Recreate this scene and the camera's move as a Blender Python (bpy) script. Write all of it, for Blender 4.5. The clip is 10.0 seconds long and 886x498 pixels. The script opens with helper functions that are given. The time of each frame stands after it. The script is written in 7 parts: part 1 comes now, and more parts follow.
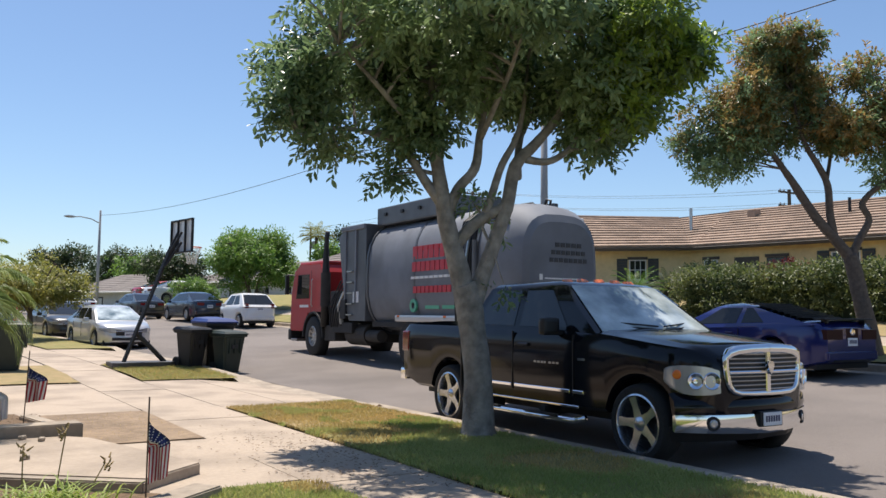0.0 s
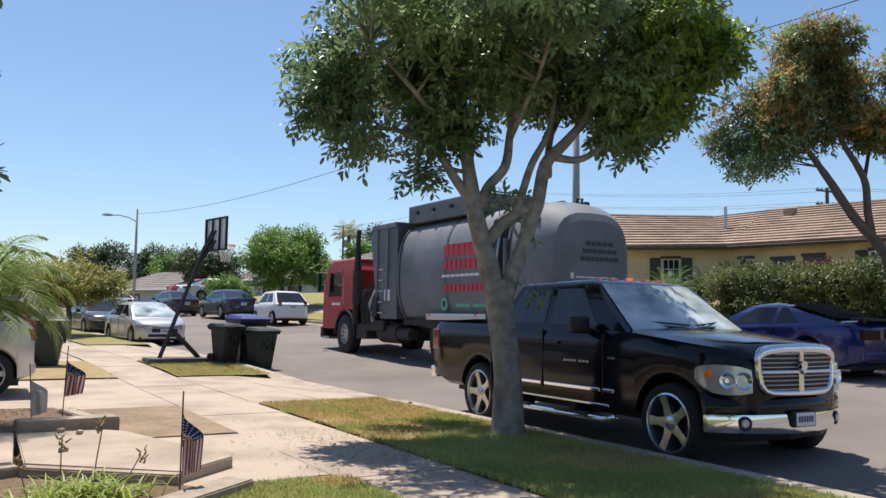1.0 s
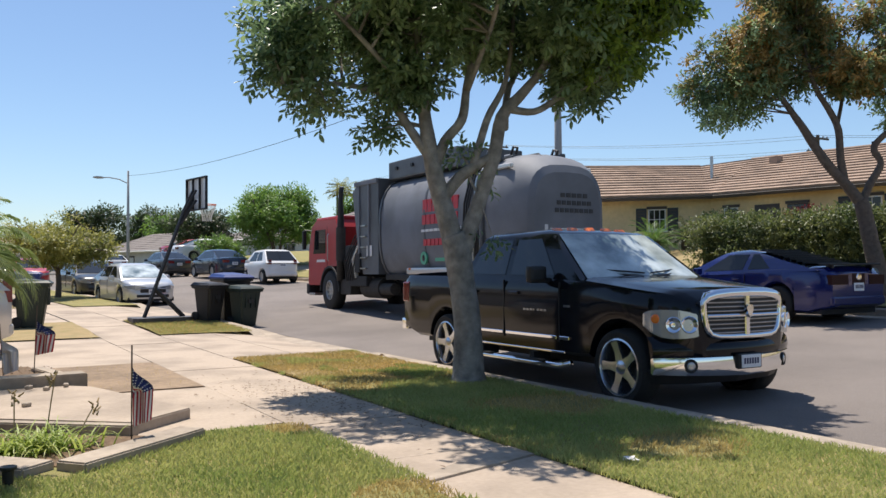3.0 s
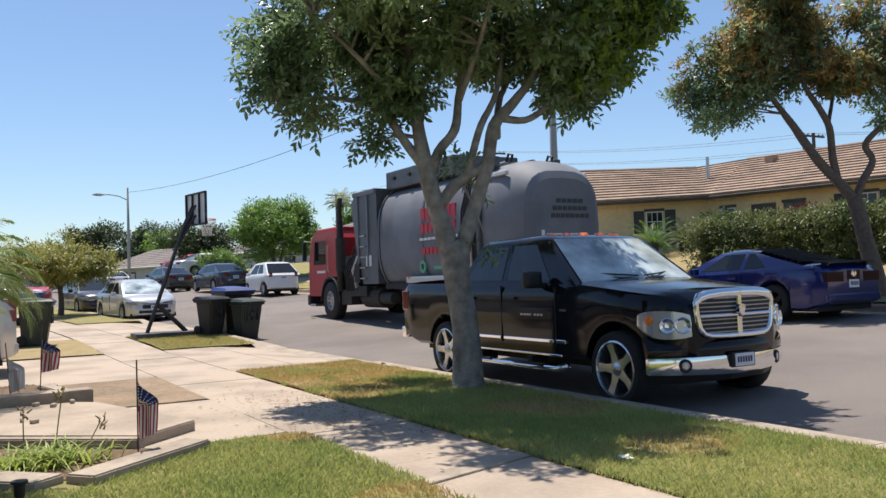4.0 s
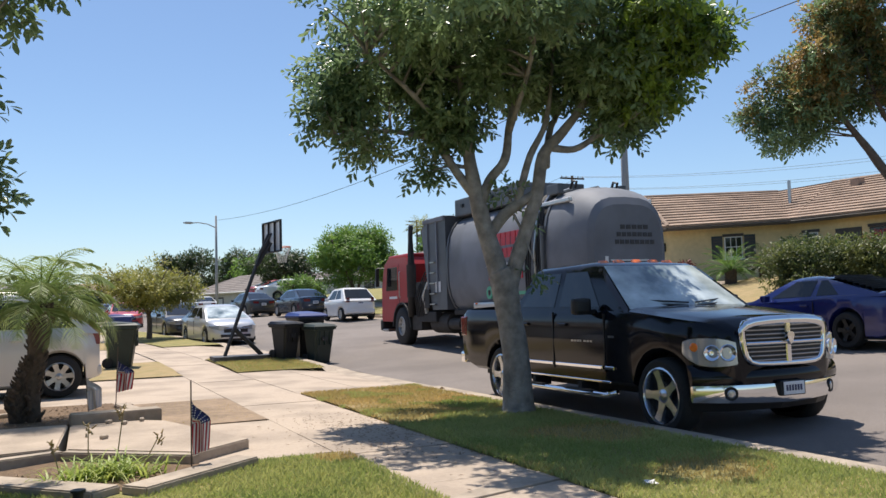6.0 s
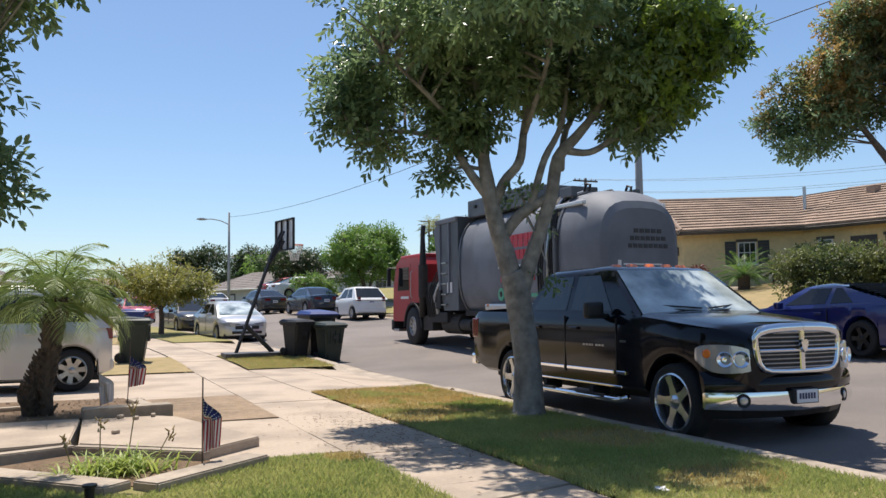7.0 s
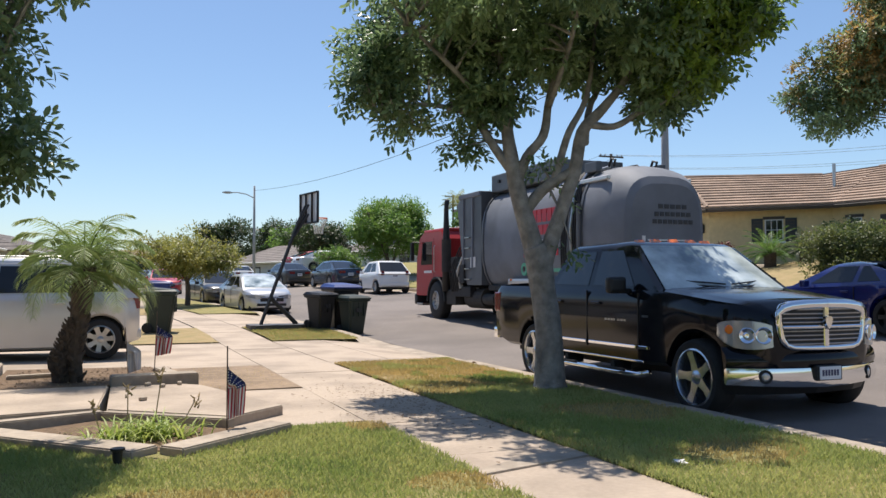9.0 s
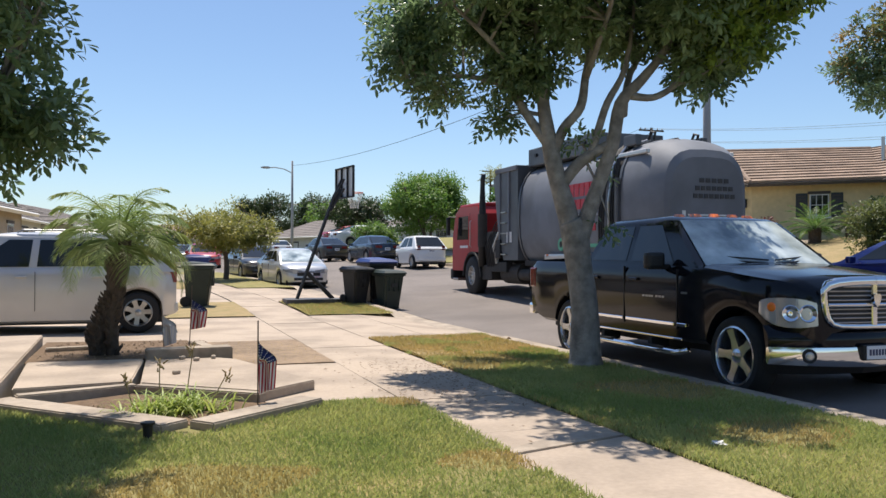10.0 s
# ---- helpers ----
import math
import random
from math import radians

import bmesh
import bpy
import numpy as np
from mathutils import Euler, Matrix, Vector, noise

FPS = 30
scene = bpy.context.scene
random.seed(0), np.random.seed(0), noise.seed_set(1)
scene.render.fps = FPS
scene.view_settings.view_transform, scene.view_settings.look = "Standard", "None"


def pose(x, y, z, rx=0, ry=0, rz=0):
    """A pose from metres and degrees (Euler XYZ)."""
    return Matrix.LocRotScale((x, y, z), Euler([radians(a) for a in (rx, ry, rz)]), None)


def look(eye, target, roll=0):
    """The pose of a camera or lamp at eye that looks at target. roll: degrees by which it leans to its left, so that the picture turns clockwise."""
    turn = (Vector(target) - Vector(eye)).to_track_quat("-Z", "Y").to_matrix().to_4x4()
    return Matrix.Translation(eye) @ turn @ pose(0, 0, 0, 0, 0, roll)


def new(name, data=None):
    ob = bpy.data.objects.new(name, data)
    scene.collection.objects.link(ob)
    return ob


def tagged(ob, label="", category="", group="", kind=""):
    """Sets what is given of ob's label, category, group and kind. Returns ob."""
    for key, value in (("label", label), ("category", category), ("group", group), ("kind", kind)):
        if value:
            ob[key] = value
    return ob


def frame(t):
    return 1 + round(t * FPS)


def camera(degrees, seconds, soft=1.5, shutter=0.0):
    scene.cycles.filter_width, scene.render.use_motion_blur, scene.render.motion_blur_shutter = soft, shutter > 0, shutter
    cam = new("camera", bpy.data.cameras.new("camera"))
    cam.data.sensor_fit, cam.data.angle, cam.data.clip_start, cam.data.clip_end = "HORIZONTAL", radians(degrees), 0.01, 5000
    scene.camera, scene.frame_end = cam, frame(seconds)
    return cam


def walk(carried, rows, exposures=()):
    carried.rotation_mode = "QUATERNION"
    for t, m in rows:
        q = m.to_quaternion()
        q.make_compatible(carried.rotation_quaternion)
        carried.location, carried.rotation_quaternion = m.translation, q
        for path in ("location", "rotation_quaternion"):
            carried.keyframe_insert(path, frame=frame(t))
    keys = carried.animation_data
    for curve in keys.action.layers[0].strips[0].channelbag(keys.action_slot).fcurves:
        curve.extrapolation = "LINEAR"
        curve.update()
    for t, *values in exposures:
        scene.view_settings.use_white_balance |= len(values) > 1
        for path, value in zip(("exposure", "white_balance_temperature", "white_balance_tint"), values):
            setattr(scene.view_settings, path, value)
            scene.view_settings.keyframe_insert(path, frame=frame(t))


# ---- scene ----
cam = camera(56.2, 10.0)
PATH = [
    (0, (-5.854, -0.097, 1.519), (-4.788, 1.588, 1.681), 0.6),
    (0.5, (-5.891, -0.09, 1.508), (-4.879, 1.628, 1.664), 1.7),
    (1, (-5.854, -0.141, 1.508), (-4.854, 1.584, 1.666), 0.9),
    (1.5, (-5.691, -0.254, 1.494), (-4.696, 1.473, 1.66), 0.3),
    (2, (-5.553, -0.376, 1.473), (-4.564, 1.359, 1.582), 0.1),
    (2.5, (-5.531, -0.444, 1.471), (-4.53, 1.286, 1.52), 0.4),
    (4, (-5.571, -0.667, 1.475), (-4.566, 1.06, 1.545), -1.9),
    (4.5, (-5.597, -0.784, 1.474), (-4.584, 0.937, 1.564), -0.5),
    (5, (-5.477, -0.909, 1.459), (-4.456, 0.807, 1.57), -0.1),
    (5.5, (-5.352, -1.023, 1.46), (-4.369, 0.716, 1.574), -0.7),
    (5.7, (-5.349, -1.071, 1.463), (-4.432, 0.702, 1.586), -1.3),
    (6.8, (-5.365, -1.081, 1.483), (-4.621, 0.77, 1.634), -1.6),
    (7, (-5.363, -1.066, 1.482), (-4.56, 0.76, 1.621), -0.7),
    (7.5, (-5.373, -1.06, 1.465), (-4.48, 0.727, 1.556), 0.3),
    (8, (-5.34, -1.056, 1.47), (-4.479, 0.747, 1.543), -0.3),
    (8.5, (-5.34, -1.083, 1.47), (-4.53, 0.744, 1.549), -0.6),
    (9, (-5.359, -1.095, 1.457), (-4.608, 0.757, 1.537), -0.1),
    (9.5, (-5.321, -1.07, 1.448), (-4.61, 0.799, 1.495), -0.6),
    (10, (-5.265, -0.973, 1.455), (-4.598, 0.912, 1.475), 0.1),
]
walk(cam, [(t, look(eye, target, roll)) for t, eye, target, roll in PATH])

# ---- light ----
world = bpy.data.worlds.new("sky")
scene.world = world
world.use_nodes = True
wn = world.node_tree.nodes
sky = wn.new("ShaderNodeTexSky")
sky.sky_type = "NISHITA"
sky.sun_disc = False
SUN_ELEV, SUN_AZ = 70.0, 4.0          # azimuth clockwise from +Y
sky.sun_elevation = radians(SUN_ELEV)
sky.sun_rotation = radians(SUN_AZ)
sky.air_density, sky.dust_density, sky.ozone_density = 1.0, 0.5, 5.0
wn["Background"].inputs["Strength"].default_value = 0.1
world.node_tree.links.new(sky.outputs[0], wn["Background"].inputs["Color"])
sun = new("sun", bpy.data.lights.new("sun", "SUN"))
sun.data.energy, sun.data.angle, sun.data.color = 4.6, radians(0.53), (1.0, 0.92, 0.825)
_a, _e = radians(SUN_AZ), radians(SUN_ELEV)
sun.matrix_world = look((math.sin(_a) * math.cos(_e) * 50, math.cos(_a) * math.cos(_e) * 50, math.sin(_e) * 50), (0, 0, 0))
scene.view_settings.exposure = 0.5


# ---- materials ----
def mat(name, base, rough=0.6, metal=0.0, vary=0.0, scale=8.0, bump=0.0, bump_scale=60.0, second=None,
        spec=0.5, coat=0.0, per_piece=0.0, trans=0.0, stains=0.0, stain_scale=0.7, mapping=None):
    """A node material: base colour mixed with a second one by noise, fine grain and bump, wide stains."""
    m = bpy.data.materials.new(name)
    m.use_nodes = True
    nt = m.node_tree
    b = nt.nodes["Principled BSDF"]
    L = nt.links.new
    b.inputs["Roughness"].default_value = rough
    b.inputs["Metallic"].default_value = metal
    b.inputs["Specular IOR Level"].default_value = spec
    b.inputs["Coat Weight"].default_value = coat
    b.inputs["Coat Roughness"].default_value = 0.04
    b.inputs["Transmission Weight"].default_value = trans
    b.inputs["Base Color"].default_value = (*base, 1)
    if not (vary or bump or per_piece or stains or second):
        return m
    tc = nt.nodes.new("ShaderNodeTexCoord")
    src = tc.outputs["Object"]
    if mapping:
        mp = nt.nodes.new("ShaderNodeMapping")
        mp.inputs["Scale"].default_value = mapping
        L(src, mp.inputs["Vector"])
        src = mp.outputs[0]
    col = None
    n1 = nt.nodes.new("ShaderNodeTexNoise")
    n1.inputs["Scale"].default_value, n1.inputs["Detail"].default_value = scale, 6
    L(src, n1.inputs["Vector"])
    ramp = nt.nodes.new("ShaderNodeMapRange")
    ramp.inputs["From Min"].default_value, ramp.inputs["From Max"].default_value = 0.3, 0.7
    L(n1.outputs["Fac"], ramp.inputs["Value"])
    mix = nt.nodes.new("ShaderNodeMix")
    mix.data_type = "RGBA"
    two = second or tuple(c * (1 - vary) for c in base)
    mix.inputs["A"].default_value, mix.inputs["B"].default_value = (*base, 1), (*two, 1)
    L(ramp.outputs[0], mix.inputs["Factor"])
    col = mix.outputs["Result"]
    if stains:
        n2 = nt.nodes.new("ShaderNodeTexNoise")
        n2.inputs["Scale"].default_value, n2.inputs["Detail"].default_value = stain_scale, 5
        L(src, n2.inputs["Vector"])
        r2 = nt.nodes.new("ShaderNodeMapRange")
        r2.inputs["From Min"].default_value, r2.inputs["From Max"].default_value = 0.42, 0.62
        r2.inputs["To Min"].default_value, r2.inputs["To Max"].default_value = 1.0, 1.0 - stains
        L(n2.outputs["Fac"], r2.inputs["Value"])
        mm = nt.nodes.new("ShaderNodeMix")
        mm.data_type, mm.blend_type = "RGBA", "MULTIPLY"
        mm.inputs["Factor"].default_value = 1
        L(col, mm.inputs["A"])
        L(r2.outputs[0], mm.inputs["B"])
        col = mm.outputs["Result"]
    if per_piece:
        oi = nt.nodes.new("ShaderNodeObjectInfo")
        r3 = nt.nodes.new("ShaderNodeMapRange")
        r3.inputs["To Min"].default_value, r3.inputs["To Max"].default_value = 1 - per_piece, 1 + per_piece
        L(oi.outputs["Random"], r3.inputs["Value"])
        mm = nt.nodes.new("ShaderNodeMix")
        mm.data_type, mm.blend_type = "RGBA", "MULTIPLY"
        mm.inputs["Factor"].default_value = 1
        L(col, mm.inputs["A"])
        L(r3.outputs[0], mm.inputs["B"])
        col = mm.outputs["Result"]
    L(col, b.inputs["Base Color"])
    if bump:
        n3 = nt.nodes.new("ShaderNodeTexNoise")
        n3.inputs["Scale"].default_value, n3.inputs["Detail"].default_value = bump_scale, 4
        L(src, n3.inputs["Vector"])
        bp = nt.nodes.new("ShaderNodeBump")
        bp.inputs["Strength"].default_value, bp.inputs["Distance"].default_value = bump, 0.02
        L(n3.outputs["Fac"], bp.inputs["Height"])
        L(bp.outputs[0], b.inputs["Normal"])
    return m


def leaf_mat(name, a, b2, per=0.35, rough=0.5, through_light=0.45):
    """Foliage: each leaf its own shade, with light passing through."""
    m = bpy.data.materials.new(name)
    m.use_nodes = True
    nt = m.node_tree
    b = nt.nodes["Principled BSDF"]
    L = nt.links.new
    geo = nt.nodes.new("ShaderNodeNewGeometry")
    tc = nt.nodes.new("ShaderNodeTexCoord")
    n1 = nt.nodes.new("ShaderNodeTexNoise")
    n1.inputs["Scale"].default_value, n1.inputs["Detail"].default_value = 0.9, 3
    L(tc.outputs["Object"], n1.inputs["Vector"])
    add = nt.nodes.new("ShaderNodeMath")
    add.operation = "MULTIPLY_ADD"
    add.inputs[1].default_value, add.inputs[2].default_value = per * 2, -per
    L(geo.outputs["Random Per Island"], add.inputs[0])
    s = nt.nodes.new("ShaderNodeMath")
    L(add.outputs[0], s.inputs[0])
    r = nt.nodes.new("ShaderNodeMapRange")
    r.inputs["From Min"].default_value, r.inputs["From Max"].default_value = 0.35, 0.65
    L(n1.outputs["Fac"], r.inputs["Value"])
    L(r.outputs[0], s.inputs[1])
    mix = nt.nodes.new("ShaderNodeMix")
    mix.data_type = "RGBA"
    mix.clamp_factor = True
    mix.inputs["A"].default_value, mix.inputs["B"].default_value = (*a, 1), (*b2, 1)
    L(s.outputs[0], mix.inputs["Factor"])
    L(mix.outputs["Result"], b.inputs["Base Color"])
    b.inputs["Roughness"].default_value = rough
    b.inputs["Specular IOR Level"].default_value = 0.55
    tr = nt.nodes.new("ShaderNodeBsdfTranslucent")
    L(mix.outputs["Result"], tr.inputs["Color"])
    ms = nt.nodes.new("ShaderNodeMixShader")
    ms.inputs[0].default_value = through_light
    L(b.outputs[0], ms.inputs[1])
    L(tr.outputs[0], ms.inputs[2])
    L(ms.outputs[0], nt.nodes["Material Output"].inputs["Surface"])
    return m


M = {
    "asphalt": mat("asphalt", (0.24, 0.207, 0.185), 0.9, vary=0.35, scale=90, bump=0.5, bump_scale=160, stains=0.25, stain_scale=0.35),
    "concrete": mat("concrete", (0.46, 0.372, 0.288), 0.9, vary=0.14, scale=25, bump=0.25, bump_scale=140, stains=0.26, stain_scale=1.1, per_piece=0.035),
    "kerb": mat("kerb_concrete", (0.44, 0.365, 0.285), 0.9, vary=0.2, scale=12, bump=0.3, bump_scale=90, stains=0.25, stain_scale=1.5),
    "soil": mat("soil", (0.2, 0.13, 0.075), 0.95, vary=0.45, scale=18, bump=0.8, bump_scale=60),
    "lawn": mat("lawn_ground", (0.19, 0.19, 0.06), 0.95, scale=2.2, second=(0.3, 0.24, 0.095), bump=0.7, bump_scale=90),
    "dry": mat("dry_lawn", (0.36, 0.26, 0.13), 0.95, scale=3.0, second=(0.26, 0.21, 0.09), bump=0.7, bump_scale=80),
    "far_ground": mat("far_ground", (0.2, 0.19, 0.11), 0.95, scale=0.2, second=(0.12, 0.13, 0.06), bump=0.3),
    "bark": mat("smooth_bark", (0.4, 0.37, 0.33), 0.9, vary=0.45, scale=9, bump=0.7, bump_scale=35, stains=0.3, stain_scale=4),
    "dark_bark": mat("dark_bark", (0.16, 0.125, 0.1), 0.9, vary=0.4, scale=12, bump=0.9, bump_scale=30),
    "leaf": leaf_mat("glossy_leaf", (0.115, 0.185, 0.085), (0.29, 0.39, 0.18), rough=0.36, through_light=0.43),
    "leaf_new": leaf_mat("young_leaf", (0.18, 0.28, 0.04), (0.3, 0.4, 0.07)),
    "leaf_rust": leaf_mat("rusty_leaf", (0.14, 0.15, 0.05), (0.46, 0.29, 0.1), per=0.3),
    "leaf_light": leaf_mat("bright_leaf", (0.1, 0.2, 0.035), (0.2, 0.32, 0.06)),
    "leaf_olive": leaf_mat("olive_leaf", (0.2, 0.22, 0.05), (0.35, 0.33, 0.08)),
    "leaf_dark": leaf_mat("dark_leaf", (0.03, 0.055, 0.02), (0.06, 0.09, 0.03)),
    "leaf_hedge": leaf_mat("hedge_leaf", (0.065, 0.1, 0.03), (0.17, 0.195, 0.06)),
    "frond": leaf_mat("palm_frond", (0.2, 0.28, 0.08), (0.38, 0.44, 0.16)),
    "strap": leaf_mat("strap_leaf", (0.3, 0.4, 0.07), (0.44, 0.5, 0.13)),
    "soil_light": mat("dry_dirt", (0.34, 0.245, 0.16), 0.95, vary=0.3, scale=10, bump=0.7, bump_scale=60, stains=0.25, stain_scale=2),
    "blade": leaf_mat("grass_blade", (0.28, 0.35, 0.095), (0.47, 0.475, 0.17), per=0.5, rough=0.7),
    "blade_dry": leaf_mat("dry_grass_blade", (0.55, 0.4, 0.16), (0.42, 0.34, 0.12), per=0.5, rough=0.8),
    "rubber": mat("tyre_rubber", (0.018, 0.018, 0.018), 0.8, vary=0.3, scale=30, bump=0.2),
    "dark": mat("black_plastic", (0.015, 0.015, 0.016), 0.55, vary=0.2, scale=20),
    "chassis": mat("chassis_black", (0.02, 0.02, 0.021), 0.7, vary=0.4, scale=6),
    "chrome": mat("chrome", (0.82, 0.83, 0.85), 0.08, 1.0),
    "steel": mat("steel", (0.5, 0.5, 0.5), 0.35, 1.0, vary=0.2, scale=15),
    "glass": mat("dark_glass", (0.012, 0.014, 0.016), 0.03, 0.0, spec=0.5),
    "lamp_glass": mat("headlamp_glass", (0.42, 0.44, 0.46), 0.1, 0.4, coat=1.0),
    "red_lamp": mat("red_lamp", (0.16, 0.008, 0.008), 0.15, coat=1.0),
    "smoked": mat("smoked_lamp", (0.03, 0.006, 0.006), 0.5, spec=0.2),
    "amber": mat("amber_lens", (0.9, 0.2, 0.02), 0.2, coat=1.0),
    "plate": mat("plate", (0.75, 0.76, 0.78), 0.5),
    "ink": mat("ink", (0.06, 0.06, 0.12), 0.6),
}


# ---- building blocks ----
def part(name, bm, material, parent=None, label="", smooth=False):
    """Link a bmesh as one mesh object, under a thing or a part."""
    me = bpy.data.meshes.new(name)
    if smooth:
        for f in bm.faces:
            f.smooth = True
    bm.to_mesh(me)
    bm.free()
    me.materials.append(material)
    ob = new(name, me)
    if parent is not None:
        ob.parent = parent
    if label:
        ob["label"] = label
    return ob


def thing(name, m, label, category, group="", kind=""):
    ob = new(name)
    ob.empty_display_size = 0.1
    ob.matrix_world = m
    return tagged(ob, label, category, group, kind)


def box(bm, x0, x1, y0, y1, z0, z1, bevel=0.0, segs=2, m=None):
    vs = [bm.verts.new(p) for p in ((x0, y0, z0), (x1, y0, z0), (x1, y1, z0), (x0, y1, z0), (x0, y0, z1), (x1, y0, z1), (x1, y1, z1), (x0, y1, z1))]
    if m is not None:
        for v in vs:
            v.co = m @ v.co
    fs = [bm.faces.new([vs[i] for i in q]) for q in ((3, 2, 1, 0), (4, 5, 6, 7), (0, 1, 5, 4), (1, 2, 6, 5), (2, 3, 7, 6), (3, 0, 4, 7))]
    if bevel:
        es = list({e for f in fs for e in f.edges})
        bmesh.ops.bevel(bm, geom=es, offset=bevel, segments=segs, profile=0.6, affect="EDGES")
    return bm


def abox(*a, **k):
    return box(bmesh.new(), *a, **k)


def tube(bm, pts, radii, n=10, cap=True):
    """A tapered tube along points."""
    pts = [Vector(p) for p in pts]
    rings = []
    up = Vector((0.31, 0.17, 0.93))
    for i, p in enumerate(pts):
        d = (pts[min(i + 1, len(pts) - 1)] - pts[max(i - 1, 0)]).normalized()
        ref = up if abs(d.dot(up)) < 0.95 else Vector((1, 0, 0))
        a = d.cross(ref).normalized()
        if i:
            a = (pa - d * pa.dot(d)).normalized()
        pa = a
        b = d.cross(a)
        r = radii[i] if hasattr(radii, "__len__") else radii
        rings.append([bm.verts.new(p + (a * math.cos(t) + b * math.sin(t)) * r) for t in (2 * math.pi * k / n for k in range(n))])
    for r0, r1 in zip(rings, rings[1:]):
        for k in range(n):
            bm.faces.new((r0[k], r0[(k + 1) % n], r1[(k + 1) % n], r1[k]))
    if cap:
        bm.faces.new(rings[0][::-1])
        bm.faces.new(rings[-1])
    return bm


def lathe(bm, prof, n=24, axis="x", m=None):
    """A turned shape: profile of (radius, along), about the x or z axis."""
    rings = []
    for r, h in prof:
        ring = []
        for k in range(n):
            t = 2 * math.pi * k / n
            p = Vector((h, r * math.cos(t), r * math.sin(t))) if axis == "x" else Vector((r * math.cos(t), r * math.sin(t), h))
            ring.append(bm.verts.new(m @ p if m is not None else p))
        rings.append(ring)
    for r0, r1 in zip(rings, rings[1:]):
        for k in range(n):
            bm.faces.new((r0[k], r0[(k + 1) % n], r1[(k + 1) % n], r1[k]))
    return bm


def loft(bm, rings, cap=True, closed=True):
    """Skin through rings of equally many points."""
    vr = [[bm.verts.new(p) for p in r] for r in rings]
    n = len(vr[0])
    for a, b in zip(vr, vr[1:]):
        for k in range(n if closed else n - 1):
            bm.faces.new((a[k], a[(k + 1) % n], b[(k + 1) % n], b[k]))
    if cap:
        bm.faces.new(vr[0][::-1])
        bm.faces.new(vr[-1])
    bmesh.ops.recalc_face_normals(bm, faces=bm.faces)
    return bm


def prism(bm, outline, z0, z1):
    """An upright slab with the given outline in plan."""
    lo = [bm.verts.new((x, y, z0)) for x, y in outline]
    hi = [bm.verts.new((x, y, z1)) for x, y in outline]
    n = len(lo)
    bm.faces.new(hi)
    bm.faces.new(lo[::-1])
    for k in range(n):
        bm.faces.new((lo[k], lo[(k + 1) % n], hi[(k + 1) % n], hi[k]))
    bmesh.ops.recalc_face_normals(bm, faces=bm.faces)
    return bm


def from_arrays(name, verts, faces, material, parent=None):
    me = bpy.data.meshes.new(name)
    me.from_pydata(verts, [], faces)
    me.materials.append(material)
    ob = new(name, me)
    if parent is not None:
        ob.parent = parent
    return ob


# ---- lie of the land ----
KERB, FAR_KERB = 0.28, 10.2


def bend(y):
    """How far the street has swung to the left."""
    t = min(1.0, max(0.0, (y - 18) / 40))
    return -4 * t * t * (3 - 2 * t)


def rise(y):
    return 0.0 if y < 17 else 0.025 * (y - 17) if y < 45 else 0.7 + 0.009 * (y - 45) if y < 200 else 2.095 + 0.003 * (y - 200)


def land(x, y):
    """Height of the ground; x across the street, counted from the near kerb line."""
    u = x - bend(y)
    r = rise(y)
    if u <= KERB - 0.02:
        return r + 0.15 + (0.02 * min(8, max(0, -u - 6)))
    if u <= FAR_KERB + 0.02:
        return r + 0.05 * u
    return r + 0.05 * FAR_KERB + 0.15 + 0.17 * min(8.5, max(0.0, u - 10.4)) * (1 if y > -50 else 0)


def grid_sheet(name, us, ys, height, material, kind="structure", label="", category="", follow=True):
    verts, faces = [], []
    for y in ys:
        for u in us:
            x = u + (bend(y) if follow else 0)
            verts.append((x, y, height(x, y)))
    n = len(us)
    for j in range(len(ys) - 1):
        for i in range(n - 1):
            faces.append((j * n + i, j * n + i + 1, (j + 1) * n + i + 1, (j + 1) * n + i))
    ob = from_arrays(name, verts, faces, material)
    return tagged(ob, label, category, kind=kind)


def spread(a, b, step):
    n = max(1, round((b - a) / step))
    return [a + (b - a) * i / n for i in range(n + 1)]


# ---- the setting ----
YS = [-900, -300, -120, -60, -30] + spread(-12, 120, 3) + [150, 200, 260, 340, 450, 600, 900, 1600, 3000]
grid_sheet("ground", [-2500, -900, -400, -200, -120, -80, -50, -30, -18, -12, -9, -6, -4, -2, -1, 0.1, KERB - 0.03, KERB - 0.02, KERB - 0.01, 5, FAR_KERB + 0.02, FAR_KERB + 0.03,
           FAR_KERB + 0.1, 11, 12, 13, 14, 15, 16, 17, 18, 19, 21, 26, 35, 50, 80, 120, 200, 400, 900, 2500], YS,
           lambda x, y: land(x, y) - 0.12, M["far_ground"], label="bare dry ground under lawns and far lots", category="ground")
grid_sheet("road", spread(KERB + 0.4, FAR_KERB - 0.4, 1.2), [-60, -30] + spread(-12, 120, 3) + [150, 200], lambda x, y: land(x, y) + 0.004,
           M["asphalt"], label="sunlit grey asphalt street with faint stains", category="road")


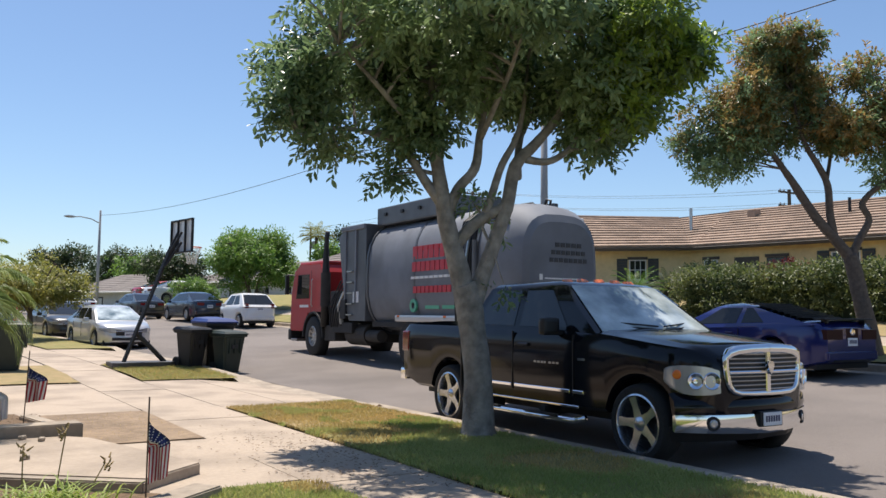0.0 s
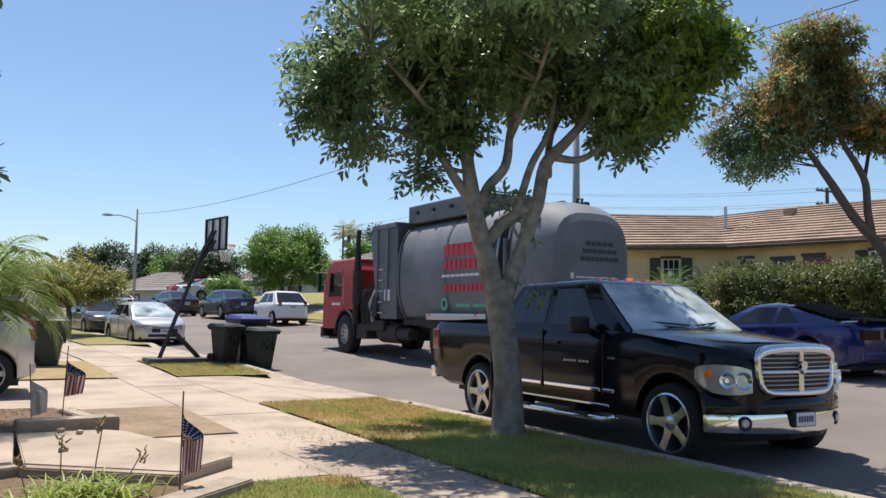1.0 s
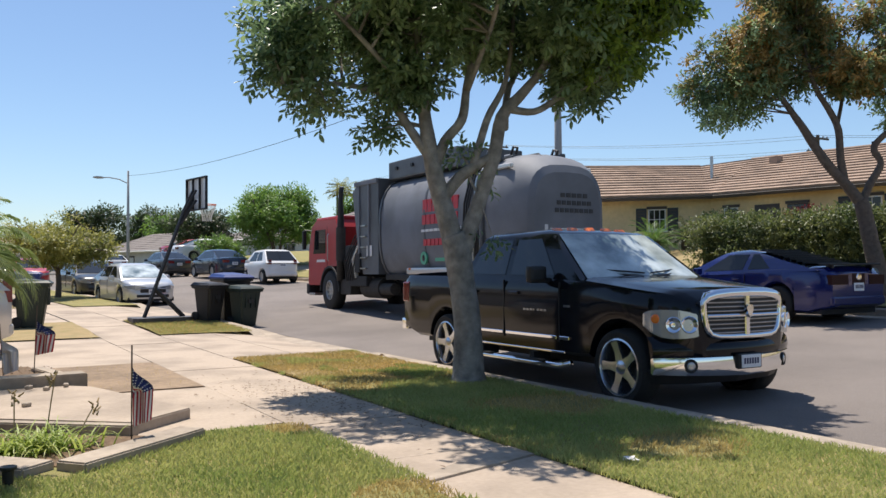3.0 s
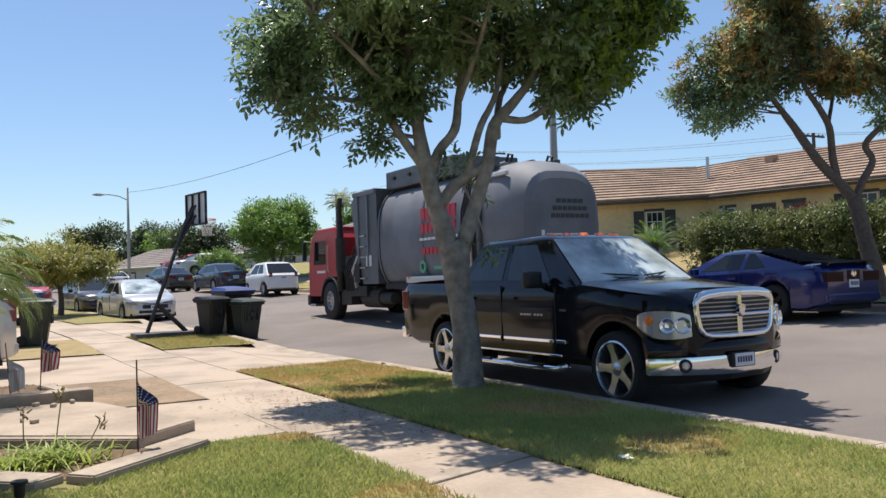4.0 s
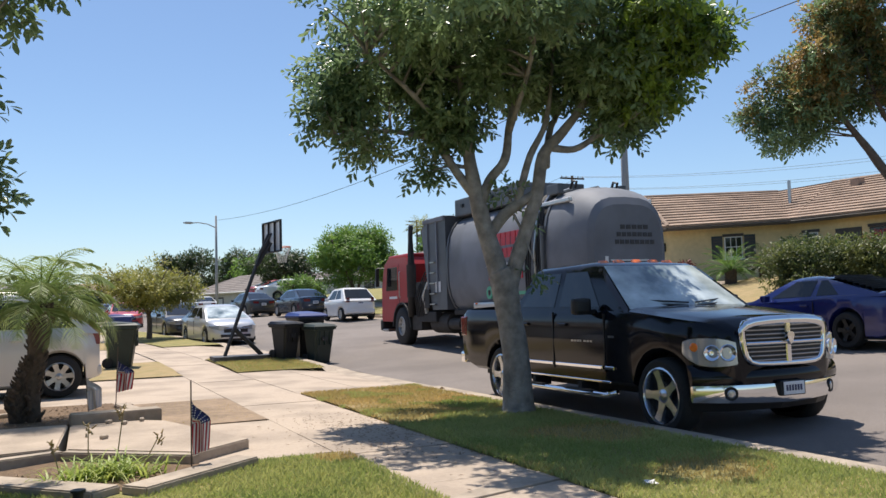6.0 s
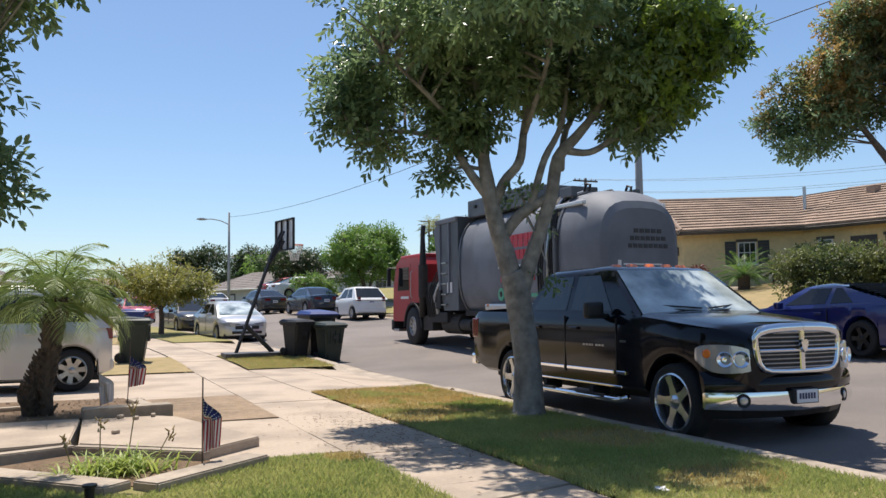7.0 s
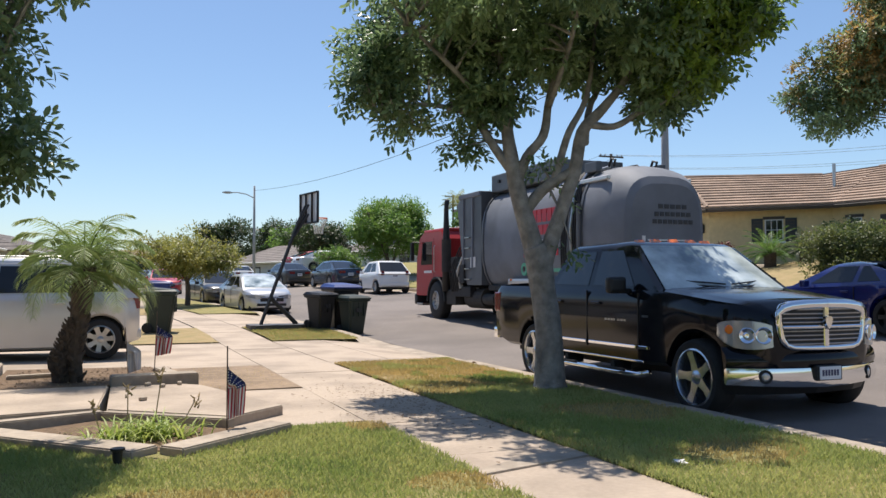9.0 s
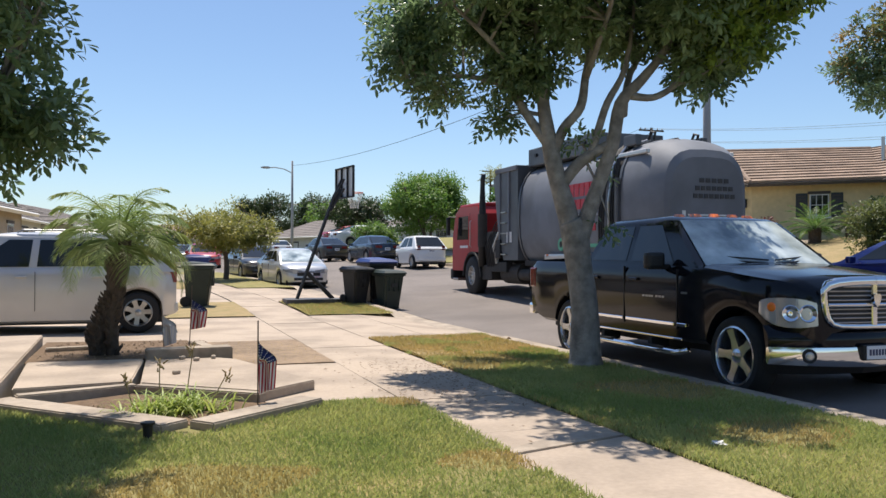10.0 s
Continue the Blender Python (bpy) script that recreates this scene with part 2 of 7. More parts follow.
def slab(name, u0, u1, y0, y1, z, material, parent=None, thick=0.12, step=1.5, gap=0.0, slope=None):
    """A concrete slab that follows the land, with bevelled edges."""
    bm = bmesh.new()
    ys = spread(y0 + gap, y1 - gap, step)
    rows = []
    for y in ys:
        r = []
        for u in (u0 + gap, u0 + gap + 0.02, u1 - gap - 0.02, u1 - gap):
            x = u + bend(y)
            h = (slope(u, y) if slope else land(x, y)) + z
            r.append(bm.verts.new((x, y, h - (0.003 if u in (u0 + gap, u1 - gap) else 0))))
        lo = [bm.verts.new((v.co.x, v.co.y, v.co.z - thick)) for v in (r[0], r[3])]
        rows.append([lo[0], *r, lo[1]])
    for a, b in zip(rows, rows[1:]):
        for k in range(5):
            bm.faces.new((a[k], a[k + 1], b[k + 1], b[k]))
    bm.faces.new(rows[0][::-1])
    bm.faces.new(rows[-1])
    bmesh.ops.recalc_face_normals(bm, faces=bm.faces)
    return part(name, bm, material, parent)


def kerb_line(name, face, side, y0, y1, drops, label):
    """A kerb with its gutter pan; side +1 when the road lies at +x. It sinks at driveways."""
    th = thing(name, Matrix(), label, "kerb", kind="structure")
    for a in spread(y0, y1, 3.0)[:-1]:
        b = a + (y1 - y0) / max(1, round((y1 - y0) / 3.0))
        bm = bmesh.new()
        rows = []
        for y in spread(a + 0.006, b - 0.006, 0.5):
            low = min([1.0] + [0.22 + 0.78 * min(1, max(0, max(p - y, y - q) / 0.7)) for p, q in drops])
            g = land(face + side * 0.06 + bend(y), y)
            top = g + 0.155 * low
            prof = [(-0.28, g - 0.2), (-0.28, top), (-0.03, top), (-0.005, top - 0.02 * low), (0.015, g + 0.012), (0.42, g + 0.01 + 0.045 * side * 0.4), (0.42, g - 0.2)]
            rows.append([(face + side * d + bend(y), y, z) for d, z in prof])
        loft(bm, rows)
        part("kerb_stone", bm, M["kerb"], th)
    return th


NEAR_DROPS = [(12.3, 17.0), (21.6, 27.0), (40, 46)]
kerb_line("kerb_near", KERB, 1, -9, 66, NEAR_DROPS, "pale concrete kerb with gutter along the verge")
kerb_line("kerb_far", FAR_KERB, -1, -9, 66, [(23, 29), (38, 44)], "pale concrete kerb across the street")

sidewalk = thing("sidewalk", Matrix(), "pale sunlit concrete sidewalk of square slabs", "sidewalk", kind="structure")
for i, y in enumerate(spread(-4.4, 58, 1.52)[:-1]):
    slab("sidewalk_slab", -3.08, -1.97, y, y + 1.52, 0.004 + 0.004 * ((i * 7) % 3 == 1), M["concrete"], sidewalk, gap=0.001)
far_walk = thing("sidewalk_far", Matrix(), "pale concrete sidewalk across the street", "sidewalk", kind="structure")
for y in spread(-6, 58, 3.2)[:-1]:
    slab("sidewalk_slab", 12.1, 13.3, y, y + 3.2, 0.006, M["concrete"], far_walk, gap=0.01)


def apron(name, y0, y1, label):
    """Driveway crossing between sidewalk and gutter, falling to the gutter."""
    th = thing(name, Matrix(), label, "driveway", kind="structure")
    mid = (y0 + y1) / 2
    def h(u, y):
        t = min(1, max(0, (u + 0.9) / (KERB - 0.15 + 0.9)))
        return rise(y) + 0.15 - 0.09 * t * t
    for a, b in ((y0, mid), (mid, y1)):
        for u0, u1 in ((-1.96, -0.9), (-0.89, KERB - 0.16)):
            slab("driveway_slab", u0, u1, a, b, 0.006, M["concrete"], th, gap=0.001, slope=h, step=1.0)
    return th


apron("driveway_apron", 11.95, 17.25, "pale concrete driveway apron sloping to the gutter")
apron("driveway_apron_next", 21.4, 27.2, "pale concrete driveway apron further along the street")
drive = thing("driveway", Matrix(), "pale concrete driveway with dark joints under the van", "driveway", kind="structure")
for u in spread(-14.3, -3.09, 2.8)[:-1]:
    for a, b in ((12.0, 14.6), (14.6, 17.2)):
        slab("driveway_slab", u, u + 2.8, a, b, 0.006, M["concrete"], drive, gap=0.0015)
drive2 = thing("driveway_next", Matrix(), "pale concrete driveway of the next house", "driveway", kind="structure")
for u in spread(-14.3, -3.09, 3.7)[:-1]:
    slab("driveway_slab", u, u + 3.7, 21.5, 27.1, 0.006, M["concrete"], drive2, gap=0.008)
drive3 = thing("driveway_far", Matrix(), "concrete driveway rising to the garage across the street", "driveway", kind="structure")
slab("driveway_slab", FAR_KERB + 0.17, 12.08, 22.8, 28.6, 0.02, M["concrete"], drive3, gap=0.01)
slab("driveway_slab", 13.32, 17.9, 22.8, 28.6, 0.02, M["concrete"], drive3, gap=0.01)


def lawn(name, u0, u1, y0, y1, material, label, z=0.02, step=0.5):
    bump_h = lambda x, y: land(x, y) + z + 0.018 * noise.noise((x * 1.3, y * 1.3, 0)) + 0.008 * noise.noise((x * 5, y * 5, 3))
    return grid_sheet(name, spread(u0, u1, step), spread(y0, y1, step), bump_h, material, label=label, category="lawn")


lawn("lawn", -16, -3.1, -8, 6.35, M["lawn"], "sunlit mown lawn, green with yellow patches", step=0.4)
lawn("verge_lawn", -1.94, KERB - 0.29, -8, 9.3, M["lawn"], "verge grass in tree shade beside the sidewalk", step=0.3)
lawn("verge_lawn_dry", -1.94, KERB - 0.29, 9.3, 11.9, M["dry"], "dry golden verge grass beside the driveway", step=0.3)
lawn("verge_lawn_next", -1.94, KERB - 0.29, 17.3, 21.35, M["lawn"], "small dry verge lawn under the basketball hoop", step=0.4)
lawn("verge_lawn_further", -1.94, KERB - 0.29, 27.3, 39.5, M["lawn"], "green verge lawn by the parked sedan", step=0.8)
lawn("yard_lawn_next", -16, -3.1, 17.3, 21.4, M["dry"], "dry front yard beside the driveway", step=0.8)
lawn("yard_lawn_further", -16, -3.1, 27.2, 58, M["dry"], "dry front yards further along the street", step=1.5)
lawn("verge_lawn_far", FAR_KERB + 0.3, 12.08, -8, 22.7, M["lawn"], "verge grass across the street", step=0.6)
lawn("yard_lawn_far", 13.32, 30, -8, 22.7, M["dry"], "dry yellow lawn rising behind the hedge", step=0.9)
lawn("verge_lawn_far_next", FAR_KERB + 0.3, 12.08, 28.7, 60, M["lawn"], "green verge across the street", step=1.2)
lawn("yard_lawn_far_next", 13.32, 30, 28.7, 60, M["lawn"], "green front lawns across the street", step=1.5)


# ---- trees ----
def unit(a):
    return a / (np.linalg.norm(a, axis=-1, keepdims=True) + 1e-9)


def leaf_cloud(centres, n_sprigs, leaflets, size, rng, droop=0.3, shell=0.55, aspect=0.42, fold=True):
    """Leaves set spirally on short sprigs, scattered through ellipsoids (x, y, z, rx, ry, rz); near ones fold along the midrib."""
    cs = np.array(centres, dtype=float)
    vol = (cs[:, 3] * cs[:, 4] * cs[:, 5]) ** 0.8
    c = cs[rng.choice(len(cs), n_sprigs, p=vol / vol.sum())]
    d = unit(rng.normal(size=(n_sprigs, 3)))
    r = (shell + (1 - shell) * rng.random(n_sprigs)) * (0.9 + 0.22 * rng.random(n_sprigs))
    r = np.where(rng.random(n_sprigs) < 0.15, rng.random(n_sprigs) ** 0.5, r)
    root = c[:, :3] + d * r[:, None] * c[:, 3:]
    out = unit(d + rng.normal(size=d.shape) * 0.5 - np.array((0, 0, droop)))
    side = unit(np.cross(out, rng.normal(size=d.shape)))
    nor = np.cross(out, side)
    blocks = []
    for k in range(leaflets):
        s = (size * (0.65 + 0.6 * rng.random(n_sprigs)))[:, None]
        base = root + out * size * 0.26 * k
        phi = (2.4 * k + rng.random(n_sprigs) * 0.8)[:, None]
        ld = unit(out * (0.35 + 0.6 * k / leaflets) + (side * np.cos(phi) + nor * np.sin(phi)) * 0.8 - np.array((0, 0, 0.15)))
        lw = unit(np.cross(ld, np.array((0, 0, 0.8)) + d * 0.5 + rng.normal(size=d.shape) * 0.4))
        up = np.cross(lw, ld) * s * 0.06
        w = lw * s * aspect / 2
        if fold:
            blocks.append(np.stack((base, base + ld * s * 0.38 + w + up, base + ld * s * 0.74 + w * 0.85 + up, base + ld * s,
                                    base + ld * s * 0.74 - w * 0.85 + up, base + ld * s * 0.38 - w + up), 1))
        else:
            blocks.append(np.stack((base, base + ld * s * 0.5 + w, base + ld * s, base + ld * s * 0.5 - w), 1))
    v = np.concatenate(blocks).reshape(-1, 3)
    n = len(v) // (6 if fold else 4)
    if fold:
        f = (np.arange(n)[:, None, None] * 6 + np.array(((0, 1, 2, 3), (0, 3, 4, 5)))).reshape(-1, 4)
    else:
        f = np.arange(n * 4).reshape(-1, 4)
    return v.tolist(), f.tolist()


def clumps(centres, n, r0, r1, rng, shell=0.6):
    """Break big crown masses into many small leafy clumps with gaps between them."""
    vol = np.array([c[3] * c[4] * c[5] for c in centres]) ** 0.45
    out = []
    for ci in rng.choice(len(centres), n, p=vol / vol.sum()):
        cx, cy, cz, rx, ry, rz = centres[ci]
        d = rng.normal(size=3)
        d /= np.linalg.norm(d)
        f = shell + (1 - shell) * rng.random()
        r = min(r0 + (r1 - r0) * rng.random(), 1.1 * rx)
        out.append((cx + d[0] * rx * f * 0.97, cy + d[1] * ry * f * 0.97, cz + d[2] * max(0.05, rz - r * 0.25) * f, r, r, r * 0.75))
    return out


def tree(name, x, y, z, limbs, crown, mats, label, sprigs=2000, leaflets=7, size=0.11, seed=1, bark=None, sides=10, droop=0.3, n_clumps=110, clump_r=(0.24, 0.46), twig=1.0, young=lambda c: c[2] > 4.2):
    """limbs: list of (points, radii) in the tree's own space; crown: ellipsoids; mats: (material, share)."""
    th = thing(name, pose(x, y, z), label, "tree")
    rng = np.random.default_rng(seed)
    ends = []
    for k, (pts, radii) in enumerate(limbs):
        smooth_pts, smooth_r = [], []
        for i in range(len(pts) - 1):
            for s in range(4):
                t = s / 4
                p0, p1, p2, p3 = (Vector(pts[max(0, min(len(pts) - 1, q))]) for q in (i - 1, i, i + 1, i + 2))
                v = 0.5 * (2 * p1 + (p2 - p0) * t + (2 * p0 - 5 * p1 + 4 * p2 - p3) * t * t + (3 * p1 - p0 - 3 * p2 + p3) * t ** 3)
                smooth_pts.append(v + (0.012 * noise.noise_vector(v * 2.3) if i + s else Vector()))
                rr = radii[i] + (radii[i + 1] - radii[i]) * t
                smooth_r.append(rr * (1 + 0.08 * noise.noise(v * 5)))
        smooth_pts.append(Vector(pts[-1]))
        smooth_r.append(radii[-1])
        if k:
            ends += smooth_pts[len(smooth_pts) // 2:]
        part("limb" if k else "trunk", tube(bmesh.new(), smooth_pts, smooth_r, max(6, sides - 2) if k else sides), bark or M["bark"], th, smooth=True)
    small = clumps(crown, n_clumps, clump_r[0], clump_r[1], rng)
    bm = bmesh.new()
    for c in small:
        c = Vector(c[:3])
        e = min(ends, key=lambda q: (q - c).length + max(0, q.z - c.z))
        if (e - c).length > 0.2:
            mid = e.lerp(c, 0.5) + Vector((0, 0, 0.08 * (c - e).length))
            tube(bm, [e, mid, c], [0.022 * twig, 0.014 * twig, 0.006 * twig], 5)
    tagged(part("branchwork", bm, bark or M["bark"], th), kind="stuff")
    for i, (m, share) in enumerate(mats):
        src = small if i == 0 else [c for c in small if young(c)] or small
        v, f = leaf_cloud(src, int(sprigs * share), leaflets, size, rng, droop, 0.25, fold=size < 0.125)
        from_arrays("crown" if i == 0 else "young_foliage", v, f, m, th)
    return th


def limb_set(top, n, spread_r, z0, r0, seed):
    """Plain limbs for trees that stand far off."""
    rng = random.Random(seed)
    out = [([(0, 0, -0.1), (0.03, 0, z0 * 0.5), (0.0, 0.04, z0)], [r0 * 1.25, r0, r0 * 0.85])]
    for i in range(n):
        a = 2 * math.pi * (i + rng.random() * 0.5) / n
        d = spread_r * (0.5 + 0.4 * rng.random())
        out.append(([(0, 0, z0 - 0.05), (d * 0.4 * math.cos(a), d * 0.4 * math.sin(a), z0 + (top - z0) * 0.35), (d * math.cos(a), d * math.sin(a), z0 + (top - z0) * 0.75)],
                    [r0 * 0.6, r0 * 0.4, r0 * 0.12]))
    return out


def right(dx, dz, dy=0.0):
    """An offset across the view of the tree: dx to the right as seen from the lawn, dy away."""
    return (dx * 0.86 + dy * 0.5, -dx * 0.5 + dy * 0.86, dz)


T1 = [([(0, 0, -0.05), (0, 0, 0.12), (0.0, 0, 0.6), right(-0.05, 1.1), right(-0.12, 1.55), right(-0.17, 1.75)], [0.26, 0.195, 0.165, 0.155, 0.165, 0.15]),
      ([right(-0.14, 1.5), right(-0.22, 1.85), right(-0.31, 2.17), right(-0.41, 2.6), right(-0.48, 3.02), right(-0.54, 3.5), right(-0.58, 4.1), right(-0.65, 4.8)],
       [0.135, 0.125, 0.11, 0.098, 0.082, 0.065, 0.04, 0.015]),
      ([right(-0.44, 2.66), right(-0.62, 2.92), right(-0.8, 3.2), right(-0.97, 3.4), right(-1.28, 3.48, -0.1), right(-1.65, 3.5, -0.2), right(-2.1, 3.4, -0.25)],
       [0.062, 0.056, 0.05, 0.042, 0.032, 0.022, 0.01]),
      ([right(-0.4, 2.5), right(-0.26, 2.85), right(-0.06, 3.1), right(0.0, 3.5, 0.1), right(0.1, 4.2, 0.2), right(0.1, 5.0, 0.3)], [0.07, 0.062, 0.056, 0.046, 0.03, 0.012]),
      ([right(-0.08, 1.45), right(0.02, 1.8), right(0.18, 2.23), right(0.32, 2.65), right(0.42, 3.13), right(0.66, 3.4), right(0.93, 3.75), right(1.25, 4.4)],
       [0.115, 0.098, 0.085, 0.08, 0.075, 0.062, 0.045, 0.018]),
      ([right(-0.31, 2.15), right(-0.1, 2.4), right(0.1, 2.55), right(0.32, 2.68)], [0.075, 0.07, 0.062, 0.055]),
      ([right(0.06, 2.48), right(0.14, 2.8), right(0.26, 3.15), right(0.48, 3.6, 0.1), right(0.6, 4.5, 0.2)], [0.05, 0.048, 0.044, 0.034, 0.012]),
      ([right(0.54, 3.22), right(0.8, 3.19), right(1.03, 3.32), right(1.17, 3.52), right(1.35, 3.95)], [0.048, 0.042, 0.036, 0.028, 0.012]),
      ([right(1.05, 3.33), right(1.25, 3.38, -0.1), right(1.5, 3.5, -0.2)], [0.024, 0.018, 0.008]),
      ([right(-0.45, 2.9), right(-0.55, 3.4, 0.4), right(-0.35, 4.1, 0.8)], [0.05, 0.04, 0.012]),
      ([right(0.45, 3.0), right(0.55, 3.6, 0.5), right(0.9, 4.2, 1.0)], [0.05, 0.04, 0.012]),
      ([right(-0.62, 3.35), right(-1.1, 3.85, -0.4), right(-1.6, 4.3, -0.8)], [0.045, 0.032, 0.012]),
      ([right(0.0, 3.45, 0.1), right(0.25, 4.0, -0.5), right(0.4, 4.5, -1.1)], [0.04, 0.03, 0.012]),
      ]
C1 = [(*right(0.1, 4.95), 1.6, 1.6, 0.9), (*right(-1.22, 4.55), 1.0, 1.1, 0.75), (*right(-1.98, 4.25), 0.36, 0.6, 0.42), (*right(-2.1, 3.6, -0.2), 0.45, 0.45, 0.34), (*right(-1.85, 3.28, -0.2), 0.32, 0.3, 0.24), (*right(-2.25, 3.85, -0.2), 0.24, 0.3, 0.26),
      (*right(-0.92, 3.05), 0.18, 0.2, 0.3), (*right(1.25, 4.6), 1.0, 1.2, 0.8), (*right(2.1, 4.6), 0.4, 0.55, 0.45), (*right(1.5, 3.75), 0.45, 0.5, 0.35), (*right(1.3, 3.35), 0.2, 0.26, 0.24),
      (*right(1.8, 4.0), 0.38, 0.5, 0.3), (*right(-0.5, 4.25), 0.8, 0.9, 0.4), (*right(0.6, 4.15), 0.7, 0.85, 0.36), (*right(0.2, 5.6), 1.25, 1.25, 0.6), (*right(-0.05, 2.66), 0.12, 0.12, 0.26),
      (*right(0.16, 2.3, 0.1), 0.1, 0.1, 0.2), (*right(0.3, 1.72), 0.09, 0.09, 0.12), (*right(-0.75, 3.6), 0.3, 0.35, 0.22),
      (*right(0.0, 4.75, -1.7), 1.15, 1.15, 0.7), (*right(-1.4, 4.65, -1.1), 0.65, 0.65, 0.5), (*right(0.7, 4.9, -1.0), 0.8, 0.8, 0.5), (*right(0.1, 4.9, 1.6), 1.3, 1.2, 0.8), (*right(-1.3, 4.6, 1.3), 0.8, 0.9, 0.6)]
tree("street_tree", -0.36, 7.8, 0.15, T1, C1, ((M["leaf"], 1.0), (M["leaf_new"], 0.16)), "leafy green street tree with grey forked trunk on verge", sprigs=6500, leaflets=10, size=0.1, seed=3, sides=14, n_clumps=290, clump_r=(0.15, 0.34), young=lambda c: c[0] * 0.86 - c[1] * 0.5 > 1.3 and c[2] > 3.7)

T2 = [([(0, 0, -0.1), right(-0.1, 0.6), right(-0.23, 1.24), right(-0.38, 1.9), right(-0.44, 2.1)], [0.24, 0.19, 0.165, 0.16, 0.15]),
      ([right(-0.44, 2.05), right(-0.75, 2.45), right(-1.13, 2.87), right(-1.45, 3.35), right(-1.75, 3.8), right(-2.15, 4.35), right(-2.7, 4.8)], [0.12, 0.11, 0.1, 0.09, 0.075, 0.05, 0.02]),
      ([right(-0.75, 2.42), right(-0.84, 2.95), right(-0.88, 3.58), right(-1.08, 4.04), right(-1.4, 4.6), right(-1.6, 5.6)], [0.09, 0.085, 0.078, 0.07, 0.05, 0.02]),
      ([right(-0.42, 2.0), right(-0.25, 2.4), right(0.0, 2.87), right(-0.13, 3.22), right(0.28, 3.62), right(0.67, 3.84), right(1.2, 4.3)], [0.09, 0.08, 0.075, 0.07, 0.06, 0.045, 0.02]),
      ([right(-0.9, 3.7), right(-0.6, 4.3, 0.4), right(-0.4, 5.1, 0.6)], [0.05, 0.04, 0.015])]
C2 = [(*right(-1.8, 5.75), 1.6, 1.6, 1.15), (*right(-2.95, 5.15), 0.9, 1.1, 0.8), (*right(-3.7, 4.65), 0.4, 0.5, 0.3), (*right(-3.1, 4.05), 0.45, 0.5, 0.38), (*right(-2.4, 4.6), 0.8, 0.8, 0.4), (*right(-1.8, 6.45), 1.0, 1.0, 0.55),
      (*right(-0.5, 5.6), 0.9, 1.1, 0.8), (*right(-0.7, 4.8), 0.8, 0.9, 0.4), (*right(0.9, 4.7), 1.0, 1.0, 0.75), (*right(1.0, 3.8), 0.6, 0.6, 0.5), (*right(1.8, 5.0), 0.8, 0.8, 0.7)]
tree("street_tree", 11.2, 9.9, land(11.2, 9.9), T2, C2, ((M["leaf"], 0.75), (M["leaf_rust"], 0.85)), "street tree with rusty new growth and leaning trunk", sprigs=4300, leaflets=9, size=0.11, seed=5, bark=M["dark_bark"], n_clumps=95, clump_r=(0.26, 0.5), young=lambda c: c[2] > 4.6)


# ---- vehicles ----
def curve_at(pts, y):
    """Height along a line of (y, z) points."""
    if y <= pts[0][0]:
        return pts[0][1]
    for (a, p), (b, q) in zip(pts, pts[1:]):
        if y <= b:
            t = (y - a) / (b - a)
            return p + (q - p) * t
    return pts[-1][1]


def soften(ob, angle=32):
    for f in ob.data.polygons:
        f.use_smooth = True
    ob.data.set_sharp_from_angle(angle=radians(angle))
    return ob


def car_body(L, W, shoulder, bottom, wheels, plan, bed=None, crown=0.03, arch_gap=0.05):
    """Lower body of a car; the front is at y = 0. wheels: (y, radius)."""
    ys = set(round(v, 3) for v in spread(0, L, 0.14))
    for yw, r in wheels:
        R = r + arch_gap
        ys |= {round(yw + R * math.cos(math.pi * k / 14), 3) for k in range(15)} | {round(yw - R - 0.004, 3), round(yw + R + 0.004, 3)}
    if bed:
        ys |= {bed[0], bed[0] + 0.01, bed[1], bed[1] - 0.01}
    rings = []
    for y in sorted(v for v in ys if 0 <= v <= L):
        s = curve_at(shoulder, y)
        w = W / 2 * curve_at(plan, y)
        b = curve_at(bottom, y)
        for yw, r in wheels:
            R = r + arch_gap
            if abs(y - yw) < R:
                b = max(b, r + math.sqrt(max(0, R * R - (y - yw) ** 2)))
        b = min(b, s - 0.16)
        inside = bed and bed[0] < y < bed[1]
        zi = bed[2] if inside else s + 0.0
        wi = w - 0.11 if inside else w * 0.78
        mid = b + (s - b) * 0.55
        half = [(w * 0.93, b), (w * 0.985, b + 0.04), (w, mid), (w * 0.99, s - 0.13), (w * 0.965, s - 0.035), (w - 0.06, s), (wi, s if inside else s + crown * 0.5),
                (wi - 0.01, zi if inside else s + crown * 0.55), (w * 0.3, zi if inside else s + crown)]
        rings.append([(-x, y, z) for x, z in half] + [(x, y, z) for x, z in reversed(half)])
    return loft(bmesh.new(), rings)


def cabin_body(y0, y1, y2, y3, z0, z3, zr, wb, wr, bow=0.07):
    """Cabin from the belt line to the roof: windscreen base y0, roof y1..y2, rear base y3."""
    rings = []
    for f, dz in ((-0.12, 0), (0, 0), (0.5, 0), (0.9, 0), (1.0, 0), (1.06, 0)):
        a, c = y0 + (y1 - y0) * min(f, 1), y3 + (y2 - y3) * min(f, 1)
        w = wb + (wr - wb) * min(f, 1)
        if f == 1.0:
            w, a, c = w - 0.05, a + 0.06, c - 0.06
        if f > 1:
            w, a, c = w - 0.22, a + 0.3, c - 0.25
        za, zc = z0 + (zr - z0) * f, z3 + (zr - z3) * f
        if f > 1:
            za = zc = zr + 0.035
        ring = []
        for k in range(9):
            x = -w + 2 * w * k / 8
            ring.append((x, a - bow * (1 - (x / w) ** 2), za))
        for k in range(9):
            x = w - 2 * w * k / 8
            ring.append((x, c + bow * 0.6 * (1 - (x / w) ** 2), zc))
        rings.append(ring)
    return loft(bmesh.new(), rings)


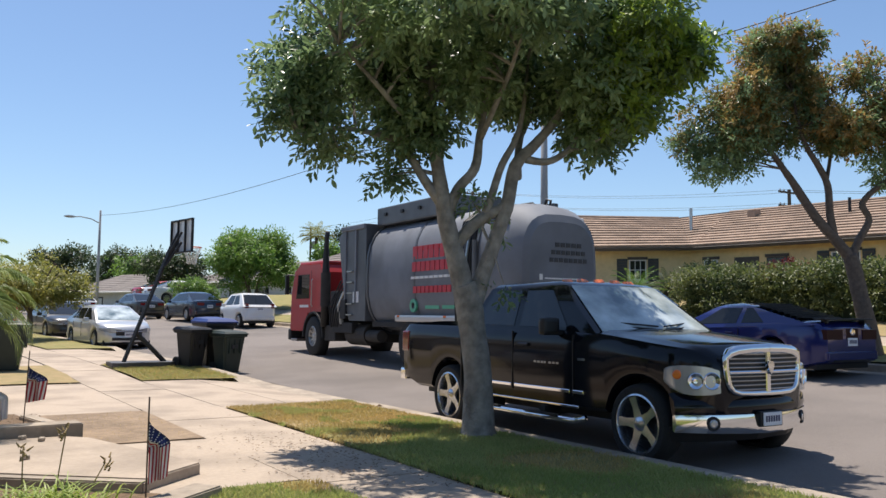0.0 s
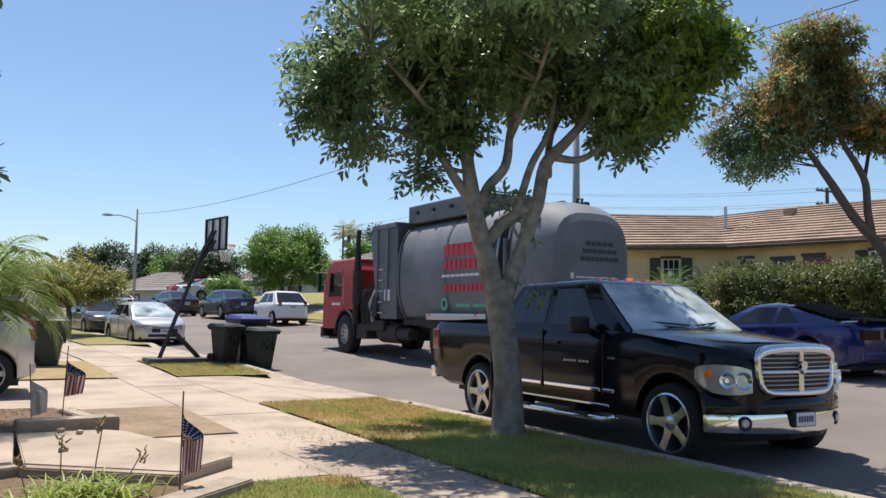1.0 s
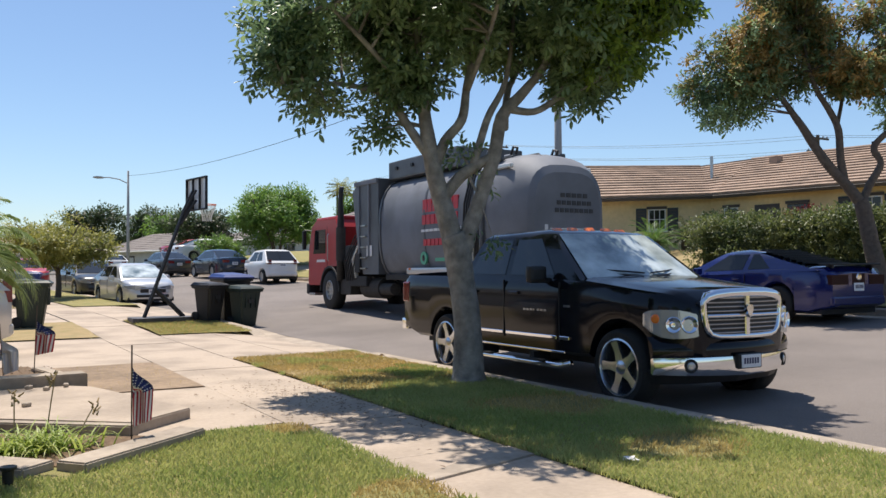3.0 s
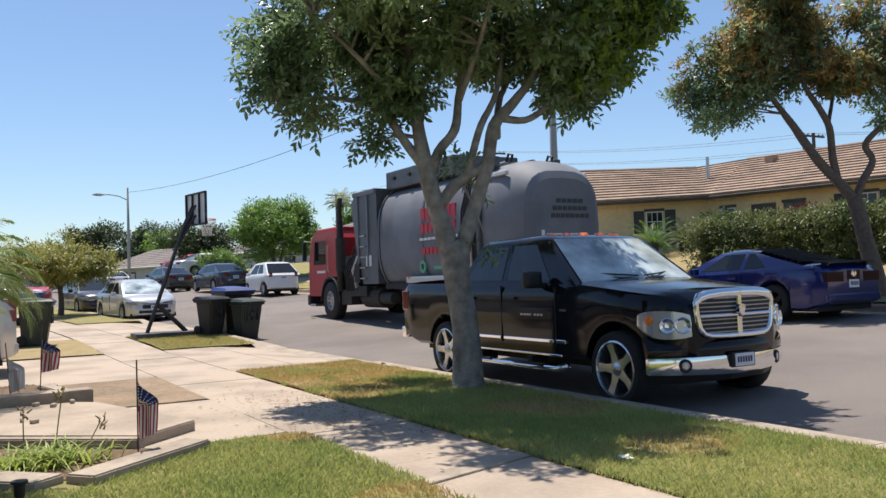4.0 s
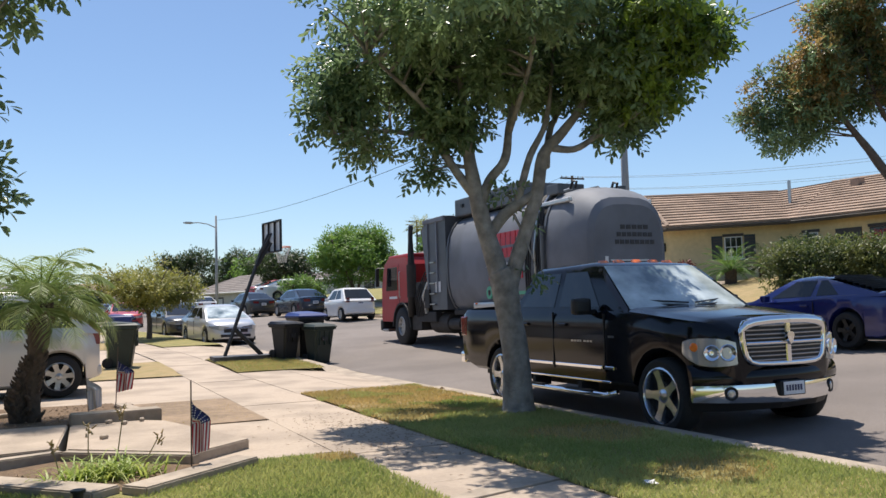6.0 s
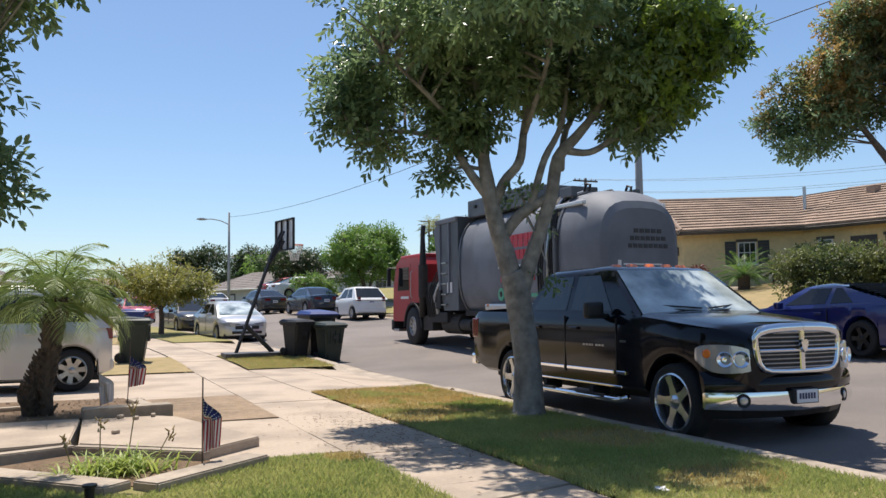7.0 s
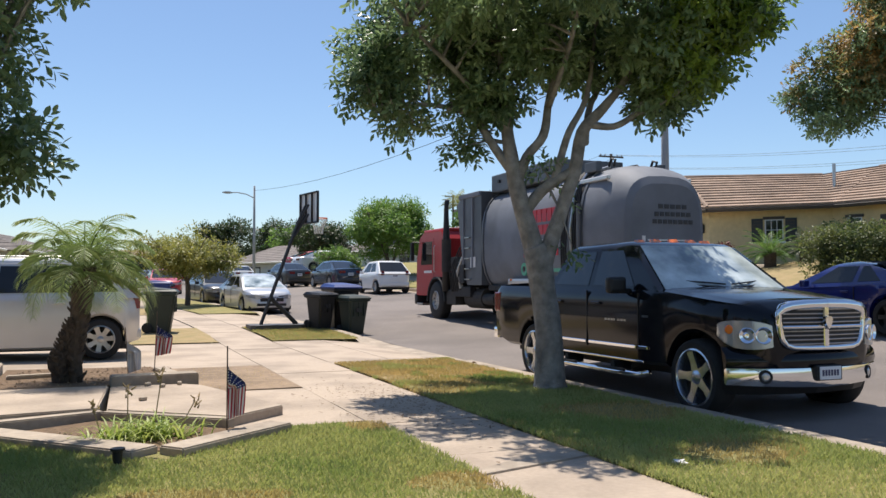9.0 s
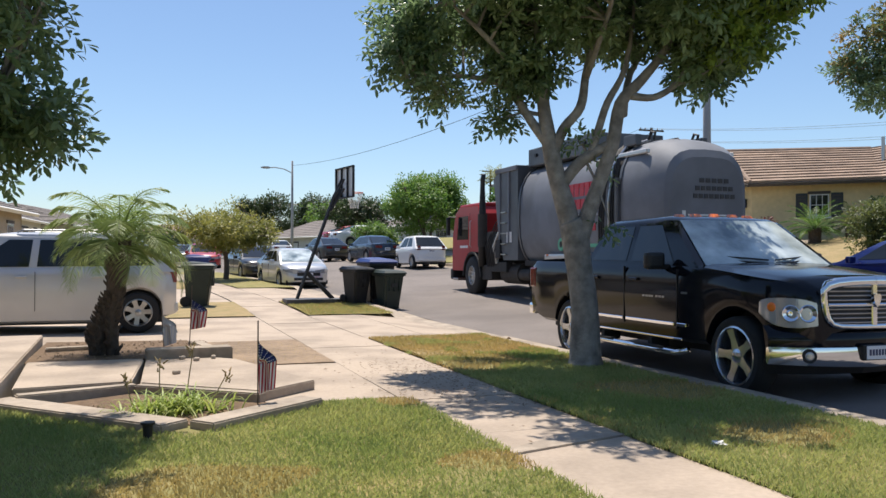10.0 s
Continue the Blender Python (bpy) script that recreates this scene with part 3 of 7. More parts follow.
def pane(corners, thick=0.008, push=0.006):
    """A thin window from four corners, set proud along its normal."""
    c = [Vector(p) for p in corners]
    n = (c[1] - c[0]).cross(c[3] - c[0]).normalized()
    return loft(bmesh.new(), [[p - n * thick for p in c], [p + n * push for p in c]])


def bent_pane(y0, y1, z0, z1, w0, w1, bow, front=True, f0=0.08, f1=0.9, inset=0.06):
    """Windscreen or rear window that follows the cabin's bow."""
    bm = bmesh.new()
    rows = []
    for f in (f0, (f0 + f1) / 2, f1):
        y, z, w = y0 + (y1 - y0) * f, z0 + (z1 - z0) * f, w0 + (w1 - w0) * f - inset
        wf = w + inset
        sg = -1 if front else 0.6
        rows.append([bm.verts.new((x, y + sg * bow * (1 - (x / wf) ** 2) + (-0.012 if front else 0.012), z + 0.006)) for x in (-w + 2 * w * k / 8 for k in range(9))])
    for a, b in zip(rows, rows[1:]):
        for k in range(8):
            bm.faces.new((a[k], a[k + 1], b[k + 1], b[k]) if front else (a[k + 1], a[k], b[k], b[k + 1]))
    return bm


def side_panes(th, windows, yb, z0, z3, zr, y0, y3, wb, wr, material, name="side_window"):
    for sg in (-1, 1):
        for yb0, yb1, yt0, yt1 in windows:
            f0, f1 = 0.08, 0.84
            def P(y, f):
                zb = z0 + (z3 - z0) * (y - y0) / (y3 - y0)
                return Vector((sg * (wb + (wr - wb) * f), y, zb + (zr - zb) * f))
            q = [P(yb0, f0), P(yb1, f0), P(yt1, f1), P(yt0, f1)]
            part(name, pane(q if sg > 0 else q[::-1]), material, th)


def wheel(th, x, y, r, width, side, rim_mat, spokes=5, rim_r=0.68, spoke_w=0.09, tyre_label="", z=None):
    """A tyre with its rim as a child; side +1 faces +x."""
    hw = width / 2
    tyre = part("wheel", lathe(bmesh.new(), [(r * rim_r, -hw), (r * 0.9, -hw), (r * 0.97, -hw * 0.8), (r, -hw * 0.45), (r, hw * 0.45), (r * 0.97, hw * 0.8), (r * 0.9, hw), (r * rim_r, hw), (r * rim_r, -hw)], 28), M["rubber"], th)
    tyre.matrix_basis = pose(x, y, z if z is not None else r, 0, 0, 0 if side > 0 else 180)
    soften(tyre, 40)
    bm = bmesh.new()
    R = r * rim_r
    lathe(bm, [(R, hw * 0.95), (R * 0.93, hw * 1.0), (R * 0.88, hw * 0.75), (R * 0.86, -hw * 0.3)], 28)
    for k in range(spokes):
        a = 2 * math.pi * k / spokes + 0.3
        m = Matrix.Rotation(a, 4, "X")
        ring = lambda rad, w, d: [m @ Vector((d0, c, rad)) for d0, c in ((d, -w), (d, w), (d - 0.04, w), (d - 0.04, -w))]
        loft(bm, [ring(R * 0.15, R * spoke_w * 2.6, hw * 0.7), ring(R * 0.55, R * spoke_w * 1.7, hw * 0.72), ring(R * 0.92, R * spoke_w * 2.2, hw * 0.85)])
    lathe(bm, [(R * 0.24, -hw * 0.2), (R * 0.24, hw * 0.72), (R * 0.16, hw * 0.82), (0.005, hw * 0.84)], 16)
    part("brake_drum", lathe(bmesh.new(), [(0.02, hw * 0.12), (R * 0.55, hw * 0.12), (R * 0.6, -hw * 0.1), (R * 0.87, -hw * 0.28)], 20), M["chassis"], tyre)
    rim = part("rim", bm, rim_mat, tyre)
    soften(rim, 35)
    return tyre


def plate_part(th, x, y, z, front=True, w=0.3, h=0.15):
    sg = -1 if front else 1
    pl = part("number_plate", abox(x - w / 2, x + w / 2, min(y, y + sg * 0.012), max(y, y + sg * 0.012), z, z + h, 0.004, 1), M["plate"], th)
    bm = bmesh.new()
    for k in range(6):
        x0 = x - w * 0.4 + k * w * 0.135
        box(bm, x0, x0 + w * 0.09, min(y + sg * 0.012, y + sg * 0.015), max(y + sg * 0.012, y + sg * 0.015), z + h * 0.3, z + h * 0.75)
    part("plate_mark", bm, M["ink"], pl)


def paint(name, c, rough=0.28, metal=0.0):
    return mat(name, c, rough, metal, vary=0.06, scale=3, coat=0.7)


def car(name, m, label, L, W, shoulder, cab, windows, wheels, paint_mat, plan, bottom=0.2, wr=0.72, rim_mat=None, spokes=7, category="car",
        head=None, tail=None, wheel_w=0.2, bed=None, shade=False, mirror_y=None, doors=(), glass=None, tail_mat=None):
    """A parked car; front at y = 0 in its own space. cab = (y0, y1, y2, y3, z0, z3, zr)."""
    th = thing(name, m, label, category, kind="")
    y0, y1, y2, y3, z0, z3, zr = cab
    gl = glass or M["glass"]
    b = [(0, bottom + 0.06), (0.3, bottom), (L - 0.4, bottom), (L, bottom + 0.12)]
    soften(part("body", car_body(L, W, shoulder, b, wheels, plan, bed, crown=0.05), paint_mat, th), 40)
    wb, wrr = W / 2 * 0.93, W / 2 * wr
    soften(part("cabin", cabin_body(y0, y1, y2, y3, z0, z3, zr, wb, wrr), paint_mat, th), 40)
    part("windscreen", bent_pane(y0, y1, z0, zr, wb, wrr, 0.07, True), M["sunshade_reflect_glass"] if shade else gl, th, smooth=True)
    part("rear_window", bent_pane(y3, y2, z3, zr, wb, wrr, 0.07, False), gl, th, smooth=True)
    side_panes(th, windows, None, z0, z3, zr, y0, y3, wb, wrr, gl)
    for yw, r in wheels:
        for sg in (-1, 1):
            wheel(th, sg * (W / 2 - wheel_w / 2 - 0.015), yw, r, wheel_w, sg, rim_mat or M["steel"], spokes)
        part("wheel_well", abox(-W / 2 + 0.24, W / 2 - 0.24, yw - r * 1.05, yw + r * 1.05, bottom, r * 2.05), M["chassis"], th)
    part("underside", abox(-W / 2 + 0.12, W / 2 - 0.12, 0.2, L - 0.2, bottom - 0.03, bottom + 0.1), M["chassis"], th)
    if head:
        for sg in (-1, 1):
            xw, z, h, ln = head
            xo = W / 2 * curve_at(plan, 0.1)
            bm = loft(bmesh.new(), [[(sg * (xo - xw), -0.012, z), (sg * (xo - xw), -0.012, z + h * 0.7), (sg * (xo - xw), 0.25, z + h * 0.7), (sg * (xo - xw), 0.25, z)],
                                    [(sg * (xo - 0.06), 0.02, z), (sg * (xo - 0.06), 0.02, z + h), (sg * (xo - 0.06), ln, z + h), (sg * (xo - 0.06), ln, z)],
                                    [(sg * (W / 2 * curve_at(plan, ln * 0.6) + 0.008), ln * 0.6, z + h * 0.3), (sg * (W / 2 * curve_at(plan, ln * 0.6) + 0.008), ln * 0.6, z + h * 0.9), (sg * (W / 2 * curve_at(plan, ln) + 0.006), ln, z + h), (sg * (W / 2 * curve_at(plan, ln) + 0.006), ln, z + h * 0.6)]])
            part("headlight", bm, M["lamp_glass"], th)
        part("grille", abox(-W * 0.24, W * 0.24, -0.015, 0.05, head[1] - 0.1, head[1] + head[2] * 0.5, 0.02), M["dark"], th)
        part("grille_trim", abox(-W * 0.25, W * 0.25, -0.024, 0.04, head[1] + head[2] * 0.2, head[1] + head[2] * 0.34, 0.01), M["chrome"], th)
        part("lower_grille", abox(-W * 0.3, W * 0.3, -0.006, 0.08, bottom + 0.1, bottom + 0.2, 0.02), M["dark"], th)
        plate_part(th, 0, -0.012, bottom + 0.22)
    if tail:
        xw, z, h = tail
        for sg in (-1, 1):
            xo = W / 2 * curve_at(plan, L - 0.05)
            bm = loft(bmesh.new(), [[(sg * (xo - xw), L + 0.012, z), (sg * (xo - xw), L + 0.012, z + h), (sg * (xo - xw), L - 0.1, z + h), (sg * (xo - xw), L - 0.1, z)],
                                    [(sg * (xo - 0.02), L + 0.006, z), (sg * (xo - 0.02), L + 0.006, z + h), (sg * (xo + 0.012), L - 0.22, z + h), (sg * (xo + 0.012), L - 0.22, z)]])
            part("tail_light", bm, tail_mat or M["red_lamp"], th)
        plate_part(th, 0, L + 0.002, z - 0.12, False)
        part("rear_bumper", abox(-W * 0.42, W * 0.42, L - 0.12, L + 0.03, bottom + 0.14, bottom + 0.3, 0.03), paint_mat, th)
    if mirror_y:
        for sg in (-1, 1):
            part("mirror", abox(sg * W / 2 - 0.02 if sg > 0 else -W / 2 - 0.16, W / 2 + 0.16 if sg > 0 else -W / 2 + 0.02, mirror_y, mirror_y + 0.12, z0 - 0.02, z0 + 0.12, 0.035), paint_mat, th)
    for yd, ln in doors:
        for sg in (-1, 1):
            xo = sg * (W / 2 + 0.004)
            part("door_handle", abox(min(xo, xo - sg * 0.03), max(xo, xo - sg * 0.03) + (0.02 if sg > 0 else 0), yd + ln - 0.3, yd + ln - 0.12, z0 - 0.12, z0 - 0.085, 0.008, 1), paint_mat, th)
            part("door_gap", abox(min(xo, xo - sg * 0.02) - 0.001, max(xo, xo - sg * 0.02) - 0.001, yd + ln - 0.004, yd + ln + 0.004, bottom + 0.2, z0 - 0.02), M["dark"], th)
    return th


# noise colours paint both the silver sunshade and sky and tree reflections
M["sunshade_reflect_glass"] = mat("windscreen_sunshade_reflections", (0.66, 0.74, 0.75), 0.1, second=(0.06, 0.1, 0.11), scale=2.4, coat=0.8)
M["van_silver"] = paint("van_silver", (0.62, 0.6, 0.57), 0.32, 0.3)
M["sedan_silver"] = paint("sedan_silver", (0.55, 0.56, 0.57), 0.3, 0.5)
M["black_paint"] = mat("black_paint", (0.006, 0.007, 0.011), 0.1, vary=0.2, scale=2, coat=0.05, spec=0.3)
M["blue_paint"] = paint("blue_paint", (0.006, 0.014, 0.12), 0.25, 0.25)
M["navy_paint"] = paint("dark_blue_paint", (0.02, 0.03, 0.05), 0.25, 0.2)
M["white_paint"] = paint("white_paint", (0.75, 0.75, 0.74), 0.3)
M["dark_paint"] = paint("dark_grey_paint", (0.045, 0.047, 0.05), 0.28, 0.3)
M["red_paint"] = paint("red_paint", (0.42, 0.012, 0.015), 0.28)
M["wheel_chrome"] = mat("wheel_chrome", (0.62, 0.65, 0.7), 0.17, 0.88, vary=0.25, scale=12)
M["black_rim"] = mat("black_rim", (0.02, 0.02, 0.02), 0.35, 0.4)

SEDAN_SH = [(0, 0.5), (0.03, 0.6), (0.1, 0.69), (0.25, 0.765), (0.5, 0.82), (0.85, 0.89), (1.2, 0.95), (2.4, 0.985), (3.6, 1.0), (4.2, 0.995), (4.45, 0.97), (4.56, 0.91), (4.6, 0.8)]
SEDAN_PLAN = [(0, 0.5), (0.04, 0.64), (0.12, 0.77), (0.25, 0.87), (0.45, 0.95), (0.8, 1.0), (3.7, 1.0), (4.15, 0.95), (4.4, 0.89), (4.53, 0.8), (4.6, 0.64)]
SEDAN_CAB = (0.85, 1.95, 3.0, 4.2, 0.92, 0.99, 1.44)
SEDAN_WIN = [(1.35, 2.3, 1.98, 2.32), (2.38, 3.25, 2.4, 3.12), (3.33, 3.68, 3.2, 3.28)]


def sedan(name, x, y, rz, label, paint_mat, shade=False, scale=1.0):
    th = car(name, pose(x, y, land(x, y), 0, 0, rz), label, 4.6, 1.76, SEDAN_SH, SEDAN_CAB, SEDAN_WIN, [(0.9, 0.32), (3.6, 0.32)], paint_mat, SEDAN_PLAN,
             head=(0.4, 0.56, 0.15, 0.42), tail=(0.35, 0.76, 0.14), shade=shade, mirror_y=1.45, doors=((1.3, 1.0), (2.3, 0.95)), wr=0.68)
    return th


def street(u, y):
    return u + bend(y)


# black pickup at the near kerb
def pickup():
    P = M["black_paint"]
    L, W = 5.6, 2.02
    th = thing("pickup_truck", pose(1.36, 5.29, land(1.4, 7) - 0.02, 0, 0, -0.5), "shiny black pickup truck with chrome grille at the kerb", "pickup")
    sh = [(0, 1.02), (0.05, 1.12), (0.2, 1.18), (0.8, 1.25), (1.4, 1.31), (1.6, 1.32), (3.9, 1.34), (5.53, 1.35), (5.6, 1.3)]
    plan = [(0, 0.58), (0.06, 0.7), (0.16, 0.84), (0.32, 0.94), (0.6, 0.99), (0.9, 1.0), (5.4, 1.0), (5.6, 0.98)]
    wheels = [(0.73, 0.405), (4.3, 0.405)]
    bottom = [(0, 0.55), (0.3, 0.5), (1.5, 0.46), (5.2, 0.46), (5.6, 0.58)]
    soften(part("body", car_body(L, W, sh, bottom, wheels, plan, bed=(4.02, 5.5, 0.86), crown=0.05, arch_gap=0.065), P, th))
    y0, y1, y2, y3, z0, z3, zr = 1.38, 2.2, 3.55, 3.9, 1.3, 1.33, 1.89
    wb, wr = 0.96, 0.76
    soften(part("cabin", cabin_body(y0, y1, y2, y3, z0, z3, zr, wb, wr, 0.1), P, th), 40)
    part("windscreen", bent_pane(y0, y1, z0, zr, wb, wr, 0.1, True, 0.03, 0.93, 0.09), M["sunshade_reflect_glass"], th, "windscreen with silver sunshade and tree reflections painted in", smooth=True)
    part("rear_window", bent_pane(y3, y2, z3, zr, wb, wr, 0.1, False), M["glass"], th, smooth=True)
    side_panes(th, [(1.86, 2.76, 2.3, 2.78), (2.88, 3.72, 2.9, 3.5)], None, z0, z3, zr, y0, y3, wb, wr, M["glass"])
    for yw, r in wheels:
        for sg in (-1, 1):
            wheel(th, sg * (W / 2 - 0.135), yw, r, 0.27, sg, M["wheel_chrome"], 5, 0.76, 0.075)
        part("wheel_well", abox(-0.7, 0.7, yw - 0.48, yw + 0.48, 0.4, 0.95), M["chassis"], th)
    part("chassis", abox(-0.72, 0.72, 0.4, 5.3, 0.36, 0.56), M["chassis"], th)
    # front
    def gy(x):
        return -0.055 + 0.05 * (x / 0.56) ** 2
    half = [(0.0, 1.185), (0.25, 1.18), (0.42, 1.165), (0.51, 1.14), (0.555, 1.09), (0.55, 1.0), (0.535, 0.9), (0.51, 0.82), (0.46, 0.77), (0.38, 0.75), (0.2, 0.745), (0.0, 0.745)]
    outline = half + [(-x, z) for x, z in half[-2::-1]]
    soften(part("grille_surround", tube(bmesh.new(), [(x, gy(x), z) for x, z in outline], [0.05 if z > 1.12 else 0.036 if z > 0.78 else 0.03 for x, z in outline], 10, cap=False), M["chrome"], th, "chrome grille surround"), 60)
    gb = bmesh.new()
    cols = [(-0.52 + 1.04 * k / 14) for k in range(15)]
    loft(gb, [[(x, gy(x) + d, 0.75 if abs(x) < 0.45 else 0.84), ] + [(x, gy(x) + d, 1.17 - 0.06 * (x / 0.56) ** 2)] + [(x, gy(x) + 0.12, 1.17 - 0.06 * (x / 0.56) ** 2), (x, gy(x) + 0.12, 0.75 if abs(x) < 0.45 else 0.84)] for x in cols for d in (-0.004,)])
    part("grille_backing", gb, M["dark"], th)
    for k in range(9):
        z = 0.785 + k * 0.043
        w = 0.5 if k < 2 else 0.55
        part("grille_bar", tube(bmesh.new(), [(x * w / 0.56, gy(x * w / 0.56) - 0.012, z) for x in cols[::2]], 0.007, 6), M["steel"], th)
    part("grille_cross", tube(bmesh.new(), [(x, gy(x) - 0.02, 0.955) for x in cols], 0.018, 8), M["chrome"], th)
    part("grille_post", abox(-0.035, 0.035, gy(0) - 0.03, gy(0) + 0.03, 0.75, 1.17, 0.01, 1), M["chrome"], th)
    part("grille_emblem", loft(bmesh.new(), [[(x, y, z) for x, z in ((0, 0.93), (0.03, 0.97), (0.05, 1.03), (0.03, 1.06), (-0.03, 1.06), (-0.05, 1.03), (-0.03, 0.97))] for y in (gy(0) - 0.02, gy(0) - 0.06)]), M["chrome"], th)
    for sg in (-1, 1):
        bm = bmesh.new()
        lens = []
        for x, y, z0, z1 in ((0.6, 0.0, 0.755, 0.97), (0.7, 0.03, 0.74, 1.0), (0.79, 0.07, 0.735, 1.015), (0.86, 0.125, 0.735, 1.02), (0.92, 0.2, 0.75, 1.02), (0.952, 0.28, 0.79, 1.01), (0.968, 0.37, 0.86, 0.985)):
            lens.append([(sg * x, y, z0), (sg * x, y + 0.012, z1), (sg * (x - 0.05), y + 0.2, z1), (sg * (x - 0.05), y + 0.2, z0)])
        loft(bm, lens)
        bmesh.ops.bevel(bm, geom=bm.edges[:], offset=0.008, segments=2, affect="EDGES")
        hl = part("headlight", bm, M["lamp_glass"], th, "clear headlight with amber corner")
        for hx, hr in ((0.69, 0.08), (0.835, 0.075)):
            lathe_m = pose(sg * hx, 0.05 + (hx - 0.69) * 0.5, 0.872, 0, 0, -90 + sg * 27)
            part("headlight_bowl", lathe(bmesh.new(), [(0.001, 0.012), (hr * 0.3, 0.014), (hr * 0.5, 0.006), (hr, 0.028), (hr * 1.08, 0.024), (hr * 1.08, -0.02)], 16, m=lathe_m), M["chrome"], hl)
        part("indicator", lathe(bmesh.new(), [(0.001, 0.012), (0.03, 0.01), (0.046, 0.0), (0.046, -0.03)], 14, m=pose(sg * 0.94, 0.252, 0.93, 0, 0, -90 + sg * 61)), M["amber"], hl)
    bp = []
    for x in [-1.0, -0.98, -0.85, -0.6, -0.3, 0, 0.3, 0.6, 0.85, 0.98, 1.0]:
        y = -0.06 + 0.3 * (abs(x) / 1.0) ** 2.4
        zl, zu = 0.35 + 0.03 * abs(x), 0.545
        back = max(min(y + 0.2, 0.25), y + 0.02)
        bp.append([(x, y, zl), (x, y - 0.03, zl + 0.07), (x, y - 0.01, zu), (x, back, zu), (x, back, zl + 0.02)])
    soften(part("front_bumper", loft(bmesh.new(), bp), M["chrome"], th, "chrome front bumper"), 50)
    bp = [[(x, y, 0.535), (x, y - 0.02, 0.6), (x, y, 0.68), (x, y + 0.05, 0.73), (x, max(min(y + 0.3, 0.26), y + 0.06), 0.75), (x, max(min(y + 0.3, 0.26), y + 0.02), 0.535)] for x, y in ((x, -0.045 + 0.29 * abs(x) ** 2.4) for x in (-1.0, -0.97, -0.9, -0.8, -0.65, -0.5, -0.25, 0, 0.25, 0.5, 0.65, 0.8, 0.9, 0.97, 1.0))]
    soften(part("bumper_cover", loft(bmesh.new(), bp), P, th), 50)
    part("air_dam", loft(bmesh.new(), [[(x, 0.0 + 0.32 * abs(x) ** 2.4 + d, z) for d, z in ((0.08, 0.27), (0.0, 0.42), (0.22, 0.42), (0.22, 0.27))] for x in (-0.97, -0.85, -0.6, 0, 0.6, 0.85, 0.97)]), M["dark"], th)
    for sg in (-1, 1):
        yq = -0.06 + 0.3 * 0.68 ** 2.4
        part("fog_recess", lathe(bmesh.new(), [(0.001, 0.0), (0.058, 0.004), (0.064, 0.01), (0.07, 0.0), (0.07, -0.05)], 18, m=pose(sg * 0.68, yq - 0.022, 0.465, 0, 0, -90 + sg * 26)), M["dark"], th)
        part("fog_lamp", lathe(bmesh.new(), [(0.001, 0.012), (0.03, 0.01), (0.042, 0.004), (0.042, -0.02)], 16, m=pose(sg * 0.68, yq - 0.022, 0.465, 0, 0, -90 + sg * 26)), M["lamp_glass"], th)
    part("plate_bracket", abox(-0.17, 0.17, -0.11, -0.05, 0.42, 0.57, 0.01, 1), M["dark"], th)
    plate_part(th, 0, -0.111, 0.43, True, 0.28, 0.13)
    # roof lamps, mirrors, trim, steps
    for x in (-0.5, -0.27, 0, 0.27, 0.5):
        part("roof_lamp", loft(bmesh.new(), [[(x + a * 0.06, y1 + 0.2 + b * 0.05 - 0.03 * (1 - x * x), zr + 0.022 - 0.05 * x * x) for a, b in ((-1, -1), (1, -1), (1, 1), (-1, 1))],
                                             [(x + a * 0.045, y1 + 0.22 + b * 0.03 - 0.03 * (1 - x * x), zr + 0.062 - 0.05 * x * x) for a, b in ((-1, -1), (1, -1), (1, 1), (-1, 1))]]), M["amber"], th)
    for sg in (-1, 1):
        mi = part("mirror", abox(min(sg * 1.02, sg * 1.26), max(sg * 1.02, sg * 1.26), 1.9, 2.02, 1.27, 1.47, 0.045), M["dark"], th)
        part("mirror_arm", abox(min(sg * 0.95, sg * 1.08), max(sg * 0.95, sg * 1.08), 1.92, 2.0, 1.27, 1.33, 0.01, 1), M["dark"], mi)
        part("mirror_glass", abox(min(sg * 1.05, sg * 1.23), max(sg * 1.05, sg * 1.23), 2.018, 2.026, 1.3, 1.44), M["chrome"], mi)
        for ya, yb in ((1.75, 2.78), (2.84, 3.72), (1.52, 1.7)):
            part("side_trim", abox(min(sg * 1.0, sg * 1.022), max(sg * 1.0, sg * 1.022), ya, yb, 0.63, 0.67, 0.006, 1), M["chrome"], th, "chrome side moulding")
        st = tube(bmesh.new(), [(sg * 1.0, 1.5, 0.38), (sg * 1.05, 1.65, 0.34), (sg * 1.05, 3.75, 0.34), (sg * 1.0, 3.9, 0.38)], 0.036, 10)
        part("side_step", st, M["chrome"], th, "chrome tubular side step", smooth=True)
        for yk in (2.2, 3.3):
            part("step_pad", abox(min(sg * 1.02, sg * 1.1), max(sg * 1.02, sg * 1.1), yk - 0.3, yk + 0.3, 0.37, 0.385, 0.004, 1), M["dark"], th)
            part("step_bracket", abox(min(sg * 0.8, sg * 1.04), max(sg * 0.8, sg * 1.04), yk - 0.04, yk + 0.04, 0.34, 0.46), M["chassis"], th)
        part("sill_trim", abox(min(sg * 1.0, sg * 1.018), max(sg * 1.0, sg * 1.018), 1.6, 3.75, 0.475, 0.5, 0.005, 1), M["chrome"], th, "thin chrome sill strip")
        for yd in (2.83, 3.78):
            part("door_gap", abox(min(sg * 0.985, sg * 1.0135), max(sg * 0.985, sg * 1.0135), yd - 0.005, yd + 0.005, 0.6, 1.3), M["dark"], th)
        part("door_gap", abox(min(sg * 0.985, sg * 1.0135), max(sg * 0.985, sg * 1.0135), 1.7, 1.71, 0.6, 1.28), M["dark"], th)
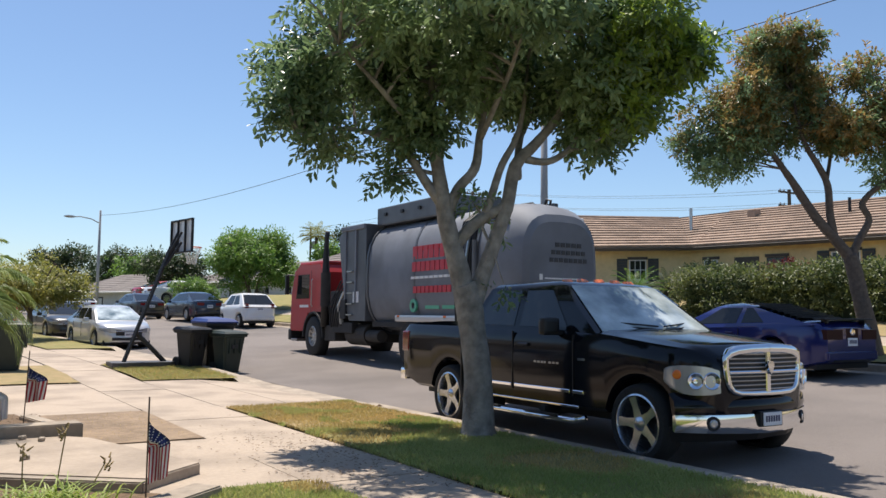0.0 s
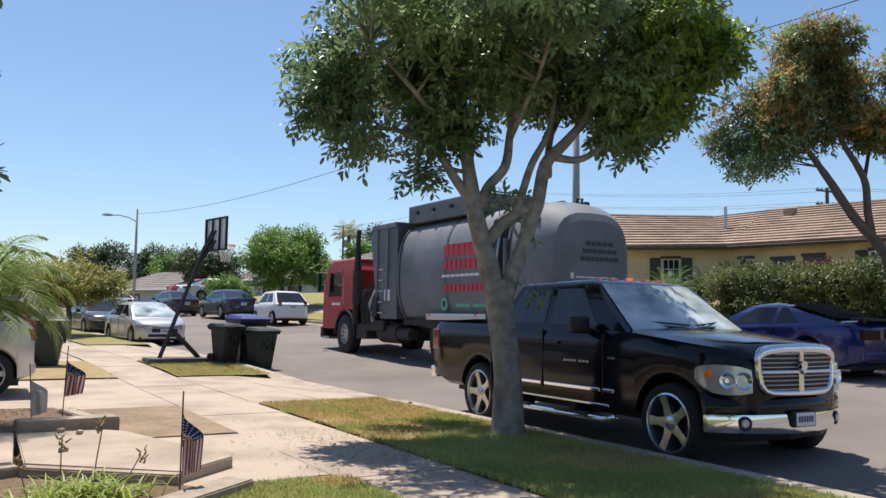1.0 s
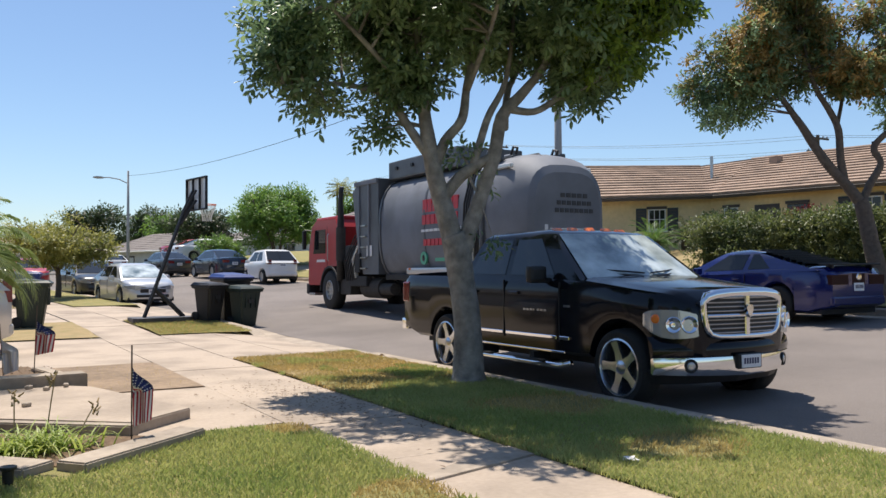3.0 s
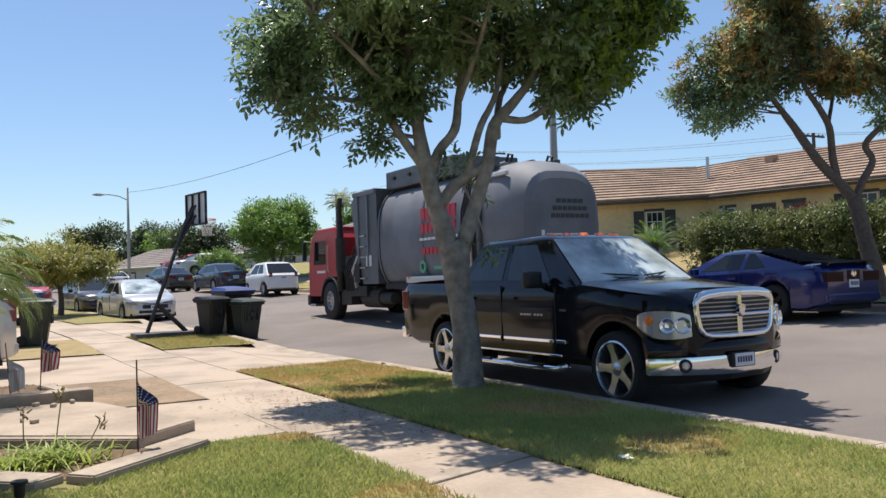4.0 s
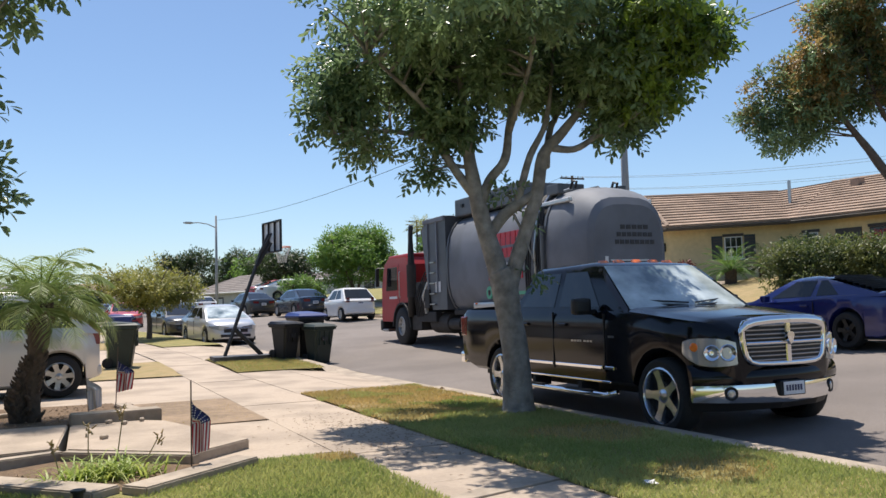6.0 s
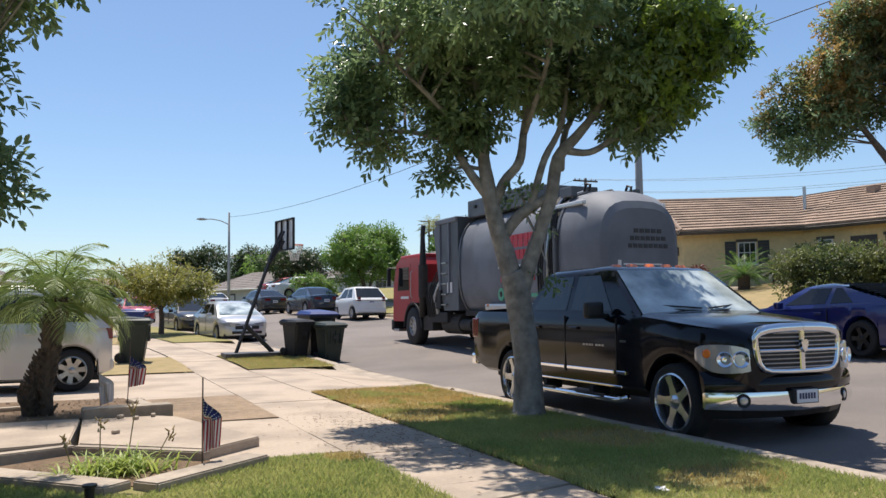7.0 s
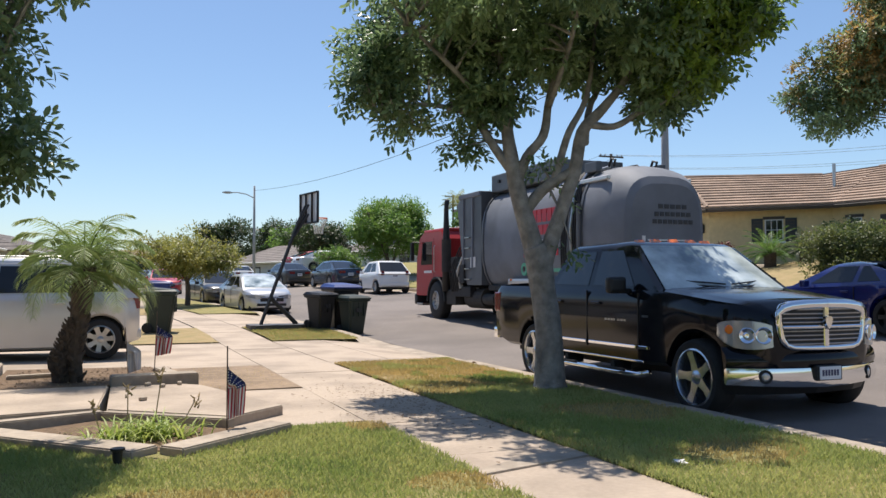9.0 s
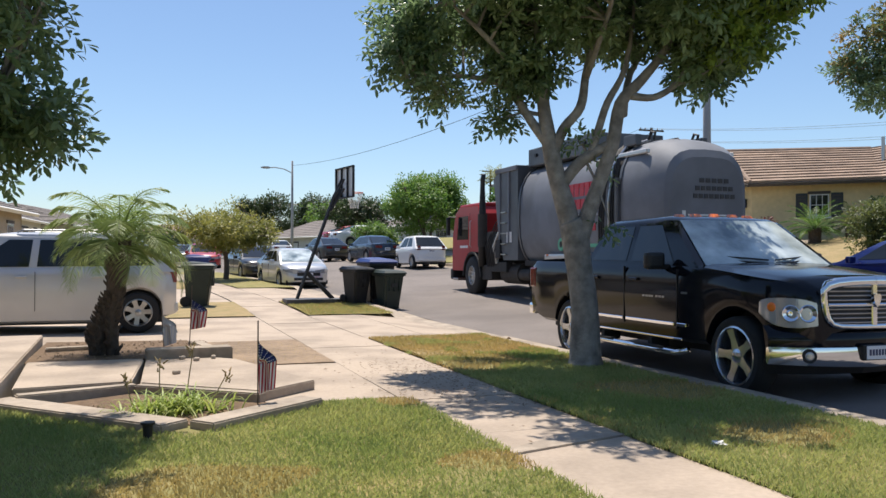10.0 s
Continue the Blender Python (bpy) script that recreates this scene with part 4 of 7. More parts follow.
        part("bed_gap", abox(min(sg * 0.985, sg * 1.0135), max(sg * 0.985, sg * 1.0135), 3.97, 3.99, 0.55, 1.33), M["dark"], th)
        for yd in (2.6, 3.55):
            part("door_handle", abox(min(sg * 1.0, sg * 1.035), max(sg * 1.0, sg * 1.035), yd - 0.1, yd + 0.1, 1.13, 1.165, 0.01, 1), P, th)
        for o, wd in ((0, 0.05), (0.06, 0.05), (0.12, 0.05), (0.21, 0.03), (0.25, 0.05), (0.31, 0.05), (0.37, 0.05)):
            part("badge_letter", abox(min(sg * 1.005, sg * 1.016), max(sg * 1.005, sg * 1.016), 1.95 + o * 1.1, 1.95 + o * 1.1 + wd * 0.85, 0.94, 0.963), M["steel"], th)
        part("badge_mark", abox(min(sg * 1.0, sg * 1.016), max(sg * 1.0, sg * 1.016), 1.5, 1.62, 1.0, 1.025), M["chrome"], th)
        part("tail_light", abox(min(sg * 0.9, sg * 1.012), max(sg * 0.9, sg * 1.012), 5.42, 5.61, 0.95, 1.25, 0.02), M["red_lamp"], th)
        tube_w = tube(bmesh.new(), [(-sg * 0.1 + sg * 0.05, 1.3, 1.335), (sg * 0.35, 1.36, 1.36), (sg * 0.72, 1.5, 1.38)], 0.012, 6)
        part("wiper", tube_w, M["dark"], th)
        part("wiper_blade", tube(bmesh.new(), [(sg * 0.05, 1.34, 1.38), (sg * 0.3, 1.38, 1.4), (sg * 0.6, 1.5, 1.42)], 0.01, 6), M["dark"], th)
    part("rear_bumper", abox(-0.98, 0.98, 5.53, 5.73, 0.52, 0.7, 0.04), M["chrome"], th)
    part("tow_hitch", abox(-0.06, 0.06, 5.68, 5.9, 0.44, 0.52, 0.01, 1), M["chassis"], th)
    return th


pickup()

# blue coupe across the street, facing away
COUPE_SH = [(0, 0.58), (0.05, 0.68), (0.2, 0.76), (0.5, 0.82), (1.4, 0.92), (2.4, 0.95), (3.4, 1.0), (4.3, 1.03), (4.6, 1.02), (4.72, 0.98), (4.78, 0.88)]
COUPE_PLAN = [(0, 0.7), (0.15, 0.85), (0.5, 0.96), (0.9, 1.0), (2.4, 0.97), (3.4, 1.0), (4.4, 0.97), (4.7, 0.9), (4.78, 0.82)]
coupe = car("coupe", pose(8.95, 13.75, land(8.95, 12), 0, 0, 180), "dark blue sports coupe with black rear louvres", 4.78, 1.88, COUPE_SH, (1.35, 2.35, 2.95, 4.4, 0.92, 1.02, 1.37),
            [(1.85, 2.85, 2.4, 2.9), (2.98, 3.5, 3.0, 3.15)], [(0.95, 0.345), (3.68, 0.345)], M["blue_paint"], COUPE_PLAN, rim_mat=M["black_rim"], spokes=5,
            head=(0.4, 0.6, 0.15, 0.35), tail=(0.5, 0.72, 0.18), wheel_w=0.25, mirror_y=1.75, doors=((1.6, 1.35),), wr=0.7, tail_mat=M["smoked"])
part("rear_panel", abox(-0.2, 0.2, 4.74, 4.785, 0.72, 0.93, 0.02), M["smoked"], coupe)
for k in range(8):
    t = k / 8
    y = 3.05 + 1.15 * t
    z = 1.39 - 0.3 * t
    part("louvre", abox(-0.56 - 0.08 * t, 0.56 + 0.08 * t, y, y + 0.12, z - 0.015, z + 0.015, 0.004, 1, m=None), M["dark"], coupe)
part("spoiler", abox(-0.78, 0.78, 4.5, 4.74, 1.08, 1.115, 0.015), M["dark"], coupe)
for sg in (-1, 1):
    part("spoiler_post", abox(sg * 0.6 - 0.03, sg * 0.6 + 0.03, 4.56, 4.68, 1.02, 1.09), M["dark"], coupe)
part("rear_badge", lathe(bmesh.new(), [(0.001, 0.02), (0.06, 0.018), (0.07, 0.0)], 16, m=pose(0, 4.785, 0.86, 0, 0, 90)), M["chrome"], coupe)
part("exhaust_panel", abox(-0.6, 0.6, 4.7, 4.79, 0.3, 0.42, 0.03), M["dark"], coupe)

# cars further along
sedan("sedan", street(0.75, 28.4), 28.4, 6.5, "silver sedan with sunshade parked at the kerb", M["sedan_silver"], True)
sedan("sedan", street(0.85, 34.6), 34.6, 6, "dark grey sedan parked behind the silver one", M["dark_paint"])
sedan("sedan", street(9.4, 46.3), 46.3, 186, "dark blue sedan parked across the street", M["navy_paint"])
sedan("sedan", street(8.7, 53), 53, 187, "dark grey sedan far along the street", M["dark_paint"])
sedan("sedan", street(14.6, 57), 57, 100, "red car parked in a far driveway", M["red_paint"])
sedan("sedan", street(14.4, 53.6), 53.6, 100, "white car parked in a far driveway", M["white_paint"])
sedan("sedan", street(1.0, 47), 47, 2, "maroon sedan far along the near kerb", M["red_paint"])
for i, (u, y, r, p, lb) in enumerate(((9.0, 72, 180, "white_paint", "white car far down the street"), (1.2, 62, 0, "dark_paint", "dark car far down the street"), (1.2, 72, 0, "white_paint", "white car far down the street"),
                                      (9, 82, 180, "sedan_silver", "silver car far down the street"), (1.2, 84, 0, "sedan_silver", "silver car far down the street"), (9, 95, 180, "dark_paint", "dark car far down the street"))):
    sedan("sedan", street(u, y), y, r, lb, M[p])
HATCH_SH = [(0, 0.55), (0.05, 0.68), (0.15, 0.8), (0.35, 0.9), (0.6, 0.96), (2.5, 1.0), (2.8, 0.98), (2.93, 0.92), (2.99, 0.8)]
hatch = car("hatchback", pose(street(9.0, 38.6), 38.6, land(street(9.0, 37), 37), 0, 0, 184), "small white hatchback parked across the street", 2.99, 1.68, HATCH_SH, (0.4, 1.2, 2.3, 2.93, 0.93, 0.97, 1.5),
            [(0.85, 1.7, 1.25, 1.75), (1.8, 2.45, 1.82, 2.2)], [(0.5, 0.3), (2.5, 0.3)], M["white_paint"], [(0, 0.58), (0.06, 0.74), (0.18, 0.87), (0.45, 1.0), (2.5, 1.0), (2.8, 0.94), (2.93, 0.86), (2.99, 0.72)], head=(0.35, 0.68, 0.18, 0.4), tail=(0.16, 0.85, 0.2), mirror_y=0.95)

VAN_SH = [(0, 0.75), (0.15, 0.88), (0.6, 1.0), (1.1, 1.08), (4.1, 1.12), (4.52, 1.08), (4.6, 0.9)]
VAN_PLAN = [(0, 0.7), (0.15, 0.86), (0.5, 0.97), (0.9, 1.0), (4.1, 1.0), (4.48, 0.93), (4.6, 0.82)]
van = car("minivan", pose(-9.42, 14.95, 0.165, 0, 0, -90), "silver minivan parked across the driveway behind palm", 4.6, 1.96, VAN_SH, (0.75, 1.75, 3.9, 4.5, 1.06, 1.1, 1.66),
          [(1.4, 2.3, 2.0, 2.35), (2.42, 3.5, 2.46, 3.5), (3.62, 4.25, 3.62, 3.9)], [(0.98, 0.345), (3.98, 0.345)], M["van_silver"], VAN_PLAN, spokes=7, head=(0.42, 0.72, 0.2, 0.5), tail=(0.2, 0.85, 0.32),
          mirror_y=1.45, doors=((1.4, 1.0), (2.4, 1.15)), wr=0.78)
part("roof_rail", tube(bmesh.new(), [(0.7, 2.1, 1.69), (0.7, 2.2, 1.73), (0.7, 3.8, 1.73), (0.7, 3.9, 1.69)], 0.016, 8), M["steel"], van)
part("roof_rail", tube(bmesh.new(), [(-0.7, 2.1, 1.69), (-0.7, 2.2, 1.73), (-0.7, 3.8, 1.73), (-0.7, 3.9, 1.69)], 0.016, 8), M["steel"], van)

# grey pickup in the far driveway, nose to the street, and the cars beside it
TRUCK_SH = [(0, 0.95), (0.1, 1.1), (0.6, 1.15), (1.5, 1.2), (3.9, 1.24), (5.75, 1.26), (5.8, 1.2)]
TRUCK_PLAN = [(0, 0.82), (0.2, 0.92), (0.6, 1.0), (5.6, 1.0), (5.8, 0.95)]
gx, gy = 10.2, 33.5
car("pickup_truck", pose(street(10.6, gy), gy, land(street(12, gy), gy) - 0.12, 4, 0, -90), "dark grey pickup truck backed into the far driveway", 5.8, 1.98, TRUCK_SH, (1.4, 2.15, 3.6, 3.95, 1.18, 1.22, 1.84),
    [(1.85, 2.75, 2.25, 2.78), (2.86, 3.75, 2.88, 3.5)], [(0.98, 0.4), (4.6, 0.4)], M["dark_paint"], TRUCK_PLAN, bottom=0.42, category="pickup", head=(0.3, 0.85, 0.2, 0.3), tail=(0.15, 0.85, 0.3), wheel_w=0.27, bed=(4.02, 5.7, 0.8), mirror_y=1.9)
sedan("sedan", 14.6, 26.6, 92, "white car on the driveway before the garage", M["white_paint"])
sedan("sedan", 14.3, 24.4, 92, "dark car on the driveway before the garage", M["navy_paint"])


# ---- garbage truck, standing in the street, facing away ----
M["tank"] = mat("tank_grey", (0.19, 0.205, 0.235), 0.68, 0.05, vary=0.18, scale=1.2, stains=0.25, stain_scale=0.9, bump=0.05, bump_scale=8)
M["hopper"] = mat("hopper_grey", (0.13, 0.14, 0.155), 0.5, 0.1, vary=0.25, scale=1.5, stains=0.35, stain_scale=0.8)
M["cab_red"] = mat("cab_red", (0.42, 0.012, 0.014), 0.45, vary=0.1, scale=3, coat=0.1)
M["decal_red"] = mat("decal_red", (0.55, 0.03, 0.05), 0.5, vary=0.2, scale=9)
M["decal_white"] = mat("decal_white", (0.7, 0.7, 0.7), 0.5)
M["decal_green"] = mat("decal_green", (0.1, 0.4, 0.25), 0.5)
M["decal_dark"] = mat("decal_dark", (0.03, 0.03, 0.035), 0.5)
M["mud"] = mat("dusty_black", (0.05, 0.045, 0.04), 0.8, vary=0.4, scale=5)


def tank_ring(y, zc, hw, hh, n=28, p=2.9):
    """A rounded, slightly squared ring."""
    out = []
    for k in range(n):
        a = 2 * math.pi * k / n
        c, s = math.cos(a), math.sin(a)
        out.append((hw * math.copysign(abs(c) ** (2 / p), c), y, zc + hh * math.copysign(abs(s) ** (2 / p), s)))
    return out


def garbage_truck():
    X0, Y0 = 5.22, 12.85
    g = land(X0, 19)
    th = thing("garbage_truck", pose(X0, Y0, g) @ Matrix.Diagonal((0.97, 0.95, 0.97, 1)), "grey tank garbage truck with red cab, standing in street", "garbage truck")
    # chassis and wheels
    for sg in (-1, 1):
        part("frame_rail", abox(sg * 0.45 - 0.06, sg * 0.45 + 0.06, 1.2, 11.9, 0.75, 1.0, 0.01, 1), M["chassis"], th)
    part("gearbox", abox(-0.4, 0.4, 7.0, 11.2, 0.5, 0.85, 0.06), M["chassis"], th)
    for yw, dual in ((2.9, True), (4.3, True), (10.25, False)):
        part("axle", tube(bmesh.new(), [(-1.1, yw, 0.54), (1.1, yw, 0.54)], 0.09, 10), M["chassis"], th)
        for sg in (-1, 1):
            w = 0.56 if dual else 0.34
            wheel(th, sg * (1.26 - w / 2), yw, 0.58 if dual else 0.61, w, sg, M["steel"], 10, 0.5, 0.06)
    # tank
    zc, hw, hh = 2.28, 1.26, 1.46
    rings = [tank_ring(y, zc, hw * s, hh * s) for y, s in ((1.55, 1.0), (6.7, 1.0), (6.72, 0.99))]
    soften(part("tank", loft(bmesh.new(), rings), M["tank"], th), 25)
    rings = [tank_ring(y, zc + dz, hw * a, hh * b, p=pp) for y, a, b, dz, pp in ((1.5, 1.0, 1.0, 0, 2.9), (1.2, 1.0, 1.0, 0, 2.9), (0.75, 0.985, 0.985, 0, 2.9), (0.35, 0.93, 0.93, -0.03, 3.0), (0.08, 0.8, 0.82, -0.06, 3.2), (0.0, 0.7, 0.72, -0.08, 3.4))]
    soften(part("tailgate", loft(bmesh.new(), rings), M["tank"], th), 25)
    soften(part("tailgate_seal", loft(bmesh.new(), [tank_ring(1.42, zc, hw * 1.012, hh * 1.012), tank_ring(1.64, zc, hw * 1.012, hh * 1.012)]), M["chassis"], th), 40)
    for y, s in ((1.36, 1.02), (1.7, 1.02), (6.6, 1.025), (4.1, 1.008)):
        soften(part("tank_band", loft(bmesh.new(), [tank_ring(y - 0.045, zc, hw * s, hh * s), tank_ring(y + 0.045, zc, hw * s, hh * s)]), M["hopper"], th), 40)
    for sg in (-1, 1):
        part("hydraulic_pipe", tube(bmesh.new(), [(sg * 1.3, 1.72, 1.2), (sg * 1.33, 1.7, 2.4), (sg * 1.22, 1.68, 3.2), (sg * 0.9, 1.66, 3.62), (sg * 0.4, 1.5, 3.78)], 0.035, 8), M["steel"], th)
        part("hydraulic_ram", tube(bmesh.new(), [(sg * 1.3, 1.4, 1.3), (sg * 1.32, 1.36, 2.9)], 0.055, 10), M["hopper"], th)
        part("hinge", abox(sg * 0.85 - 0.08, sg * 0.85 + 0.08, 1.25, 1.75, 3.62, 3.86, 0.03), M["hopper"], th)
        part("tank_sill", abox(min(sg * 0.7, sg * 1.1), max(sg * 0.7, sg * 1.1), 1.6, 6.6, 0.95, 1.1, 0.02), M["chassis"], th)
        part("mudguard", abox(min(sg * 0.72, sg * 1.27), max(sg * 0.72, sg * 1.27), 2.15, 5.05, 1.1, 1.27, 0.05), M["van_silver"], th, "silver mudguard over the rear wheels")
        part("mud_flap", abox(sg * 0.98 - 0.28, sg * 0.98 + 0.28, 2.1, 2.13, 0.35, 1.1), M["rubber"], th)
    for sg in (-1, 1):
        part("lift_strut", abox(sg * 1.05 - 0.05, sg * 1.05 + 0.05, 0.55, 1.7, 3.36, 3.46, 0.02, 1), M["van_silver"], th)
        for k in range(3):
            part("seam_hose", tube(bmesh.new(), [(sg * (1.3 + 0.02 * k), 1.86 + 0.1 * k, 1.1), (sg * 1.36, 1.9 + 0.09 * k, 1.9), (sg * 1.34, 1.84 + 0.1 * k, 2.7), (sg * 1.18, 1.8 + 0.1 * k, 3.35), (sg * 0.7, 1.7 + 0.1 * k, 3.76)], 0.026, 6), M["dark"], th)
    part("hose", tube(bmesh.new(), [(-0.15, 1.4, 3.74), (-0.1, 0.9, 3.74), (-0.3, 0.5, 3.6), (-0.25, 0.2, 3.3), (-0.4, 0.05, 3.05)], 0.03, 8), M["dark"], th)
    for x in (-0.6, 0.5):
        part("lifting_eye", tube(bmesh.new(), [(x, 1.05, 3.72), (x, 1.0, 3.86), (x, 1.15, 3.9), (x, 1.25, 3.74)], 0.03, 8), M["dark"], th)
    for k in range(3):
        part("hydraulic_hose", tube(bmesh.new(), [(-1.27, 1.5 + 0.07 * k, 1.15), (-1.33, 1.5 + 0.07 * k, 1.9 + 0.1 * k), (-1.3, 1.46 + 0.08 * k, 2.7), (-1.15, 1.5 + 0.06 * k, 3.35)], 0.018, 6), M["dark"], th)
    for k in range(5):
        part("rung", abox(-1.3, -1.22, 7.5, 7.85, 1.25 + 0.3 * k, 1.28 + 0.3 * k), M["steel"], th)
    for k in range(3):
        part("hose", tube(bmesh.new(), [(-1.22, 8.3 + 0.12 * k, 0.95), (-1.3, 8.32 + 0.12 * k, 1.3), (-1.22, 8.15 + 0.1 * k, 1.85)], 0.02, 6), M["dark"], th)
    part("air_tank", tube(bmesh.new(), [(-1.0, 6.2, 0.7), (-1.0, 6.9, 0.7)], 0.16, 14), M["mud"], th)
    # top box and hopper
    part("top_box", abox(-0.95, 0.95, 3.0, 6.7, 3.66, 4.15, 0.04), M["hopper"], th)
    for k in range(4):
        part("box_hook", abox(-1.0, -0.94, 3.4 + k * 0.9, 3.52 + k * 0.9, 3.9, 3.98), M["dark"], th)
    bm = loft(bmesh.new(), [[(-1.24, y, z) for y, z in ((6.75, 1.1), (7.75, 1.1), (8.1, 1.75), (8.5, 3.45), (8.25, 3.62), (6.75, 3.72))], [(1.24, y, z) for y, z in ((6.75, 1.1), (7.75, 1.1), (8.1, 1.75), (8.5, 3.45), (8.25, 3.62), (6.75, 3.72))]])
    part("hopper", bm, M["hopper"], th)
    for y in (7.3, 7.95):
        part("hopper_rib", abox(-1.28, -1.24, y, y + 0.08, 1.6, 3.6), M["tank"], th)
    part("hopper_rim", abox(-1.29, 1.29, 6.8, 8.3, 3.6, 3.74, 0.03), M["tank"], th)
    part("hopper_sign", abox(-1.256, -1.245, 7.15, 7.5, 1.6, 1.9), M["decal_white"], th)
    part("lift_arm", abox(-1.22, -1.02, 7.6, 8.9, 0.75, 1.05, 0.03), M["chassis"], th)
    part("lift_cylinder", tube(bmesh.new(), [(-1.2, 8.3, 1.0), (-1.28, 8.35, 1.5), (-1.22, 8.1, 1.9)], 0.06, 8), M["steel"], th)
    part("valve_block", abox(-1.3, -1.05, 7.9, 8.25, 1.15, 1.7, 0.03), M["chassis"], th)
    part("fuel_tank", tube(bmesh.new(), [(-0.85, 7.0, 0.72), (-0.85, 8.2, 0.72)], 0.3, 18), M["mud"], th)
    part("battery_box", abox(-1.2, -0.6, 8.75, 9.5, 0.5, 0.95, 0.03), M["mud"], th)
    part("pump_housing", abox(-1.15, 0.9, 8.35, 9.3, 0.95, 1.5, 0.04), M["chassis"], th)
    part("oil_tank", abox(-1.2, -0.75, 8.6, 9.15, 1.5, 1.95, 0.05), M["mud"], th)
    for k in range(4):
        part("hydraulic_hose", tube(bmesh.new(), [(-1.22, 8.55 + 0.14 * k, 0.9), (-1.3, 8.58 + 0.13 * k, 1.3 + 0.06 * k), (-1.24, 8.45 + 0.13 * k, 1.75), (-1.1, 8.3 + 0.1 * k, 2.0 + 0.08 * k)], 0.022, 6), M["dark"], th)
    part("exhaust_pipe", tube(bmesh.new(), [(-1.2, 9.48, 0.9), (-1.2, 9.48, 2.2), (-1.2, 9.48, 3.3), (-1.2, 9.46, 3.55), (-1.2, 9.4, 3.72)], [0.13, 0.13, 0.075, 0.075, 0.075], 14), M["dark"], th, "tall black exhaust stack", smooth=True)
    part("heat_shield", tube(bmesh.new(), [(-1.2, 9.48, 1.5), (-1.2, 9.48, 2.5)], 0.15, 14), M["mud"], th)
    # cab
    side = [(9.75, 1.35), (9.75, 2.55), (9.9, 2.78), (11.5, 2.8), (11.9, 2.6), (12.15, 1.9), (12.2, 0.75), (11.05, 0.75), (11.0, 1.05), (10.8, 1.3), (10.0, 1.35)]
    bm = loft(bmesh.new(), [[(x * 1.0, y, z) for y, z in side] for x in (-1.2, -1.15)] + [[(x, y, z) for y, z in side] for x in (1.15, 1.2)])
    cabp = part("cab", bm, M["cab_red"], th, "red cab with dark window")
    part("cab_roof", abox(-1.1, 1.1, 9.9, 11.75, 2.78, 2.9, 0.05), M["cab_red"], cabp)
    part("windscreen", pane([(-1.05, 12.16, 1.8), (-1.05, 11.93, 2.55), (1.05, 11.93, 2.55), (1.05, 12.16, 1.8)][::-1]), M["glass"], cabp)
    for sg in (-1, 1):
        q = [(sg * 1.2, 10.7, 1.75), (sg * 1.2, 11.75, 1.75), (sg * 1.2, 11.6, 2.5), (sg * 1.2, 10.7, 2.5)]
        part("cab_window", pane(q if sg > 0 else q[::-1]), M["glass"], cabp)
        part("door_gap", abox(min(sg * 1.19, sg * 1.205), max(sg * 1.19, sg * 1.205), 10.55, 10.57, 1.3, 2.6), M["dark"], cabp)
        part("cab_mirror", abox(sg * 1.42 - 0.06, sg * 1.42 + 0.06, 11.95, 12.05, 1.9, 2.5, 0.02), M["dark"], cabp)
        part("mirror_arm", tube(bmesh.new(), [(sg * 1.2, 11.85, 2.5), (sg * 1.42, 12.0, 2.52)], 0.018, 6), M["dark"], cabp)
        part("grab_rail", tube(bmesh.new(), [(sg * 1.22, 10.4, 1.5), (sg * 1.26, 10.4, 1.55), (sg * 1.26, 10.4, 2.3), (sg * 1.22, 10.4, 2.35)], 0.016, 6), M["steel"], cabp)
        part("fender", loft(bmesh.new(), [[(x, 10.25 + 0.78 * math.cos(a) * r, 0.58 + 0.78 * math.sin(a) * r) for a in (math.pi * k / 10 for k in range(11))] + [(x, 10.25 + 0.72 * math.cos(a) * r, 0.58 + 0.72 * math.sin(a) * r) for a in (math.pi * k / 10 for k in range(10, -1, -1))] for x, r in ((sg * 0.85, 1.0), (sg * 1.27, 1.0))]), M["chassis"], th)
        part("step", abox(min(sg * 0.9, sg * 1.22), max(sg * 0.9, sg * 1.22), 11.6, 12.1, 0.42, 0.5, 0.01, 1), M["steel"], th)
        part("door_mark", abox(min(sg * 1.2, sg * 1.206), max(sg * 1.2, sg * 1.206), 10.75, 11.45, 1.48, 1.56), M["decal_white"], cabp)
    part("bumper", abox(-1.22, 1.22, 12.1, 12.35, 0.45, 0.8, 0.05), M["chassis"], th)
    # lettering as plain bars on the side
    def bars(name, y0, y1, z0, z1, n, material):
        w = (y1 - y0) / n
        for k in range(n):
            zm = (z0 + z1) / 2
            x = -hw * (1 - abs((zm - zc) / hh) ** 2.9) ** (1 / 2.9)
            part(name, abox(x - 0.012, x + 0.05, y0 + k * w + w * 0.08, y0 + (k + 1) * w - w * 0.1, z0, z1), material, th)
    bars("company_mark", 2.45, 4.2, 2.62, 2.93, 7, M["decal_red"])
    bars("company_mark", 2.45, 4.2, 2.32, 2.55, 8, M["decal_red"])
    bars("slogan_mark", 2.3, 4.25, 2.14, 2.2, 9, M["decal_white"])
    bars("number_mark", 2.4, 4.15, 1.8, 1.96, 9, M["decal_red"])
    bars("green_mark", 2.2, 3.75, 1.42, 1.5, 2, M["decal_green"])
    part("green_emblem", lathe(bmesh.new(), [(0.08, -0.03), (0.16, -0.03), (0.16, 0.02)], 18, m=pose(-1.22, 4.15, 1.5)), M["decal_green"], th)
    for y in (2.6, 4.8):
        part("side_marker", abox(-1.27, -1.2, y, y + 0.12, 1.2, 1.26), M["amber"], th)
